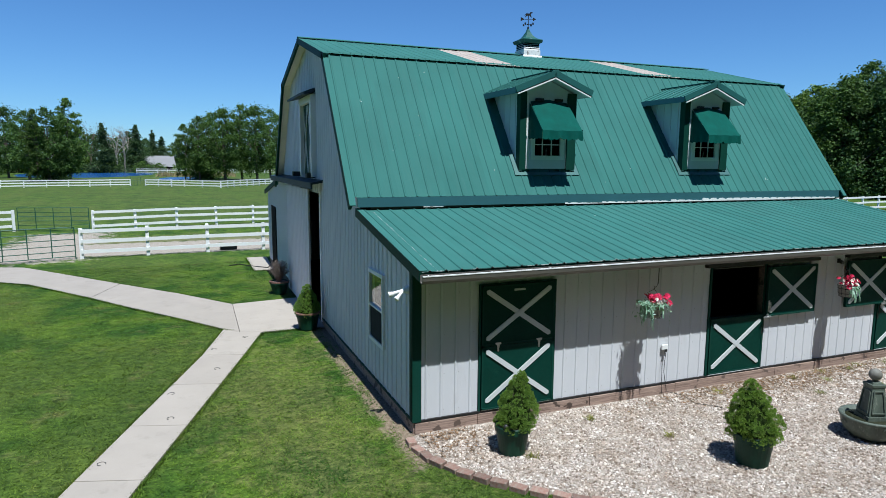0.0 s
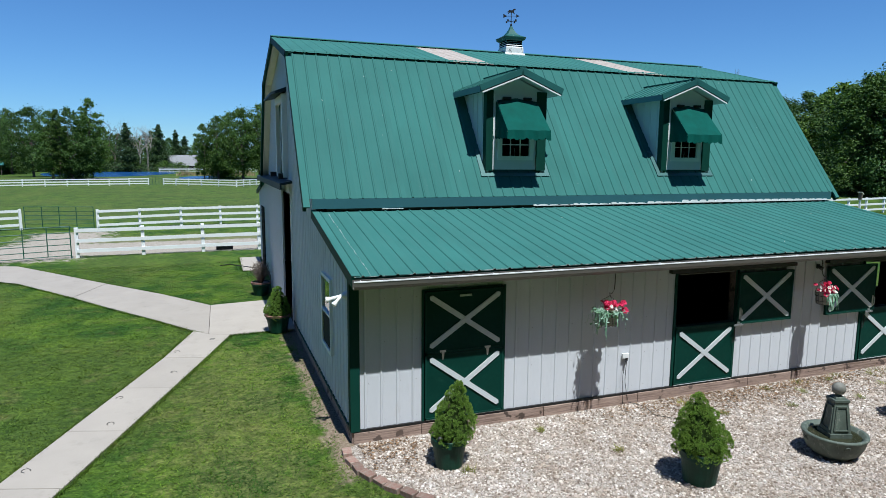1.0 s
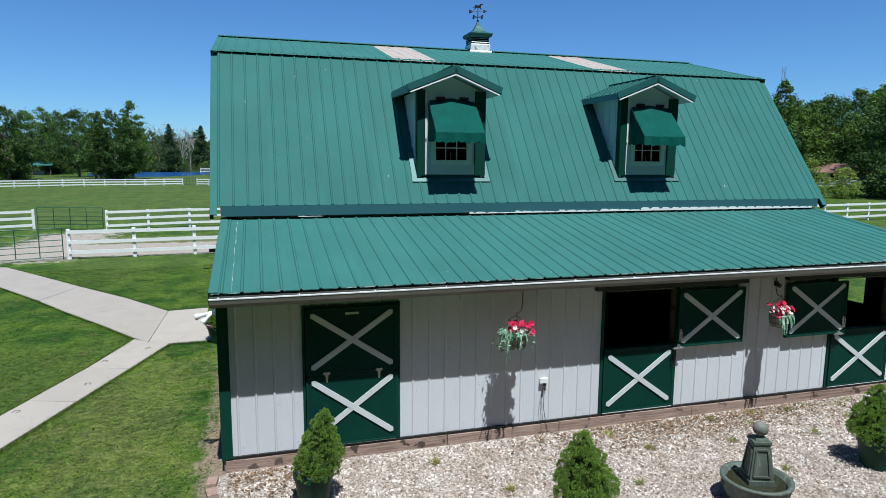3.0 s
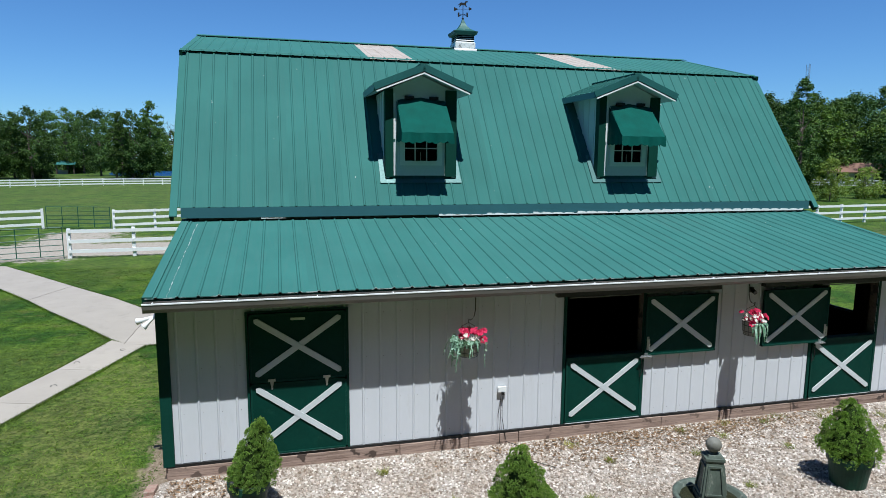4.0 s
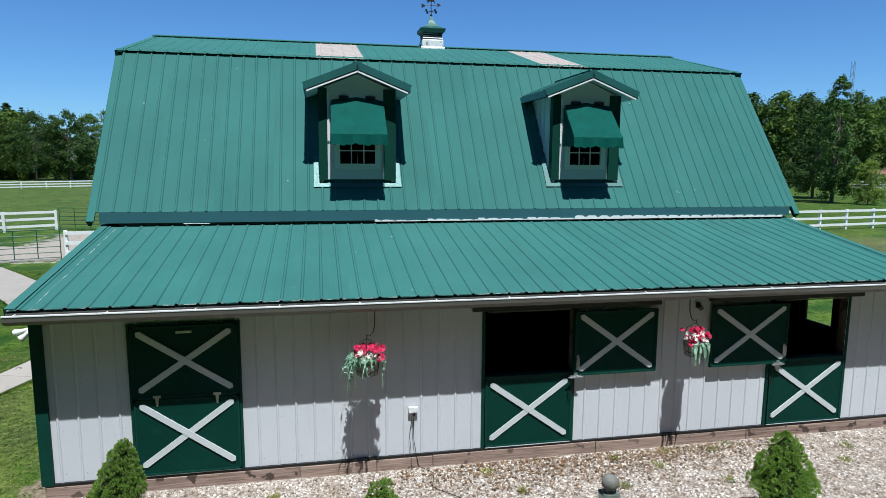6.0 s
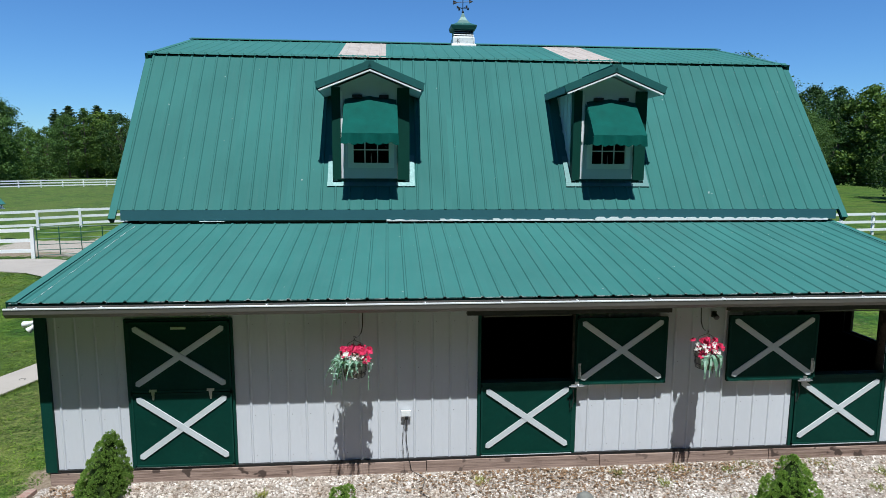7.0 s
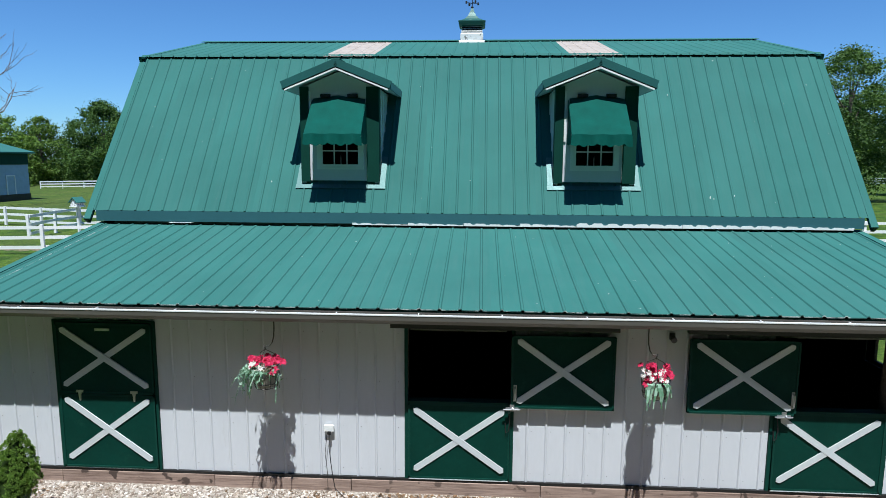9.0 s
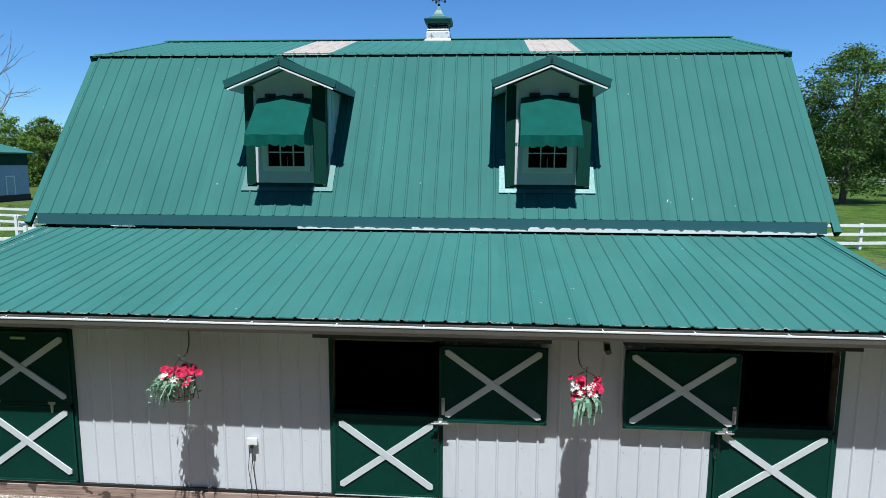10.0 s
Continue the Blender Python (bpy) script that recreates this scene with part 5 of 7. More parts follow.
vane = thing("weather_vane", "dark iron horse weather vane with compass arms", "weather vane", (5.92, YR, 7.40))
bm = bm_new()
tube(bm, [(0, 0, 0), (0, 0, 0.40)], 0.010, 6)
lathe(bm, [(0.004, 0.03), (0.03, 0.05), (0.03, 0.07), (0.004, 0.09)], 10)
part("rod", bm, BLACK, vane)
for a in range(4):
    bm = bm_new()
    c, s = math.cos(a * math.pi / 2 + 0.5), math.sin(a * math.pi / 2 + 0.5)
    tube(bm, [(0, 0, 0.15), (c * 0.14, s * 0.14, 0.15)], 0.006, 5)
    bx(bm, c * 0.15 - 0.02, c * 0.15 + 0.02, s * 0.15 - 0.006, s * 0.15 + 0.006, 0.125, 0.18)
    part("compass_arm", bm, BLACK, vane)
bm = bm_new()
tube(bm, [(-0.2, 0, 0.27), (0.2, 0, 0.30)], 0.007, 5)
prism(bm, [(0.15, 0.255), (0.24, 0.30), (0.15, 0.345)], "y", -0.005, 0.005)
prism(bm, [(-0.23, 0.22), (-0.14, 0.26), (-0.14, 0.285), (-0.23, 0.32)], "y", -0.005, 0.005)
part("arrow", bm, BLACK, vane)
bm = bm_new()
prism(bm, [(-0.10, 0.40), (-0.06, 0.44), (0.03, 0.435), (0.07, 0.48), (0.13, 0.475), (0.125, 0.455), (0.085, 0.445), (0.075, 0.395), (0.10, 0.34), (0.085, 0.335), (0.05, 0.375), (-0.04, 0.375), (-0.085, 0.33), (-0.10, 0.335), (-0.075, 0.39), (-0.14, 0.36)], "y", -0.006, 0.006)
part("horse_figure", bm, BLACK, vane)


# ---- potted shrubs ----
def spruce_mesh(height, radius, seed, lean=(0.0, 0.0)):
    """Dwarf spruce: tiers of rounded lobes on a cone, each lobe a crowd of knobs of short needles."""
    rng = np.random.default_rng(seed)
    verts, lobes = [], []
    tiers = 7
    for j in range(tiers):
        s = (j + 0.15) / tiers
        rr = radius * float(np.interp(s, [0, 0.14, 0.33, 0.55, 0.75, 0.9, 1.0], [0.92, 1.03, 0.89, 0.65, 0.42, 0.23, 0.08]))
        count = max(2, round(math.tau * rr / 0.150))
        turn = rng.uniform(0, math.tau)
        for i in range(count):
            a = turn + (i + rng.uniform(-0.25, 0.25)) * math.tau / count
            lr = rng.uniform(0.066, 0.100) * (1 - 0.35 * s)
            q = max(0.0, rr - lr * 0.55) * rng.uniform(0.82, 1.12)
            lobes.append((np.array([q * math.cos(a) + lean[0] * s, q * math.sin(a) + lean[1] * s, s * height * 0.96 + rng.uniform(-0.02, 0.045)]), lr, a))
    lobes.append((np.array([lean[0] * 0.97, lean[1] * 0.97, height * 0.93]), 0.045, 0.0))
    unit = lambda q: q / (np.linalg.norm(q, axis=-1, keepdims=True) + 1e-9)
    for c, lr, a in lobes:
        face = np.array([math.cos(a), math.sin(a), 0.65])
        d = unit(rng.normal(size=(32, 1, 3)) + face * 0.8)
        kc = c + d * lr * rng.uniform(0.78, 1.10, (32, 1, 1))
        e = unit(rng.normal(size=(32, 42, 3)) + d * 1.1)
        p = kc + e * rng.uniform(0.006, 0.017, (32, 42, 1))
        side = unit(np.cross(e, rng.normal(size=(32, 42, 3)))) * rng.uniform(0.0016, 0.0036, (32, 42, 1))
        out = (e + (0, 0, 0.35)) * rng.uniform(0.006, 0.012, (32, 42, 1))
        q = np.stack([p - side, p + out * 0.4 - side * 1.3, p + out, p + out * 0.4 + side * 1.3], 2)
        verts.append(q.reshape(-1, 3))
    verts = np.concatenate(verts)
    me = bpy.data.meshes.new("foliage")
    me.from_pydata(verts.tolist(), [], np.arange(len(verts)).reshape(-1, 4).tolist())
    me.materials.append(SPRUCE)
    return me


def potted_spruce(x, y, rim, base, zr, height, radius, seed, label, shift=(0.0, 0.0), lean=(0.0, 0.0), clay=False):
    t = thing("potted_spruce", label, "potted shrub", (x, y, 0.014), "potted spruces")
    bm = bm_new()
    rows = [(base, 0.0), (base + 0.01, 0.015), (rim * 0.93, zr - 0.09)]
    rows += [(rim, zr - 0.085), (rim, zr - 0.01), (rim - 0.015, zr), (rim - 0.03, zr - 0.01), (rim - 0.035, zr - 0.06)]
    lathe(bm, rows, 32)
    pot = part("pot", bm, POT, t, "dark green plastic pot", smooth=False)
    if clay:
        bm = bm_new()
        lathe(bm, [(rim * 0.98, zr - 0.035), (rim + 0.02, zr - 0.03), (rim + 0.028, zr + 0.005), (rim, zr + 0.015), (rim - 0.03, zr), (rim - 0.04, zr - 0.05)], 32)
        part("rim", bm, POTRIM, pot, "clay-red rim")
    bm = bm_new()
    lathe(bm, [(0.01, zr - 0.05), (rim - 0.035, zr - 0.055), (rim - 0.036, zr - 0.045), (0.01, zr - 0.03)], 24)
    part("soil", bm, SOIL, t)
    ob = new("foliage", spruce_mesh(height, radius, seed, lean))
    ob.parent = t
    ob.matrix_basis = pose(*shift, zr - 0.025)
    # solid cone whose dark colour puts shade between the lobes
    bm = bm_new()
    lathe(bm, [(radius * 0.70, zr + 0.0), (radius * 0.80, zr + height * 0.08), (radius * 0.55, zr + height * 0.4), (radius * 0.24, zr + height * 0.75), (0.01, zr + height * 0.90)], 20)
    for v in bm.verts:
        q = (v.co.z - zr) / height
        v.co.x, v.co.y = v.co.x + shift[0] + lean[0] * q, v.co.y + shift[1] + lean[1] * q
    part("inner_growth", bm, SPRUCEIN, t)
    bm = bm_new()
    tube(bm, [(0, 0, zr - 0.05), (0, 0, zr + height * 0.6)], [0.03, 0.012], 8)
    part("stem", bm, BARK, t)
    return t


p1 = potted_spruce(0.98, -1.02, 0.235, 0.165, 0.40, 0.71, 0.262, 11, "dwarf spruce cone in a dark green pot on gravel", (0.045, 0.0), (0.10, 0.06))
bm = bm_new()
bmesh.ops.create_icosphere(bm, subdivisions=2, radius=0.035)
part("pot_light", bm, BLACK, p1, "small dark solar light").matrix_basis = pose(-0.17, -0.13, 0.43)
potted_spruce(3.74, -2.42, 0.255, 0.185, 0.42, 0.69, 0.320, 12, "broad dwarf spruce in a dark green pot on gravel", (0.0, 0.02), (-0.01, 0.06))
p3 = potted_spruce(8.22, -2.12, 0.26, 0.19, 0.40, 0.71, 0.320, 13, "dwarf spruce in a dark green pot on gravel", (0.0, 0.02), (0.01, 0.05))
bm = bm_new()
bmesh.ops.create_icosphere(bm, subdivisions=2, radius=0.04)
part("pot_light", bm, BLACK, p3, "small dark solar light").matrix_basis = pose(0.05, -0.225, 0.42)
potted_spruce(-0.44, 6.20, 0.27, 0.19, 0.40, 0.66, 0.26, 14, "dwarf spruce in a green pot with clay rim by the wall", clay=True)
t = thing("potted_twigs", "bare brown twiggy shrub in a pot by the wall", "potted shrub", (-0.50, 10.45, 0.0))
bm = bm_new()
lathe(bm, [(0.19, 0), (0.26, 0.30), (0.28, 0.31), (0.28, 0.38), (0.25, 0.38), (0.24, 0.33)], 28)
pot = part("pot", bm, POT, t)
bm = bm_new()
lathe(bm, [(0.262, 0.335), (0.285, 0.34), (0.290, 0.385), (0.255, 0.388), (0.25, 0.35)], 28)
part("rim", bm, POTRIM, pot)
bm = bm_new()
for i in range(190):
    a, w = rnd.uniform(0, math.tau), rnd.uniform(-0.35, 1.0)
    c, e = math.cos(a), math.sin(a)
    top = (0.31 * math.sqrt(max(0.0, 1 - w * w)) * rnd.uniform(0.7, 1.0), 0.72 + 0.30 * w * rnd.uniform(0.8, 1.0))
    mid = (top[0] * 0.45 + rnd.uniform(-0.03, 0.03), 0.34 + (top[1] - 0.34) * 0.55)
    tube(bm, [(0.04 * c, 0.04 * e, 0.33), (mid[0] * math.cos(a + 0.2), mid[0] * math.sin(a + 0.2), mid[1]), (top[0] * c, top[0] * e, top[1])], [0.006, 0.004, 0.002], 3, False)
    for k in range(4):
        q = rnd.uniform(0.35, 1.0)
        p = Vector((mid[0] * c, mid[0] * e, mid[1])).lerp(Vector((top[0] * c, top[0] * e, top[1])), q)
        d = Vector((rnd.gauss(0, 1), rnd.gauss(0, 1), rnd.gauss(0.4, 1))).normalized() * rnd.uniform(0.04, 0.11)
        tube(bm, [p, p + d * 0.5, p + d], [0.003, 0.0025, 0.0015], 3, False)
part("twigs", bm, TWIG, t, "dry brown twigs")

# ---- fountain ----
ft = thing("fountain", "grey stone garden fountain with obelisk in a round bowl", "fountain", (5.95, -2.45, 0.014), rz=-20)
bm = bm_new()
lathe(bm, [(0.24, 0.0), (0.30, 0.02), (0.43, 0.12), (0.49, 0.24), (0.515, 0.35), (0.535, 0.365), (0.535, 0.40), (0.50, 0.405), (0.465, 0.395), (0.44, 0.27), (0.30, 0.22)], 40)
for _v in bm.verts:
    _v.co.x, _v.co.y, _v.co.z = _v.co.x * 0.74, _v.co.y * 0.74, _v.co.z * 0.82
bowl = part("bowl", bm, STONE, ft, "round stone bowl", smooth=True)
bm = bm_new()
lathe(bm, [(0.02, 0.284), (0.312, 0.284), (0.312, 0.290), (0.02, 0.292)], 32)
part("water", bm, WATER, ft, "dark shallow water")
for a in (178, 262, 350, 80):
    bm = bm_new()
    c, sn = math.cos(radians(a)), math.sin(radians(a))
    ring = []
    for k in range(13):
        q = k * math.tau / 12
        ring.append(((0.372 - 0.02 * math.cos(q)) * c - 0.030 * math.sin(q) * sn, (0.372 - 0.02 * math.cos(q)) * sn + 0.030 * math.sin(q) * c, 0.235 - 0.034 * math.cos(q)))
    tube(bm, ring, 0.008, 6, False)
    part("ring_handle", bm, STONE, bowl, "cast stone ring")
bm = bm_new()
tube(bm, [(0.02, 0.21, 0.27), (0.02, 0.21, 0.36), (0.02, 0.21, 0.41), (0.02, 0.20, 0.43)], [0.075, 0.075, 0.06, 0.02], 14)
part("pump", bm, BLACK, ft, "black pump housing behind the pedestal", smooth=True)


def frustum(bm, r0, r1, z0, z1):
    s = math.sqrt(2) * 0.62
    lathe(bm, [(r0 * s, z0 * 0.93), (r1 * s, z1 * 0.93)], 4)


bm = bm_new()
frustum(bm, 0.235, 0.235, 0.22, 0.37)
frustum(bm, 0.215, 0.145, 0.37, 0.80)
frustum(bm, 0.15, 0.155, 0.80, 0.82)
frustum(bm, 0.165, 0.165, 0.82, 0.855)
frustum(bm, 0.12, 0.10, 0.855, 0.885)
ped = part("pedestal", bm, STONE, ft, "tapered stone pedestal", bevel=0.004)
ped.matrix_basis = pose(0, 0, 0, 0, 0, 45)
for k in range(4):
    bm = bm_new()
    # raised frame round a sunk panel on each face
    def onface(u, z):
        r = 0.215 + (0.145 - 0.215) * (z - 0.37) / 0.43
        return Vector((u * 0.62, -r * 0.62 - 0.004, z * 0.93))
    for a, b in (((-0.15, 0.42), (0.15, 0.42)), ((-0.105, 0.755), (0.105, 0.755)), ((-0.15, 0.42), (-0.105, 0.755)), ((0.15, 0.42), (0.105, 0.755))):
        bar(bm, onface(*a), onface(*b), 0.02, 0.022, (0, 1, 0))
    fr = part("panel_moulding", bm, STONE, ped)
    fr.matrix_basis = pose(0, 0, 0, 0, 0, 45 + 90 * k)
bm = bm_new()
lathe(bm, [(0.035, 0.82), (0.045, 0.83), (0.032, 0.845)], 16)
bmesh.ops.create_uvsphere(bm, u_segments=20, v_segments=14, radius=0.084, matrix=pose(0, 0, 0.922))
part("ball", bm, plain("pale_stone", (0.17, 0.165, 0.14), 0.7, vary=0.25, grain=30, spots=8, relief=0.4), ft, "pale stone ball finial", smooth=True)


# ---- hanging baskets ----
def petal_ring(rng, c, r, n, up):
    """A flower: petals round a centre, as corner lists."""
    out = []
    ax = np.array(up) + rng.normal(0, 0.25, 3)
    ax /= np.linalg.norm(ax)
    u = np.cross(ax, (0.3, 0.5, 0.8))
    u /= np.linalg.norm(u)
    w = np.cross(ax, u)
    for k in range(n):
        a = k * math.tau / n + rng.uniform(-0.2, 0.2)
        d = u * math.cos(a) + w * math.sin(a)
        e = -u * math.sin(a) + w * math.cos(a)
        tip = c + d * r + ax * r * rng.uniform(0.0, 0.5)
        mid = c + d * r * 0.55 + ax * r * 0.35
        out.append([c, mid - e * r * 0.28, tip, mid + e * r * 0.28])
    return out


def petals(name, rng, centres, r, material, parent, label, n=7):
    for c, up in centres:
        v, f = [], []
        for q in petal_ring(rng, np.zeros(3), r * rng.uniform(0.75, 1.15), n, up):
            f.append(tuple(range(len(v), len(v) + 4)))
            v += [tuple(p) for p in q]
        ob = quads(name, v, f, material, parent)
        ob.location = c
        tagged(ob, label)


def basket(x, seed, drape):
    rng = np.random.default_rng(seed)
    t = thing("hanging_basket", "wire hanging basket of red and white flowers" if drape == 0 else "hanging basket of red flowers with broad trailing leaves", "hanging basket", (x, -0.42, 0), "hanging flower baskets")
    bm = bm_new()
    sx = 0.10 if drape == 0 else -0.09
    tube(bm, [(sx, 0.03, 2.27), (sx, 0.03, 2.16), (sx * 0.96, 0.025, 2.07), (sx * 0.80, 0.015, 2.00), (sx * 0.5, 0.01, 1.960), (sx * 0.2, 0.0, 1.952), (-0.1 * sx, 0.0, 1.968), (0.0, 0.0, 1.935), (0.0, 0.0, 1.92)], 0.007, 6)
    part("hook", bm, BLACK, t, "black bent hook")
    bm = bm_new()
    for a in range(3):
        c, s = math.cos(a * math.tau / 3 + 0.4), math.sin(a * math.tau / 3 + 0.4)
        tube(bm, [(0, 0, 1.92), (c * 0.10, s * 0.10, 1.86), (c * 0.15, s * 0.15, 1.70)], 0.004, 4, False)
    part("hanger", bm, BLACK, t)
    bm = bm_new()
    for r, z in ((0.155, 1.69), (0.148, 1.63), (0.137, 1.54), (0.125, 1.485)):
        tube(bm, [(r * math.cos(k * math.tau / 20), r * math.sin(k * math.tau / 20), z) for k in range(21)], 0.005, 4, False)
    for k in range(14):
        c, s = math.cos(k * math.tau / 14), math.sin(k * math.tau / 14)
        tube(bm, [(0.155 * c, 0.155 * s, 1.69), (0.148 * c, 0.148 * s, 1.63), (0.137 * c, 0.137 * s, 1.54), (0.122 * c, 0.122 * s, 1.48)], 0.003, 4, False)
    part("wire_basket", bm, BLACK, t, "dark wire bowl")
    bm = bm_new()
    lathe(bm, [(0.105, 1.485), (0.122, 1.50), (0.138, 1.60), (0.148, 1.685), (0.01, 1.70)], 24)
    part("liner", bm, plain("moss_liner", (0.36, 0.33, 0.28), 0.95, vary=0.3, grain=60, relief=0.6, dist=0.01), t, "grey fibre liner")
    red = [((rng.uniform(-0.13, 0.18), rng.uniform(-0.17, 0.19), 1.72 + rng.uniform(0, 0.12)), (rng.uniform(-0.6, 0.6), -0.7, 0.8)) for _ in range(20)]
    if drape:
        red = [((sx_ + rng.normal(0, 0.03), rng.uniform(-0.14, 0.10), zc + rng.normal(0, 0.03)), (rng.uniform(-0.6, 0.6), -0.8, 0.6)) for sx_, zc in ((-0.08, 1.83), (-0.06, 1.70), (0.05, 1.72), (0.12, 1.77)) for _ in range(6)]
    petals("red_flower", rng, red, 0.056, RED, t, "crimson silk flower", 9)
    white = [((rng.uniform(-0.16, 0.10), rng.uniform(-0.18, 0.0), 1.71 + rng.uniform(-0.03, 0.10)), (rng.uniform(-0.5, 0.5), -0.9, 0.5)) for _ in range(22)]
    petals("white_flower", rng, white, 0.032, PALE, t, "small white flower", 6)
    # trailing greenery
    v, f = [], []
    for _ in range(60 if drape == 0 else 22):
        a = rng.normal(3.7, 0.85) if drape == 0 else rng.uniform(-2.3, -0.9)
        r = rng.uniform(0.10, 0.19) if drape == 0 else rng.uniform(0.04, 0.15)
        p = np.array([r * math.cos(a), r * math.sin(a), 1.69 if drape == 0 else 1.66])
        vel = np.array([math.cos(a) * 0.03, math.sin(a) * 0.03, 0.02])
        steps = rng.integers(4, 10) if drape == 0 else rng.integers(5, 9)
        for i in range(steps):
            q = p + vel
            vel = vel * (0.72, 0.72, 1) + (rng.normal(0, 0.008), rng.normal(0, 0.008), -0.014)
            w = (0.006 if drape == 0 else 0.016 * math.sin((i + 0.6) / steps * 2.9))
            e = np.array([-math.sin(a), math.cos(a), 0.15]) * w
            f.append(tuple(range(len(v), len(v) + 4)))
            v += [tuple(p - e), tuple(p + e), tuple(q + e), tuple(q - e)]
            if drape == 0:
                for _k in range(2):
                    d = rng.normal(0, 0.018, 3)
                    g = rng.normal(0, 0.007, 3)
                    f.append(tuple(range(len(v), len(v) + 4)))
                    v += [tuple(p), tuple(p + d * 0.5 + g), tuple(p + d * 1.3), tuple(p + d * 0.5 - g)]
            p = q
    tagged(quads("trailing_leaves", v, f, TRAIL, t), "pale green trailing leaves")
    if drape == 0:
        lily = [((-0.20, -0.05, 1.70), (-0.8, -0.4, 0.5)), ((-0.17, -0.12, 1.72), (-0.6, -0.6, 0.5))]
        petals("lily", rng, lily, 0.075, TRAIL, t, "pale green starry leaf cluster", 6)


basket(3.74, 21, 0)
basket(8.12, 22, 1)

# ---- fences ----
bm = bm_new()
bx(bm, -0.065, 0.065, -0.065, 0.065, 0, 1.27)
POST = mesh_of("post", bm, FENCE, bevel=0.008)
bm = bm_new()
bx(bm, -0.5, 0.5, -0.02, 0.02, -0.068, 0.068)
RAIL = mesh_of("rail", bm, FENCE)


def fence(points, label="white three-rail horse fence", spacing=2.3, rails=(0.30, 0.72, 1.14), category="fence", low=1.0):
    """Posts along a line of corners, with rails nailed to them."""
    f = thing("fence", label, category, (*points[0], 0), "white paddock fences")
    o = Vector((*points[0], 0))
    posts = []
    for a, b in zip(points, points[1:]):
        a, b = Vector((*a, 0)), Vector((*b, 0))
        k = max(1, round((b - a).length / spacing))
        posts += [a.lerp(b, i / k) for i in range(k)]
    posts.append(Vector((*points[-1], 0)))
    for i, p in enumerate(posts):
        q = posts[min(i + 1, len(posts) - 1)] - posts[max(0, i - 1)]
        ang = math.degrees(math.atan2(q.y, q.x))
        ob = new("post", POST)
        ob.parent = f
        ob.matrix_basis = pose(p.x - o.x, p.y - o.y, rnd.uniform(-0.04, 0.0), rnd.uniform(-1, 1), rnd.uniform(-1, 1), ang) @ Matrix.Diagonal((1, 1, low, 1))
    for a, b in zip(posts, posts[1:]):
        m, d = (a + b) / 2 - o, b - a
        ang = math.atan2(d.y, d.x)
        off = Vector((math.sin(ang), -math.cos(ang), 0)) * 0.082
        for z in rails:
            ob = new("rail", RAIL)
            ob.parent = f
            ob.matrix_basis = pose(m.x + off.x, m.y + off.y, z * low + rnd.uniform(-0.012, 0.012), 0, math.degrees(rnd.uniform(-0.008, 0.008)), math.degrees(ang)) @ Matrix.Diagonal((d.length + 0.02, 1, 1, 1))
    return f


def gate(a, b, label, height=1.25, bars=6):
    """A tube gate between two posts."""
    a, b = Vector((*a, 0)), Vector((*b, 0))
    d = b - a
    g = thing("gate", label, "gate", (a.x, a.y, 0), "green tube gates", rz=math.degrees(math.atan2(d.y, d.x)))
    L = d.length
    for i in range(bars):
        z = 0.12 + (height - 0.12) * (i / (bars - 1)) ** 1.05
        bm = bm_new()
        tube(bm, [(0.08, 0, z), (L - 0.08, 0, z)], 0.018, 6)
        part("bar", bm, GATE, g)
    for k in range(5):
        x = 0.08 + (L - 0.16) * k / 4
        bm = bm_new()
        tube(bm, [(x, 0, 0.0 if k in (0, 4) else 0.11), (x, 0, height + 0.01)], 0.020, 6)
        part("upright", bm, GATE, g)
    return g


fence([(-6.75, 19.70), (-4.42, 19.85), (-2.15, 20.0), (0.12, 20.1), (2.4, 20.2), (16.0, 20.6)], "white three-rail fence behind the barn lawn", low=0.95)
gate((-6.88, 19.66), (-9.98, 18.62), "green tube gate, closed, beside the path")
fence([(-10.05, 18.57), (-12.25, 18.12), (-21.0, 16.5)], "white three-rail fence beside the path")
fence([(-7.62, 30.46), (-5.59, 31.02), (-3.46, 31.6), (-1.28, 31.95), (0.85, 32.1), (18.0, 33.0)], "white three-rail fence across the paddock", low=0.88)
gate((-7.72, 30.45), (-11.3, 31.35), "green tube gate, closed, in the paddock fence")
fence([(-11.44, 31.40), (-13.65, 30.35), (-15.3, 28.97), (-17.14, 27.96), (-22.5, 29.2), (-30.0, 28.0)], "white three-rail fence round the paddock", low=0.9)
fence([(-16.4, 22.9), (-16.9, 25.6), (-17.0, 27.9)], "short white fence joining the paddock fences")
fence([(-51.4, 72.5), (-37.3, 82.6), (-25.1, 89.5), (-10.2, 92.9)], "long white fence across the far pasture", 2.6, low=0.80)
fence([(-8.2, 92.5), (-3.0, 88.5), (1.6, 84.0)], "white fence in the far pasture", 2.6, low=0.80)
fence([(1.6, 84.0), (4.5, 88.0), (10.5, 95.0), (18.0, 100.0)], "white fence leading away in the pasture", 1.6, low=0.80)
fence([(14.5, 23.3), (24.6, 24.1), (35.0, 25.4), (46.0, 26.6), (58.0, 28.2), (72.0, 30.0)], "white fence beyond the far end of the barn")
fence([(60.0, 121.0), (75.0, 112.0), (83.0, 92.0), (84.5, 78.5), (94.0, 69.0)], "white fence before the far wood", 2.6)
fence([(-15.0, 184.0), (8.0, 184.0), (40.0, 182.0)], "distant white fence behind the pond", 2.6)
gate((-10.2, 92.9), (-8.3, 92.5), "small tube gate in the far fence")

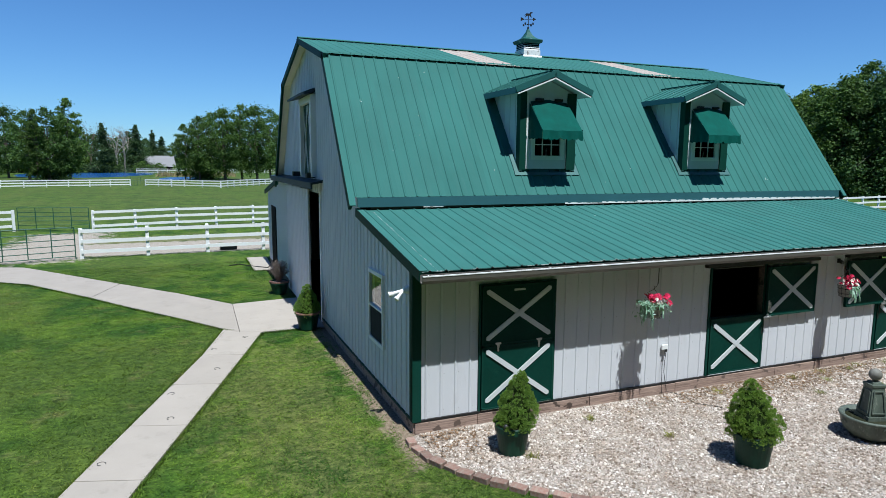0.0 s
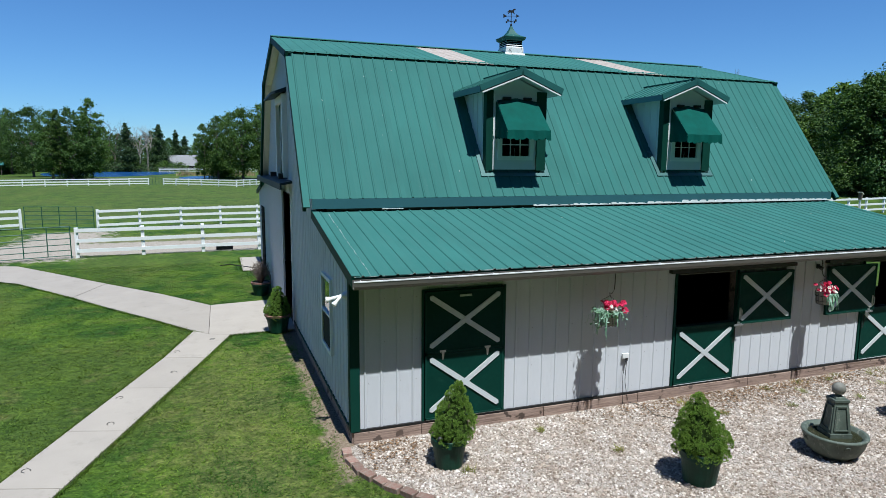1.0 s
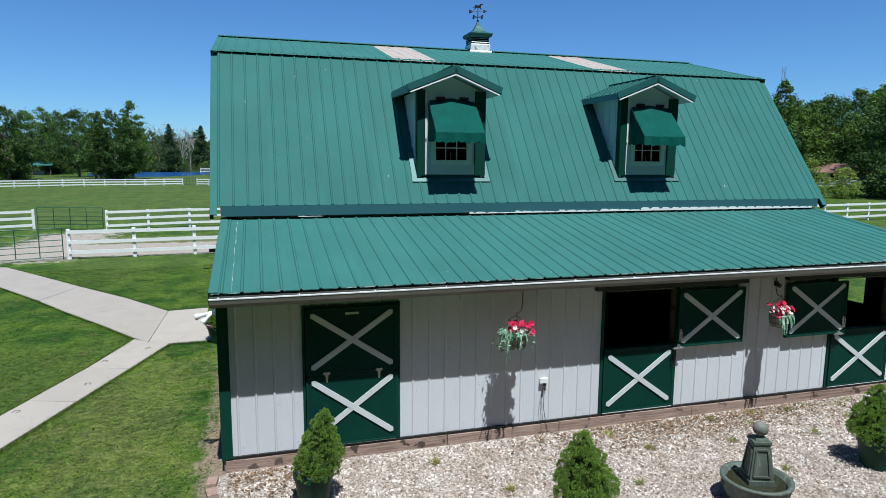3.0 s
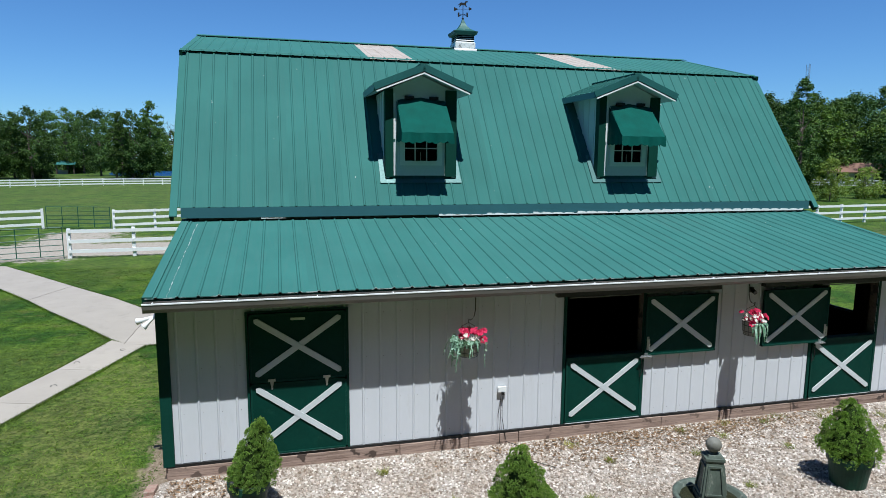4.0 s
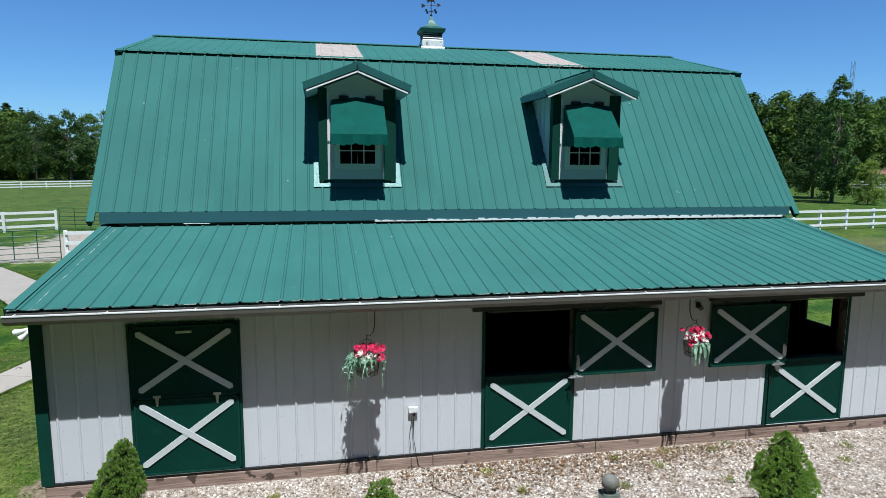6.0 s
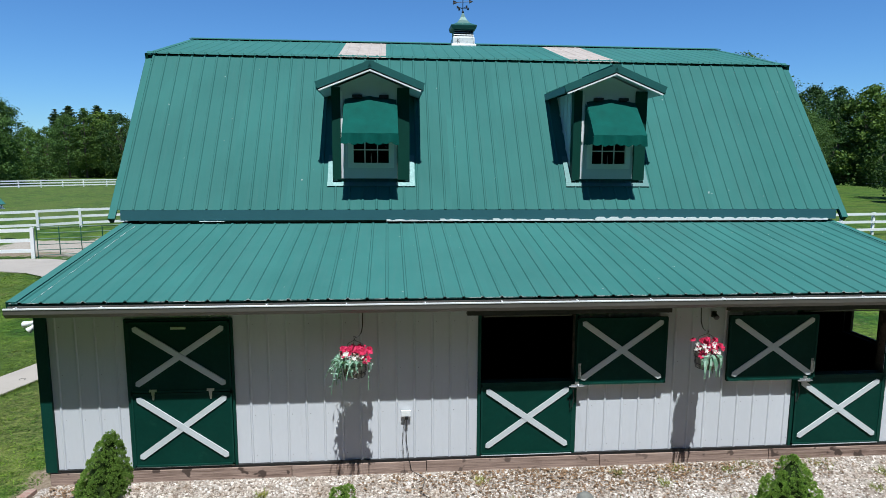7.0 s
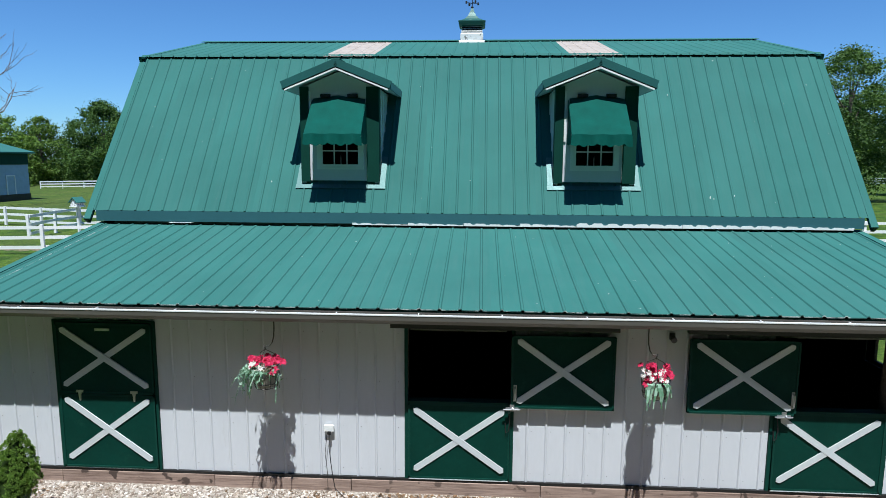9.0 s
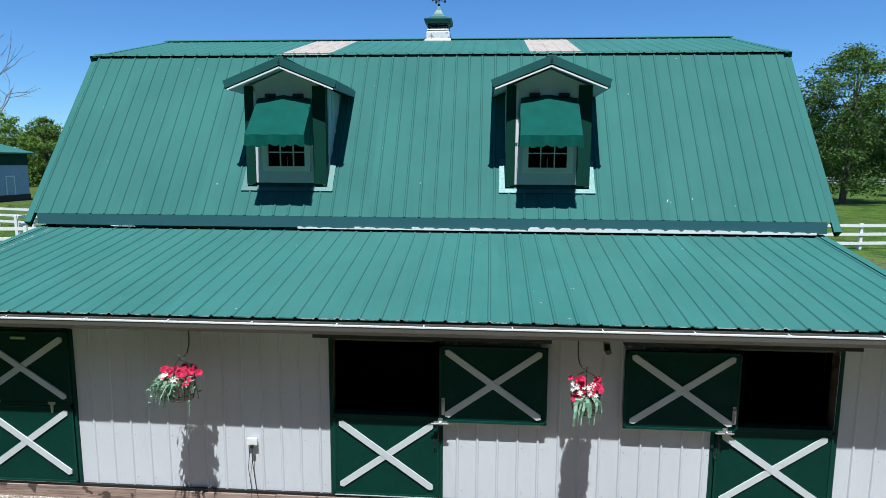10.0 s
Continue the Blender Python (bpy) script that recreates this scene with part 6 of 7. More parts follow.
# nest box on a fence post
nb = thing("nest_box", "weathered grey nest box with white lid on a post", "bird house", (43.4, 25.2, 0), rz=20)
bm = bm_new()
bx(bm, -0.06, 0.06, -0.06, 0.06, 0, 1.22)
part("post", bm, FENCE, nb)
bm = bm_new()
prism(bm, [(-0.10, 1.20), (0.10, 1.20), (0.13, 1.62), (-0.13, 1.72)], "y", -0.11, 0.11)
part("box_body", bm, TWIG, nb, "grey weathered boards")
bm = bm_new()
prism(bm, [(-0.19, 1.745), (0.22, 1.585), (0.22, 1.625), (-0.19, 1.785)], "y", -0.16, 0.16)
part("lid", bm, FENCE, nb, "white slanted lid")

# trough by the fence, hose at the slab
bm = bm_new()
bx(bm, -0.34, 0.34, -0.16, 0.16, 0, 0.22)
bmesh.ops.delete(bm, geom=[f for f in bm.faces if f.calc_center_median().z > 0.2], context="FACES")
bx(bm, -0.30, 0.30, -0.12, 0.12, 0.03, 0.05)
for a, b, c, d in ((-0.36, 0.36, -0.18, -0.14), (-0.36, 0.36, 0.14, 0.18), (-0.36, -0.32, -0.14, 0.14), (0.32, 0.36, -0.14, 0.14)):
    bx(bm, a, b, c, d, 0.19, 0.225)
tr = part("feed_trough", bm, BLACK)
tr.matrix_basis = pose(-1.30, 20.55, 0, 0, 0, 3)
tagged(tr, "black rubber feed trough by the fence", "trough")
bm = bm_new()
tube(bm, [(-1.55, 16.0, 0.02), (-1.2, 16.2, 0.02), (-0.9, 15.7, 0.03), (-0.6, 15.2, 0.05), (-0.3, 14.9, 0.05), (-0.15, 14.6, 0.3)], 0.016, 6)
tagged(part("garden_hose", bm, BLACK), "black garden hose lying on the lawn", "hose")

# bird house on a post
bh = thing("bird_house", "large white bird house with green roof on a post", "bird house", (-14.65, 24.23, -0.06), rz=-107)
bm = bm_new()
bx(bm, -0.055, 0.055, -0.055, 0.055, 0, 1.60)
part("post", bm, FENCE, bh)
bm = bm_new()
bx(bm, -0.28, 0.28, -0.26, 0.26, 1.60, 1.65)
bx(bm, -0.23, 0.23, -0.21, 0.21, 1.65, 1.87)
prism(bm, [(-0.21, 1.87), (0.21, 1.87), (0.0, 2.06)], "x", -0.23, 0.23)
body = part("house_body", bm, WHITE, bh)
for s in (-1, 1):
    bm = bm_new()
    prism(bm, [(0, 2.12), (s * 0.30, 1.85), (s * 0.30, 1.82), (0, 2.08)], "x", -0.29, 0.29)
    part("roof_slope", bm, ROOF, bh)
for z in (1.71, 1.81):
    for y in (-0.10, 0.10):
        bm = bm_new()
        tube(bm, [(0.22, y, z), (0.235, y, z)], 0.026, 10)
        part("entrance_hole", bm, BLACK, body)
for x in (-0.13, 0.0, 0.13):
    for y in (-0.205, 0.216):
        bm = bm_new()
        tube(bm, [(x, y, 1.75), (x, y - 0.011, 1.75)], 0.026, 10)
        part("entrance_hole", bm, BLACK, body)

# ---- far buildings ----


def gabled(name, label, at, rz, L, W, H, rise, wall, roof, over=0.5):
    h = thing(name, label, "building", (*at, 0), rz=rz)
    bm = bm_new()
    prism(bm, [(-W / 2, 0), (W / 2, 0), (W / 2, H), (0, H + rise), (-W / 2, H)], "x", -L / 2, L / 2)
    part("wall", bm, wall, h)
    k = rise / (W / 2)
    for s in (-1, 1):
        bm = bm_new()
        prism(bm, [(0, H + rise + 0.12), (s * (W / 2 + over), H - k * over + 0.12), (s * (W / 2 + over), H - k * over), (0, H + rise)], "x", -L / 2 - over, L / 2 + over)
        part("roof", bm, roof, h)
    return h


shed = thing("shed", "pale blue steel machine shed with a green hipped roof", "building", (-43.9, 44.1, 0), rz=88)
bm = bm_new()
bx(bm, -8, 8, -6, 6, 0, 4.45)
part("wall", bm, SHEDWALL, shed)
bm = bm_new()
lo = [bm.verts.new(p) for p in ((-8.5, -6.5, 4.42), (8.5, -6.5, 4.42), (8.5, 6.5, 4.42), (-8.5, 6.5, 4.42))]
up = [bm.verts.new(p) for p in ((-8.5, -6.5, 4.56), (8.5, -6.5, 4.56), (8.5, 6.5, 4.56), (-8.5, 6.5, 4.56))]
hi = [bm.verts.new(p) for p in ((-2, 0, 7.3), (2, 0, 7.3))]
for f in ((up[0], up[1], hi[1], hi[0]), (up[1], up[2], hi[1]), (up[2], up[3], hi[0], hi[1]), (up[3], up[0], hi[0]), (lo[3], lo[2], lo[1], lo[0])):
    bm.faces.new(f)
for k in range(4):
    bm.faces.new((lo[k], lo[(k + 1) % 4], up[(k + 1) % 4], up[k]))
part("roof", bm, ROOF, shed)
# dark strip on the wall stands in for the eave's shade
bm = bm_new()
bx(bm, -8.02, 8.02, -6.05, -6.0, 3.38, 4.42)
part("eave_band", bm, GREEN, shed, "dark band painted in for the shade under the eave")
bm = bm_new()
for a, b, c, d in ((5.1, 5.2, 0.62, 2.4), (6.1, 6.2, 0.62, 2.4), (5.2, 6.1, 2.3, 2.4)):
    bx(bm, a, b, -6.07, -6.0, c, d)
door = part("door_frame", bm, FENCE, shed)
bm = bm_new()
bx(bm, 5.2, 6.1, -6.04, -6.0, 0.62, 2.3)
part("side_door", bm, SHEDWALL, door)
bm = bm_new()
bx(bm, -8.05, 8.05, -6.06, -6.0, 0, 0.6)
part("base_band", bm, BLACK, shed)
house = gabled("house", "low ranch house with a brown shingle roof", (99.0, 80.6), -32, 12.0, 8.5, 2.45, 1.3, FARWALL, HOUSEROOF, 0.7)
for x in (-4.2, -1.5, 1.5, 4.2):
    bm = bm_new()
    bx(bm, x - 0.6, x + 0.6, -4.31, -4.25, 0.9, 2.1)
    part("window", bm, DARK, house)
sh = thing("pasture_shelter", "small open shelter with a green roof on posts", "shelter", (-46.2, 155.0, 0), rz=14)
for x in (-1.7, 1.7):
    for y in (-1.2, 1.2):
        bm = bm_new()
        bx(bm, x - 0.09, x + 0.09, y - 0.09, y + 0.09, 0, 2.25)
        part("post", bm, BARK, sh)
for k in (-1, 1):
    bm = bm_new()
    prism(bm, [(0, 3.05), (k * 1.7, 2.20), (k * 1.7, 2.10), (0, 2.93)], "x", -2.2, 2.2)
    part("roof", bm, ROOF, sh)
bm = bm_new()
bx(bm, -1.6, 0.4, 0.6, 1.15, 0, 0.95)
part("feeder", bm, FARWALL, sh, "pale hay feeder")
gabled("far_barn", "distant pale barn with a grey sheet roof", (-11.0, 236.0), 8, 8.4, 9.0, 1.6, 3.3, DARK, METALROOF, 0.6)

# pond
bm = bm_new()
N = 40
prism(bm, [(-25 + 14.5 * math.cos(k * math.tau / N) * (1 + 0.10 * math.sin(3 * k * math.tau / N)), 166 + 28 * math.sin(k * math.tau / N)) for k in range(N)], "z", -0.3, 0.03)
tagged(part("pond", bm, POND), "blue pond in the pasture, sky blue painted in", "water", kind="structure")
bm = bm_new()
prism(bm, [(-3.5 + 4.2 * math.cos(k * math.tau / N), 131 + 11 * math.sin(k * math.tau / N + 0.2)) for k in range(N)], "z", -0.3, 0.03)
tagged(part("pond", bm, POND), "small blue arm of the pasture pond", "water", kind="structure")
# reeds on the near bank
rng = np.random.default_rng(8)
v, f = [], []
for _ in range(900):
    x, y = rng.uniform(-9, 8), rng.uniform(143, 165)
    h, w, a = rng.uniform(0.5, 1.3), rng.uniform(0.05, 0.12), rng.uniform(0, 3.2)
    f.append(tuple(range(len(v), len(v) + 3)))
    v += [(x - w * math.cos(a), y - w * math.sin(a), 0), (x + w * math.cos(a), y + w * math.sin(a), 0), (x + rng.normal(0, 0.15), y + rng.normal(0, 0.15), h)]
tagged(quads("reeds", v, f, plain("dry_reeds", (0.26, 0.21, 0.10), 0.9, vary=0.2)), "dry tan reeds on the pond's bank", "reeds", kind="stuff")


# ---- trees ----
def limbs(bm, rng, trunk_h, lean, r0, tips, n=7):
    """Trunk with a slight bend, and limbs to some of the crown's clumps."""
    top = Vector((lean[0], lean[1], trunk_h))
    mid = Vector((lean[0] * 0.3 + rng.normal(0, 0.15), lean[1] * 0.3, trunk_h * 0.5))
    tube(bm, [(0, 0, -0.1), (0, 0, 0.3), mid, top], [r0 * 1.35, r0, r0 * 0.75, r0 * 0.25], n)
    for t in tips:
        s = rng.uniform(0.35, 0.85)
        a = Vector((0, 0, 0.3)).lerp(mid, s * 2) if s < 0.5 else mid.lerp(top, s * 2 - 1)
        t = Vector(t)
        m = a.lerp(t, 0.5) + Vector((0, 0, rng.uniform(-0.2, 0.4)))
        tube(bm, [a, m, t], [r0 * 0.38, r0 * 0.22, r0 * 0.06], 5, False)


def leaf_cloud(rng, clumps, per, size):
    """Leaves as small kites, thick in the clumps' middles and thinning outwards along drooping sprays."""
    v, f, base = [], [], 0
    for c, r in clumps:
        k = int(per * r * r)
        d = rng.normal(size=(k, 3))
        d /= np.linalg.norm(d, axis=1)[:, None]
        stretch = rng.uniform(0.7, 1.35, 3) * (1.1, 1.1, 0.85)
        reach = 0.25 + np.abs(rng.normal(0.45, 0.38, (k, 1)))
        p = np.array(c) + d * r * np.minimum(1.7, reach) * stretch + rng.normal(0, 0.10 * r, (k, 3))
        nrm = d * 0.6 + rng.normal(0, 0.6, (k, 3)) + (0, 0, 0.6)
        u = np.cross(nrm, rng.normal(size=(k, 3)))
        u /= np.linalg.norm(u, axis=1)[:, None]
        w = np.cross(nrm, u)
        w /= np.linalg.norm(w, axis=1)[:, None]
        s = size * rng.uniform(0.55, 1.25, (k, 1))
        q = np.stack([p - u * s, p + u * s * 0.6 - w * s * 0.7, p + u * s * 0.6 + w * s * 0.7], 1).reshape(-1, 3)
        f.append(np.arange(3 * k).reshape(-1, 3) + base)
        v.append(q)
        base += 3 * k
    return np.concatenate(v).tolist(), np.concatenate(f).tolist()


def broadleaf(seed, height, width, base, n=46, per=62, size=0.30, bark=BARK, leaf_mat=LEAF, narrow=1.0, trunk=0.24):
    """A broad-leaved tree with an uneven crown; returns the thing, at the origin."""
    rng = np.random.default_rng(seed)
    t = thing("tree", "", "tree")
    ch = height - base
    clumps = []
    ph = rng.uniform(0, math.tau, 4)
    for i in range(n):
        s = rng.random() ** 0.85
        a = rng.uniform(0, math.tau)
        env = (math.sin(math.pi * min(1, (0.12 + 0.88 * s)) ** narrow)) ** 0.6
        env *= 1 + 0.22 * math.sin(2 * a + ph[0]) + 0.15 * math.sin(3 * a + 5 * s + ph[1])
        r = width / 2 * env * rng.uniform(0.12, 1.0) ** 0.6
        rad = rng.uniform(0.06, 0.12) * width * (1.1 - 0.45 * s)
        clumps.append(((r * math.cos(a), r * math.sin(a), base + s * ch - rad * 0.6), rad))
    bm = bm_new()
    tips = [c for c, _ in clumps[:12]]
    limbs(bm, rng, base + ch * 0.72, (rng.normal(0, 0.3), rng.normal(0, 0.3)), trunk, tips)
    part("trunk", bm, bark, t)
    v, f = leaf_cloud(rng, clumps, per, size)
    quads("crown", v, f, leaf_mat, t)
    return t


def conifer(seed, height, width, base=0.8, size=0.21):
    rng = np.random.default_rng(seed)
    t = thing("conifer", "", "tree")
    bm = bm_new()
    tube(bm, [(0, 0, -0.1), (0, 0, height * 0.5), (0, 0, height)], [0.22, 0.13, 0.02], 7)
    v, f = [], []
    z = base
    while z < height - 0.2:
        s = (z - base) / (height - base)
        r = width / 2 * (1 - s) ** 0.95 * rng.uniform(0.55, 1.25) + 0.04
        for k in range(rng.integers(5, 8)):
            a = rng.uniform(0, math.tau)
            rr = r * rng.uniform(0.65, 1.1)
            tip = np.array([rr * math.cos(a), rr * math.sin(a), z - rr * 0.12 + 0.1])
            tube(bm, [(0, 0, z), tuple(tip)], [0.04, 0.01], 4, False)
            for _ in range(int(10 + 38 * rr)):
                q = rng.random() ** 0.7
                p = np.array([0, 0, z]) * (1 - q) + tip * q + rng.normal(0, 0.06 + 0.15 * rr, 3) * (1, 1, 0.75)
                d, e = rng.normal(0, 1, 3) * (1, 1, 0.5), rng.normal(0, 1, 3)
                d *= size * rng.uniform(0.6, 1.2) / np.linalg.norm(d)
                e *= size * 0.45 / np.linalg.norm(e)
                f.append(tuple(range(len(v), len(v) + 4)))
                v += [tuple(p - d), tuple(p - e), tuple(p + d), tuple(p + e)]
        z += rng.uniform(0.25, 0.55)
    part("trunk", bm, BARK, t)
    quads("crown", v, f, NEEDLE, t)
    return t


def bare_tree(seed, height, mat):
    rng = np.random.default_rng(seed)
    t = thing("bare_tree", "", "tree")
    bm = bm_new()

    def grow(p, d, ln, r, depth):
        q = p + d * ln
        m = p.lerp(q, 0.5) + Vector(rng.normal(0, ln * 0.05, 3))
        tube(bm, [p, m, q], [r, r * 0.82, r * 0.62], 6 if depth < 2 else 3, False)
        if depth >= 5:
            return
        for _ in range(3 if depth < 4 else 2):
            e = (d + Vector(rng.normal(0, 0.48, 3)) + Vector((0, 0, 0.12))).normalized()
            grow(p.lerp(q, rng.uniform(0.55, 1.0)), e, ln * rng.uniform(0.62, 0.82), r * 0.55, depth + 1)
    grow(Vector((0, 0, -0.1)), Vector((0.03, 0, 1)), height * 0.30, height * 0.017, 0)
    part("crown", bm, mat, t)
    return t


OAK1 = broadleaf(31, 14.0, 10.5, 2.2, 150, 112, 0.18)
OAK2 = broadleaf(32, 15.0, 8.5, 2.6, 140, 165, 0.178)
OAK3 = broadleaf(33, 12.0, 9.5, 0.7, 150, 128, 0.185)
MAPLE = broadleaf(39, 12.0, 9.5, 0.6, 160, 125, 0.205, leaf_mat=LEAF3)
TALL = broadleaf(34, 17.0, 6.4, 2.2, 150, 400, 0.16, narrow=0.9)
ROUND = broadleaf(38, 13.0, 12.5, 0.5, 210, 210, 0.16, trunk=0.35, narrow=0.8)
BUSH = broadleaf(35, 5.0, 6.0, 0.1, 90, 150, 0.17, trunk=0.10)
COTTON = broadleaf(36, 16.5, 11.5, 2.4, 210, 215, 0.13, BARK, LEAF2, 1.0, 0.28)
SMALL = broadleaf(37, 5.2, 4.6, 0.5, 90, 520, 0.10, BARK, leaf_material("young_leaves", (0.13, 0.20, 0.040), (0.27, 0.34, 0.085), 0.35), 1.0, 0.08)
SHADE1 = broadleaf(44, 14.0, 11.5, 0.2, 220, 150, 0.17, leaf_mat=LEAF4, narrow=0.8)
SHADE2 = broadleaf(45, 15.0, 9.0, 1.6, 170, 165, 0.17, leaf_mat=LEAF4)
SHADE3 = broadleaf(46, 17.0, 6.4, 1.2, 170, 320, 0.15, leaf_mat=LEAF4, narrow=0.9)
FIR1 = conifer(41, 13.0, 8.0)
FIR2 = conifer(42, 15.0, 6.5, 1.5)
BARE1 = bare_tree(51, 14.0, BARK)
BARE2 = bare_tree(52, 12.0, PALEBARK)
used = set()
HEIGHTS = {p.name: max(v.co.z for c in p.children for v in c.data.vertices) for p in (OAK1, OAK2, OAK3, MAPLE, TALL, ROUND, BUSH, COTTON, SMALL, SHADE1, SHADE2, SHADE3, FIR1, FIR2, BARE1, BARE2)}


def plant(proto, bearing, dist, height, label, group="trees of the wood edge", turn=None, wide=1.0):
    """Sets a tree at a bearing (degrees right of +y) and distance from the front of the barn."""
    a = radians(bearing)
    x, y = 1.0 + dist * math.sin(a), -8.0 + dist * math.cos(a)
    h0 = HEIGHTS[proto.name]
    height *= 0.83 if bearing < -0.5 else 0.93 if bearing < 20 else 0.97
    s = height / h0
    m = pose(x, y, 0, 0, 0, rnd.uniform(0, 360) if turn is None else turn)
    if proto.name not in used:
        used.add(proto.name)
        ob = proto
        ob.matrix_basis = m @ Matrix.Diagonal((s * wide, s * wide, s, 1))
    else:
        ob = copy_thing(proto, m)
        ob.scale = (s * wide, s * wide, s)
    return tagged(ob, label, "tree", group)


GREENS = "broad-leaved tree in full summer leaf"
DEEP = "tall broad-leaved tree with dense dark green crown"
PINE = "dark green conifer at the wood's edge"
# wood edge from the far left round to the barn
for b, d, h, pr in ((-44, 92, 14, OAK1), (-41, 88, 13, MAPLE), (-39, 100, 15, OAK2), (-37.2, 112, 12.5, MAPLE), (-36.2, 104, 13.5, MAPLE), (-33.2, 112, 12.5, MAPLE), (-39.6, 98, 14, OAK2), (-35.5, 118, 11.5, OAK1), (-33.7, 124, 11, MAPLE), (-31.6, 140, 12, OAK1),
                    (-29.3, 132, 10.5, MAPLE), (-28.2, 138, 10, MAPLE), (-27.0, 150, 12, MAPLE), (-25.2, 168, 17.6, FIR2), (-24.3, 166, 18.6, FIR1), (-23.3, 168, 18.2, FIR2), (-22.3, 166, 19.0, FIR1), (-21.4, 168, 18.0, FIR2), (-25.8, 150, 12.5, OAK3), (-24.3, 140, 15, OAK1), (-23.1, 138, 16, OAK2), (-21.9, 142, 15.5, MAPLE),
                    (-20.6, 136, 15.5, OAK1), (-19.4, 140, 14.8, OAK2), (-18.3, 135, 16, OAK3), (-17.1, 176, 18.4, OAK1), (-16.0, 172, 18.8, OAK2), (-14.9, 178, 18.6, OAK3), (-13.7, 150, 17.2, OAK1), (-12.6, 134, 15, OAK2),
                    (-11.4, 128, 15.6, OAK3), (-10.3, 136, 15.0, OAK2)):
    plant(pr, b, d, h, PINE if pr in (FIR1, FIR2) else (GREENS if pr in (OAK3, MAPLE) else DEEP), wide=1.6 if pr in (FIR1, FIR2) else 1.0)
plant(ROUND, -28.85, 108, 15.6, "large round-headed tree standing before the wood", turn=20)
plant(TALL, -9.95, 132, 17.6, "tall narrow poplar-like tree standing over the others")
plant(TALL, -12.2, 126, 14.5, "slender broad-leaved tree at the pasture's edge")
plant(BARE1, -7.9, 205, 18, "bare brown tree among green ones")
plant(BARE2, -6.1, 202, 16, "pale leafless tree at the wood's edge")
plant(BARE2, -5.5, 206, 14, "pale leafless tree at the wood's edge")
plant(FIR1, -7.05, 200, 16.5, PINE, wide=1.3)
plant(FIR1, -4.6, 212, 17.0, PINE, wide=1.35)
plant(FIR2, -3.2, 262, 17.5, PINE, wide=1.45)
plant(FIR1, -2.5, 264, 15, PINE, wide=1.45)
plant(FIR1, -1.2, 262, 13.5, PINE, wide=1.45)
for b, d, h, pr in ((-9.0, 226, 15.0, OAK2), (-8.4, 236, 16.5, OAK3), (-7.5, 228, 14.5, OAK1), (-6.6, 238, 15.5, OAK2), (-5.9, 230, 13.5, OAK3), (-5.1, 240, 16.0, SHADE2), (-4.3, 246, 13.0, OAK3), (-3.7, 268, 14.5, SHADE1)):
    plant(pr, b, d, h, GREENS if pr is OAK3 else DEEP, "trees behind the pond")
for b, d, h, pr in ((-1.7, 128, 12.6, TALL), (-0.6, 127, 14.6, OAK2), (0.4, 133, 14.5, OAK3), (1.4, 124, 14.8, OAK1), (2.8, 126, 15.6, OAK2), (4.0, 122, 15.4, OAK1), (5.2, 128, 15.0, OAK2), (6.4, 122, 14.0, OAK1), (7.8, 130, 14.0, OAK3), (9.5, 126, 15, OAK1)):
    plant(pr, b, d, h, DEEP if pr is OAK2 else GREENS, "trees by the pond")
# deeper row and undergrowth, closing the wood
for i in range(25):
    b = -46 + i * 1.5
    plant((OAK3, OAK1, OAK2)[i % 3], b + rnd.uniform(-0.4, 0.4), (195 if b > -18.5 else 165) + rnd.uniform(-8, 14), rnd.uniform(12.5, 15.5) * (0.82 if b < -24 else 1.0), GREENS, "trees deeper in the wood")
for i in range(30):
    b = -45 + i * 1.55
    plant(BUSH, b + rnd.uniform(-0.5, 0.5), ((200 if b > -18.5 else 146) if b > -30 else 124) + rnd.uniform(-8, 6), rnd.uniform(3.5, 6.0), "low leafy bush under the wood", "undergrowth", wide=1.4)
for i in range(10):
    plant((OAK3, FIR1)[i % 2], -8 + i * 1.6, 290 + rnd.uniform(-10, 20), rnd.uniform(12, 15), GREENS if i % 2 == 0 else PINE, "trees beyond the pond")
plant(BARE1, -36.2, 59, 17.0, "bare tree with fine branches over the pasture", "pasture trees")
# right of the barn
plant(COTTON, 31.6, 79.5, 16.2, "tall cottonwood with airy green crown in the pasture", "pasture trees", 40, wide=1.25)
plant(COTTON, 35.6, 98, 11.5, "green cottonwood at the pasture's edge", "pasture trees", 200)
for b, d, h, pr in ((24.5, 118, 14, OAK2), (26.5, 122, 14, OAK3), (30.2, 116, 14, OAK1), (31.8, 112, 15, OAK2), (35.5, 110, 15, OAK1), (37.5, 112, 15, OAK2), (39.6, 108, 14.5, MAPLE), (41.2, 104, 14.0, OAK1), (43.8, 77, 13.2, TALL), (42.4, 85, 11.0, OAK2), (44.6, 112, 13.0, MAPLE),
                    (44.5, 104, 14, OAK3), (47.2, 155, 19, OAK1), (48.8, 158, 20, OAK2), (50.2, 156, 20, OAK1), (51.2, 144, 20.0, MAPLE), (52.6, 88, 15.2, OAK1), (54.3, 92, 17.0, OAK2), (56.0, 86, 16, OAK1), (57.8, 90, 16, OAK2), (60, 86, 16, OAK1)):
    far = max(d, 158 if b < 36 else 130) if 24 < b < 48.5 and pr is not TALL and d > 90 else d
    pr = {OAK1: SHADE1, OAK2: SHADE2, TALL: SHADE3}.get(pr, pr)
    plant(pr, b, far, h * (far / d) ** 0.9, GREENS if pr in (OAK3, MAPLE) else DEEP, "trees beyond the barn")
for i in range(17):
    b = 22 + i * 2.4
    plant((OAK3, OAK1)[i % 2], b, 178 + rnd.uniform(-8, 12), rnd.uniform(14, 17), GREENS, "trees deeper in the far wood")
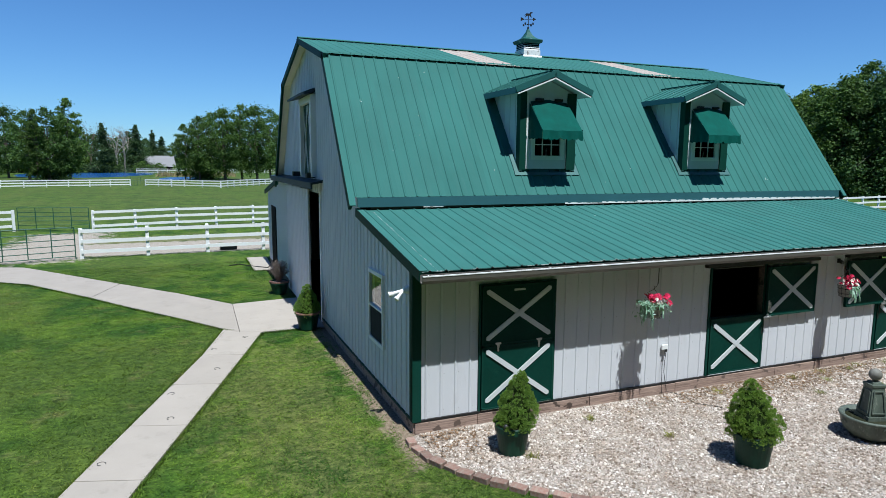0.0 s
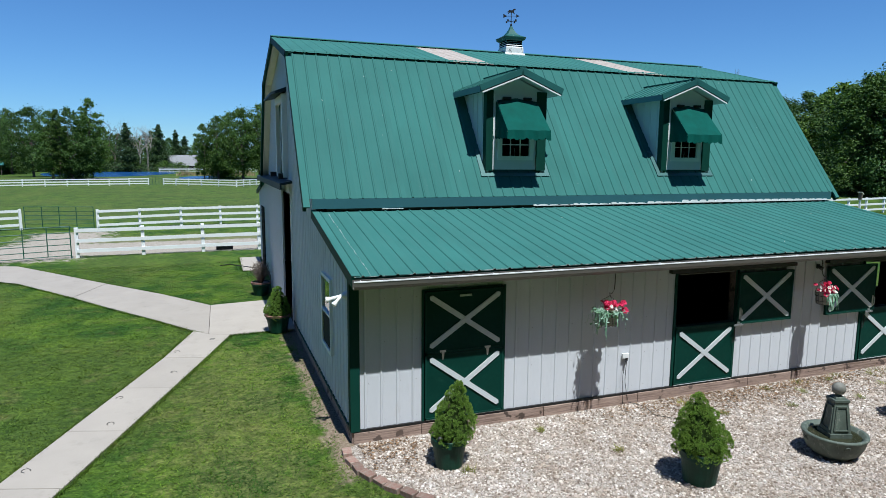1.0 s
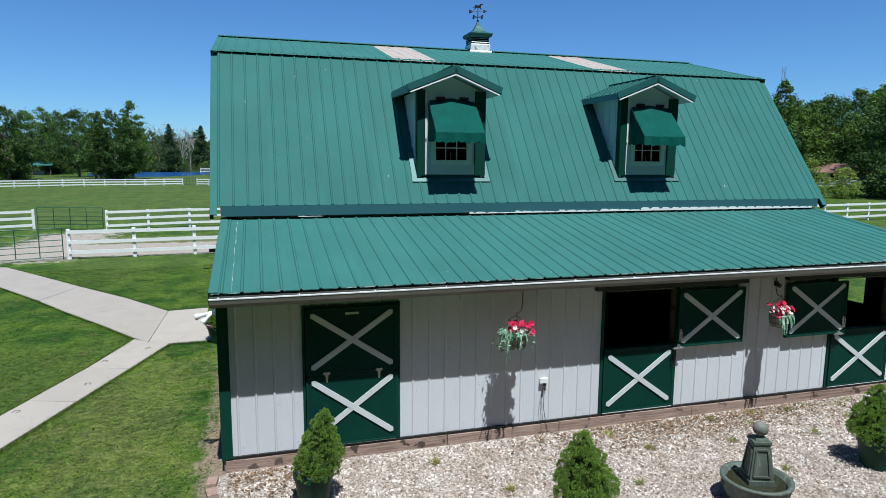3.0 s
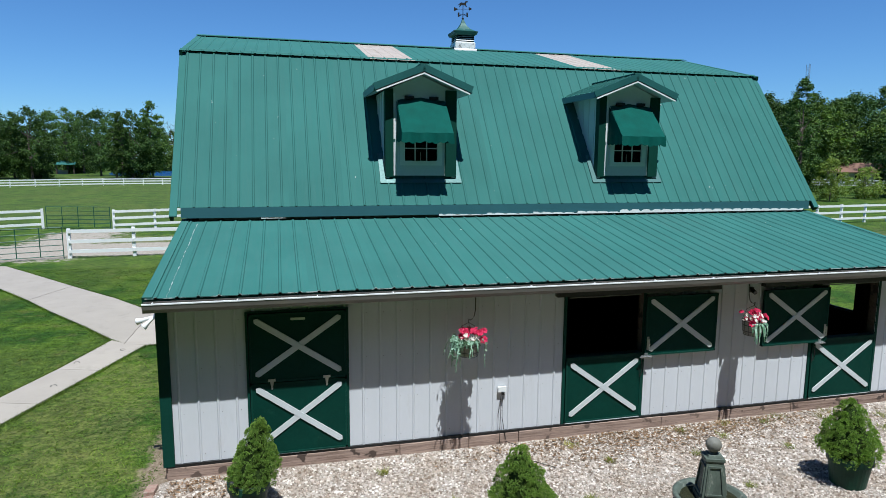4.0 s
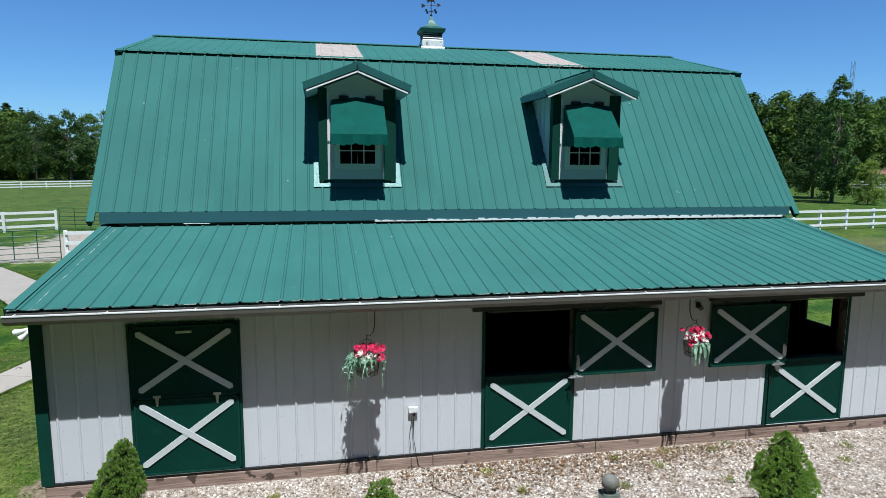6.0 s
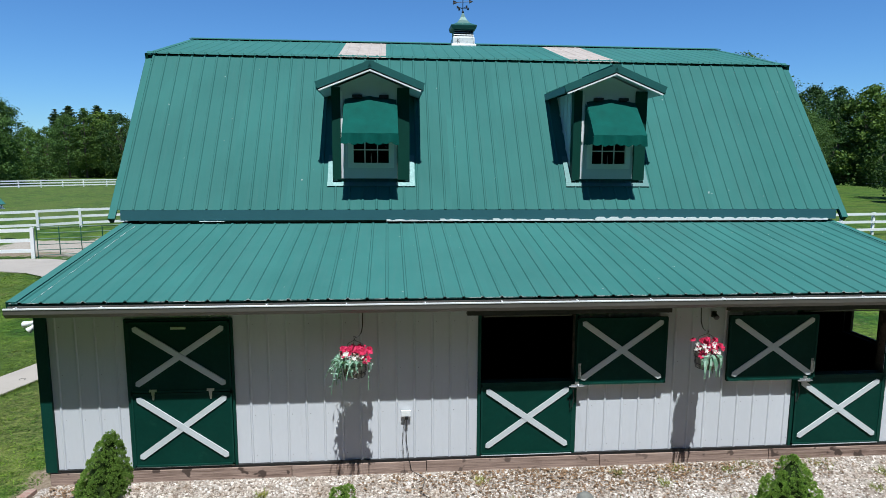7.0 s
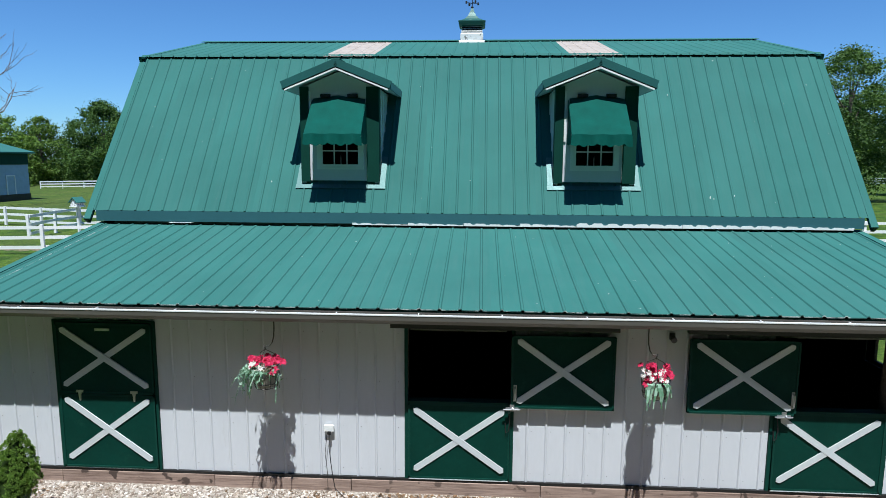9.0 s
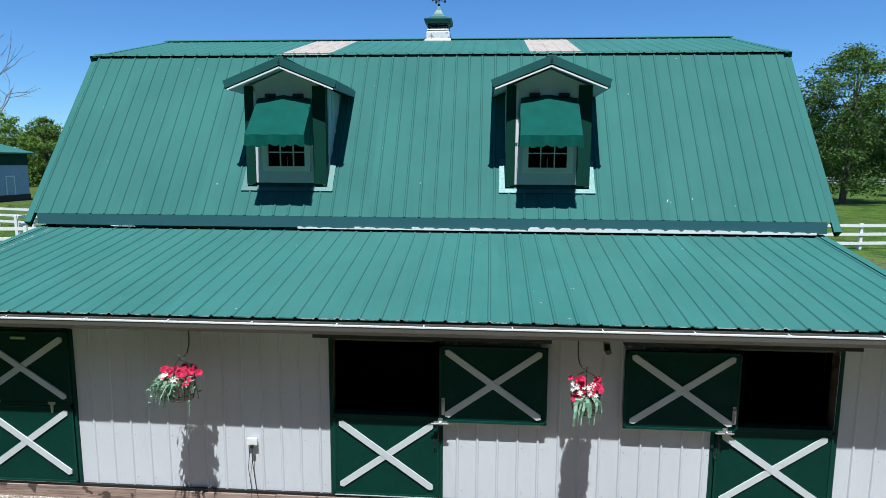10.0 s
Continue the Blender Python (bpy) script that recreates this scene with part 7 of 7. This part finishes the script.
for i in range(16):
    b = 24 + i * 2.3
    if not 47.5 < b < 50:
        plant(BUSH, b, (160 if b < 36 else 132 if b < 48 else 112) + rnd.uniform(-6, 6), rnd.uniform(4.0, 6.5) * (0.4 if 46 < b < 48 else 1.0), "low leafy bush under the far wood", "undergrowth", wide=1.5)
for b, d, h in ((37.5, 150, 17), (40.5, 146, 17), (43.0, 144, 17), (46.0, 150, 17.5), (52.0, 132, 18), (54.0, 128, 18), (56.5, 124, 17.5), (59.0, 120, 17)):
    plant(SHADE1, b, d, h, DEEP, "trees beyond the barn", wide=1.35)
plant(SMALL, 46.1, 76, 4.7, "young light green tree in the pasture", "pasture trees", wide=0.8)
plant(SMALL, 48.3, 84, 3.7, "light green leafy shrub by the house", "pasture trees", wide=1.2)
for b, d, h in ((54.6, 90, 15.0), (56.0, 86, 16.0), (57.8, 90, 15.5), (59.6, 86, 16.0), (61.4, 90, 16.0)):
    plant(SHADE1, b, d, h, DEEP, "dark trees beside the pasture", wide=0.95)
# unseen trees, conifers and undergrowth added to hold sky light off the front wall
for i in range(19):
    a = radians(180 + (i - 9) * 9.0)
    m = pose(5.0 + 38 * math.sin(a), -9.0 + 20 * math.cos(a), 0, 0, 0, 40 * i)
    ob = copy_thing((OAK2, OAK3)[i % 2], m)
    ob.scale = (1.45, 1.45, 1.85 if i % 2 == 0 else 2.2)
    tagged(ob, "tall broad-leaved tree added unseen to block the southern sky", "tree", "trees south of the yard")
for i in range(23):
    a = radians(180 + (i - 11) * 7.6)
    ob = copy_thing((FIR1, FIR2)[i % 2], pose(5.0 + 35 * math.sin(a), -9.0 + 16 * math.cos(a), 0, 0, 0, 67 * i))
    ob.scale = (1.25, 1.25, 1.6)
    tagged(ob, "tall dark conifer added unseen to block the southern sky", "tree", "conifers south of the yard")
for i in range(26):
    a = radians(180 + (i - 12.5) * 6.6)
    ob = copy_thing(BUSH, pose(5.0 + 33 * math.sin(a), -9.0 + 14.5 * math.cos(a), 0, 0, 0, 67 * i))
    ob.scale = (1.0, 1.0, 0.9)
    tagged(ob, "leafy bush added unseen to stop light under the trees", "bush", "undergrowth south of the yard")
# radio mast behind the wood
mast = thing("radio_mast", "thin grey lattice radio mast behind the wood", "mast", (1.0 + 170 * math.sin(radians(43.8)), -8 + 170 * math.cos(radians(43.8)), 0))
for k in range(3):
    bm = bm_new()
    c, s = 0.55 * math.cos(k * math.tau / 3), 0.55 * math.sin(k * math.tau / 3)
    tube(bm, [(c, s, 0), (c * 0.8, s * 0.8, 26)], 0.05, 5)
    part("leg", bm, STEEL, mast)
bm = bm_new()
for i in range(16):
    for k in range(3):
        a, b = k * math.tau / 3, (k + 1) * math.tau / 3
        r = 0.55 * (1 - 0.2 * i / 20)
        bar(bm, (r * math.cos(a), r * math.sin(a), i * 1.6), (r * math.cos(b), r * math.sin(b), (i + 1) * 1.6), 0.04, 0.04)
part("lattice", bm, STEEL, mast)

# ---- loose gravel, grass ----
def litter():
    """Dry leaves blown against the base of the barn."""
    rng = np.random.default_rng(15)
    v, f = [], []
    spots = [(0.3, 0.35), (5.2, 0.7), (6.2, 0.7), (7.2, 0.8), (8.6, 0.8), (6.8, 1.6)]
    while len(f) < 2600:
        cx, sx = spots[rng.integers(len(spots))]
        x, y = rng.normal(cx, sx), -0.10 - abs(rng.normal(0, 0.38))
        if not in_gravel(x, y):
            continue
        a, s, z = rng.uniform(0, math.tau), rng.uniform(0.012, 0.032), 0.024 + rng.uniform(0, 0.018)
        c, d = math.cos(a) * s, math.sin(a) * s
        f.append(tuple(range(len(v), len(v) + 4)))
        v += [(x - c, y - d, z), (x + d * 0.5, y - c * 0.5, z + rng.uniform(0, 0.014)), (x + c, y + d, z + rng.uniform(-0.004, 0.01)), (x - d * 0.5, y + c * 0.5, z + rng.uniform(0, 0.014))]
    ob = quads("leaf_litter", v, f, plain("dry_leaves", (0.21, 0.125, 0.065), 0.85, vary=0.2, islands=0.35))
    tagged(ob, "dry brown leaves blown along the barn's base", "leaves", kind="stuff")


def weed(x, y, r, seed):
    rng = np.random.default_rng(seed)
    v, f = [], []
    for _ in range(90):
        a, q = rng.uniform(0, math.tau), r * rng.random()
        h, w = rng.uniform(0.015, 0.07), rng.uniform(0.004, 0.009)
        px, py = q * math.cos(a), q * math.sin(a)
        lx, ly = rng.normal(0, 0.05, 2)
        f.append(tuple(range(len(v), len(v) + 3)))
        v += [(px - w, py, 0), (px + w, py, 0), (px + lx, py + ly, h)]
    ob = quads("weed", v, f, WEED)
    ob.location = (x, y, 0.012)
    tagged(ob, "small green weed tuft in the gravel", "weed", "weeds in the gravel")


for k, (x, y, q) in enumerate(((1.15, -1.25, 0.10), (1.05, -0.75, 0.07), (3.3, -1.4, 0.08), (4.9, -1.7, 0.07), (6.9, -1.0, 0.09), (7.6, -0.6, 0.10), (9.6, -0.35, 0.14), (8.6, -0.30, 0.10), (5.6, -0.9, 0.06), (7.0, -1.9, 0.07), (10.6, -0.5, 0.12), (2.6, -0.5, 0.06), (7.9, -0.22, 0.16), (8.9, -0.20, 0.18), (9.9, -0.22, 0.20), (7.1, -0.30, 0.10), (9.3, -0.75, 0.12), (10.2, -0.9, 0.10), (5.3, -0.35, 0.10), (8.3, -1.1, 0.08))):
    weed(x, y, q, 60 + k)
litter()
stones()
grass()
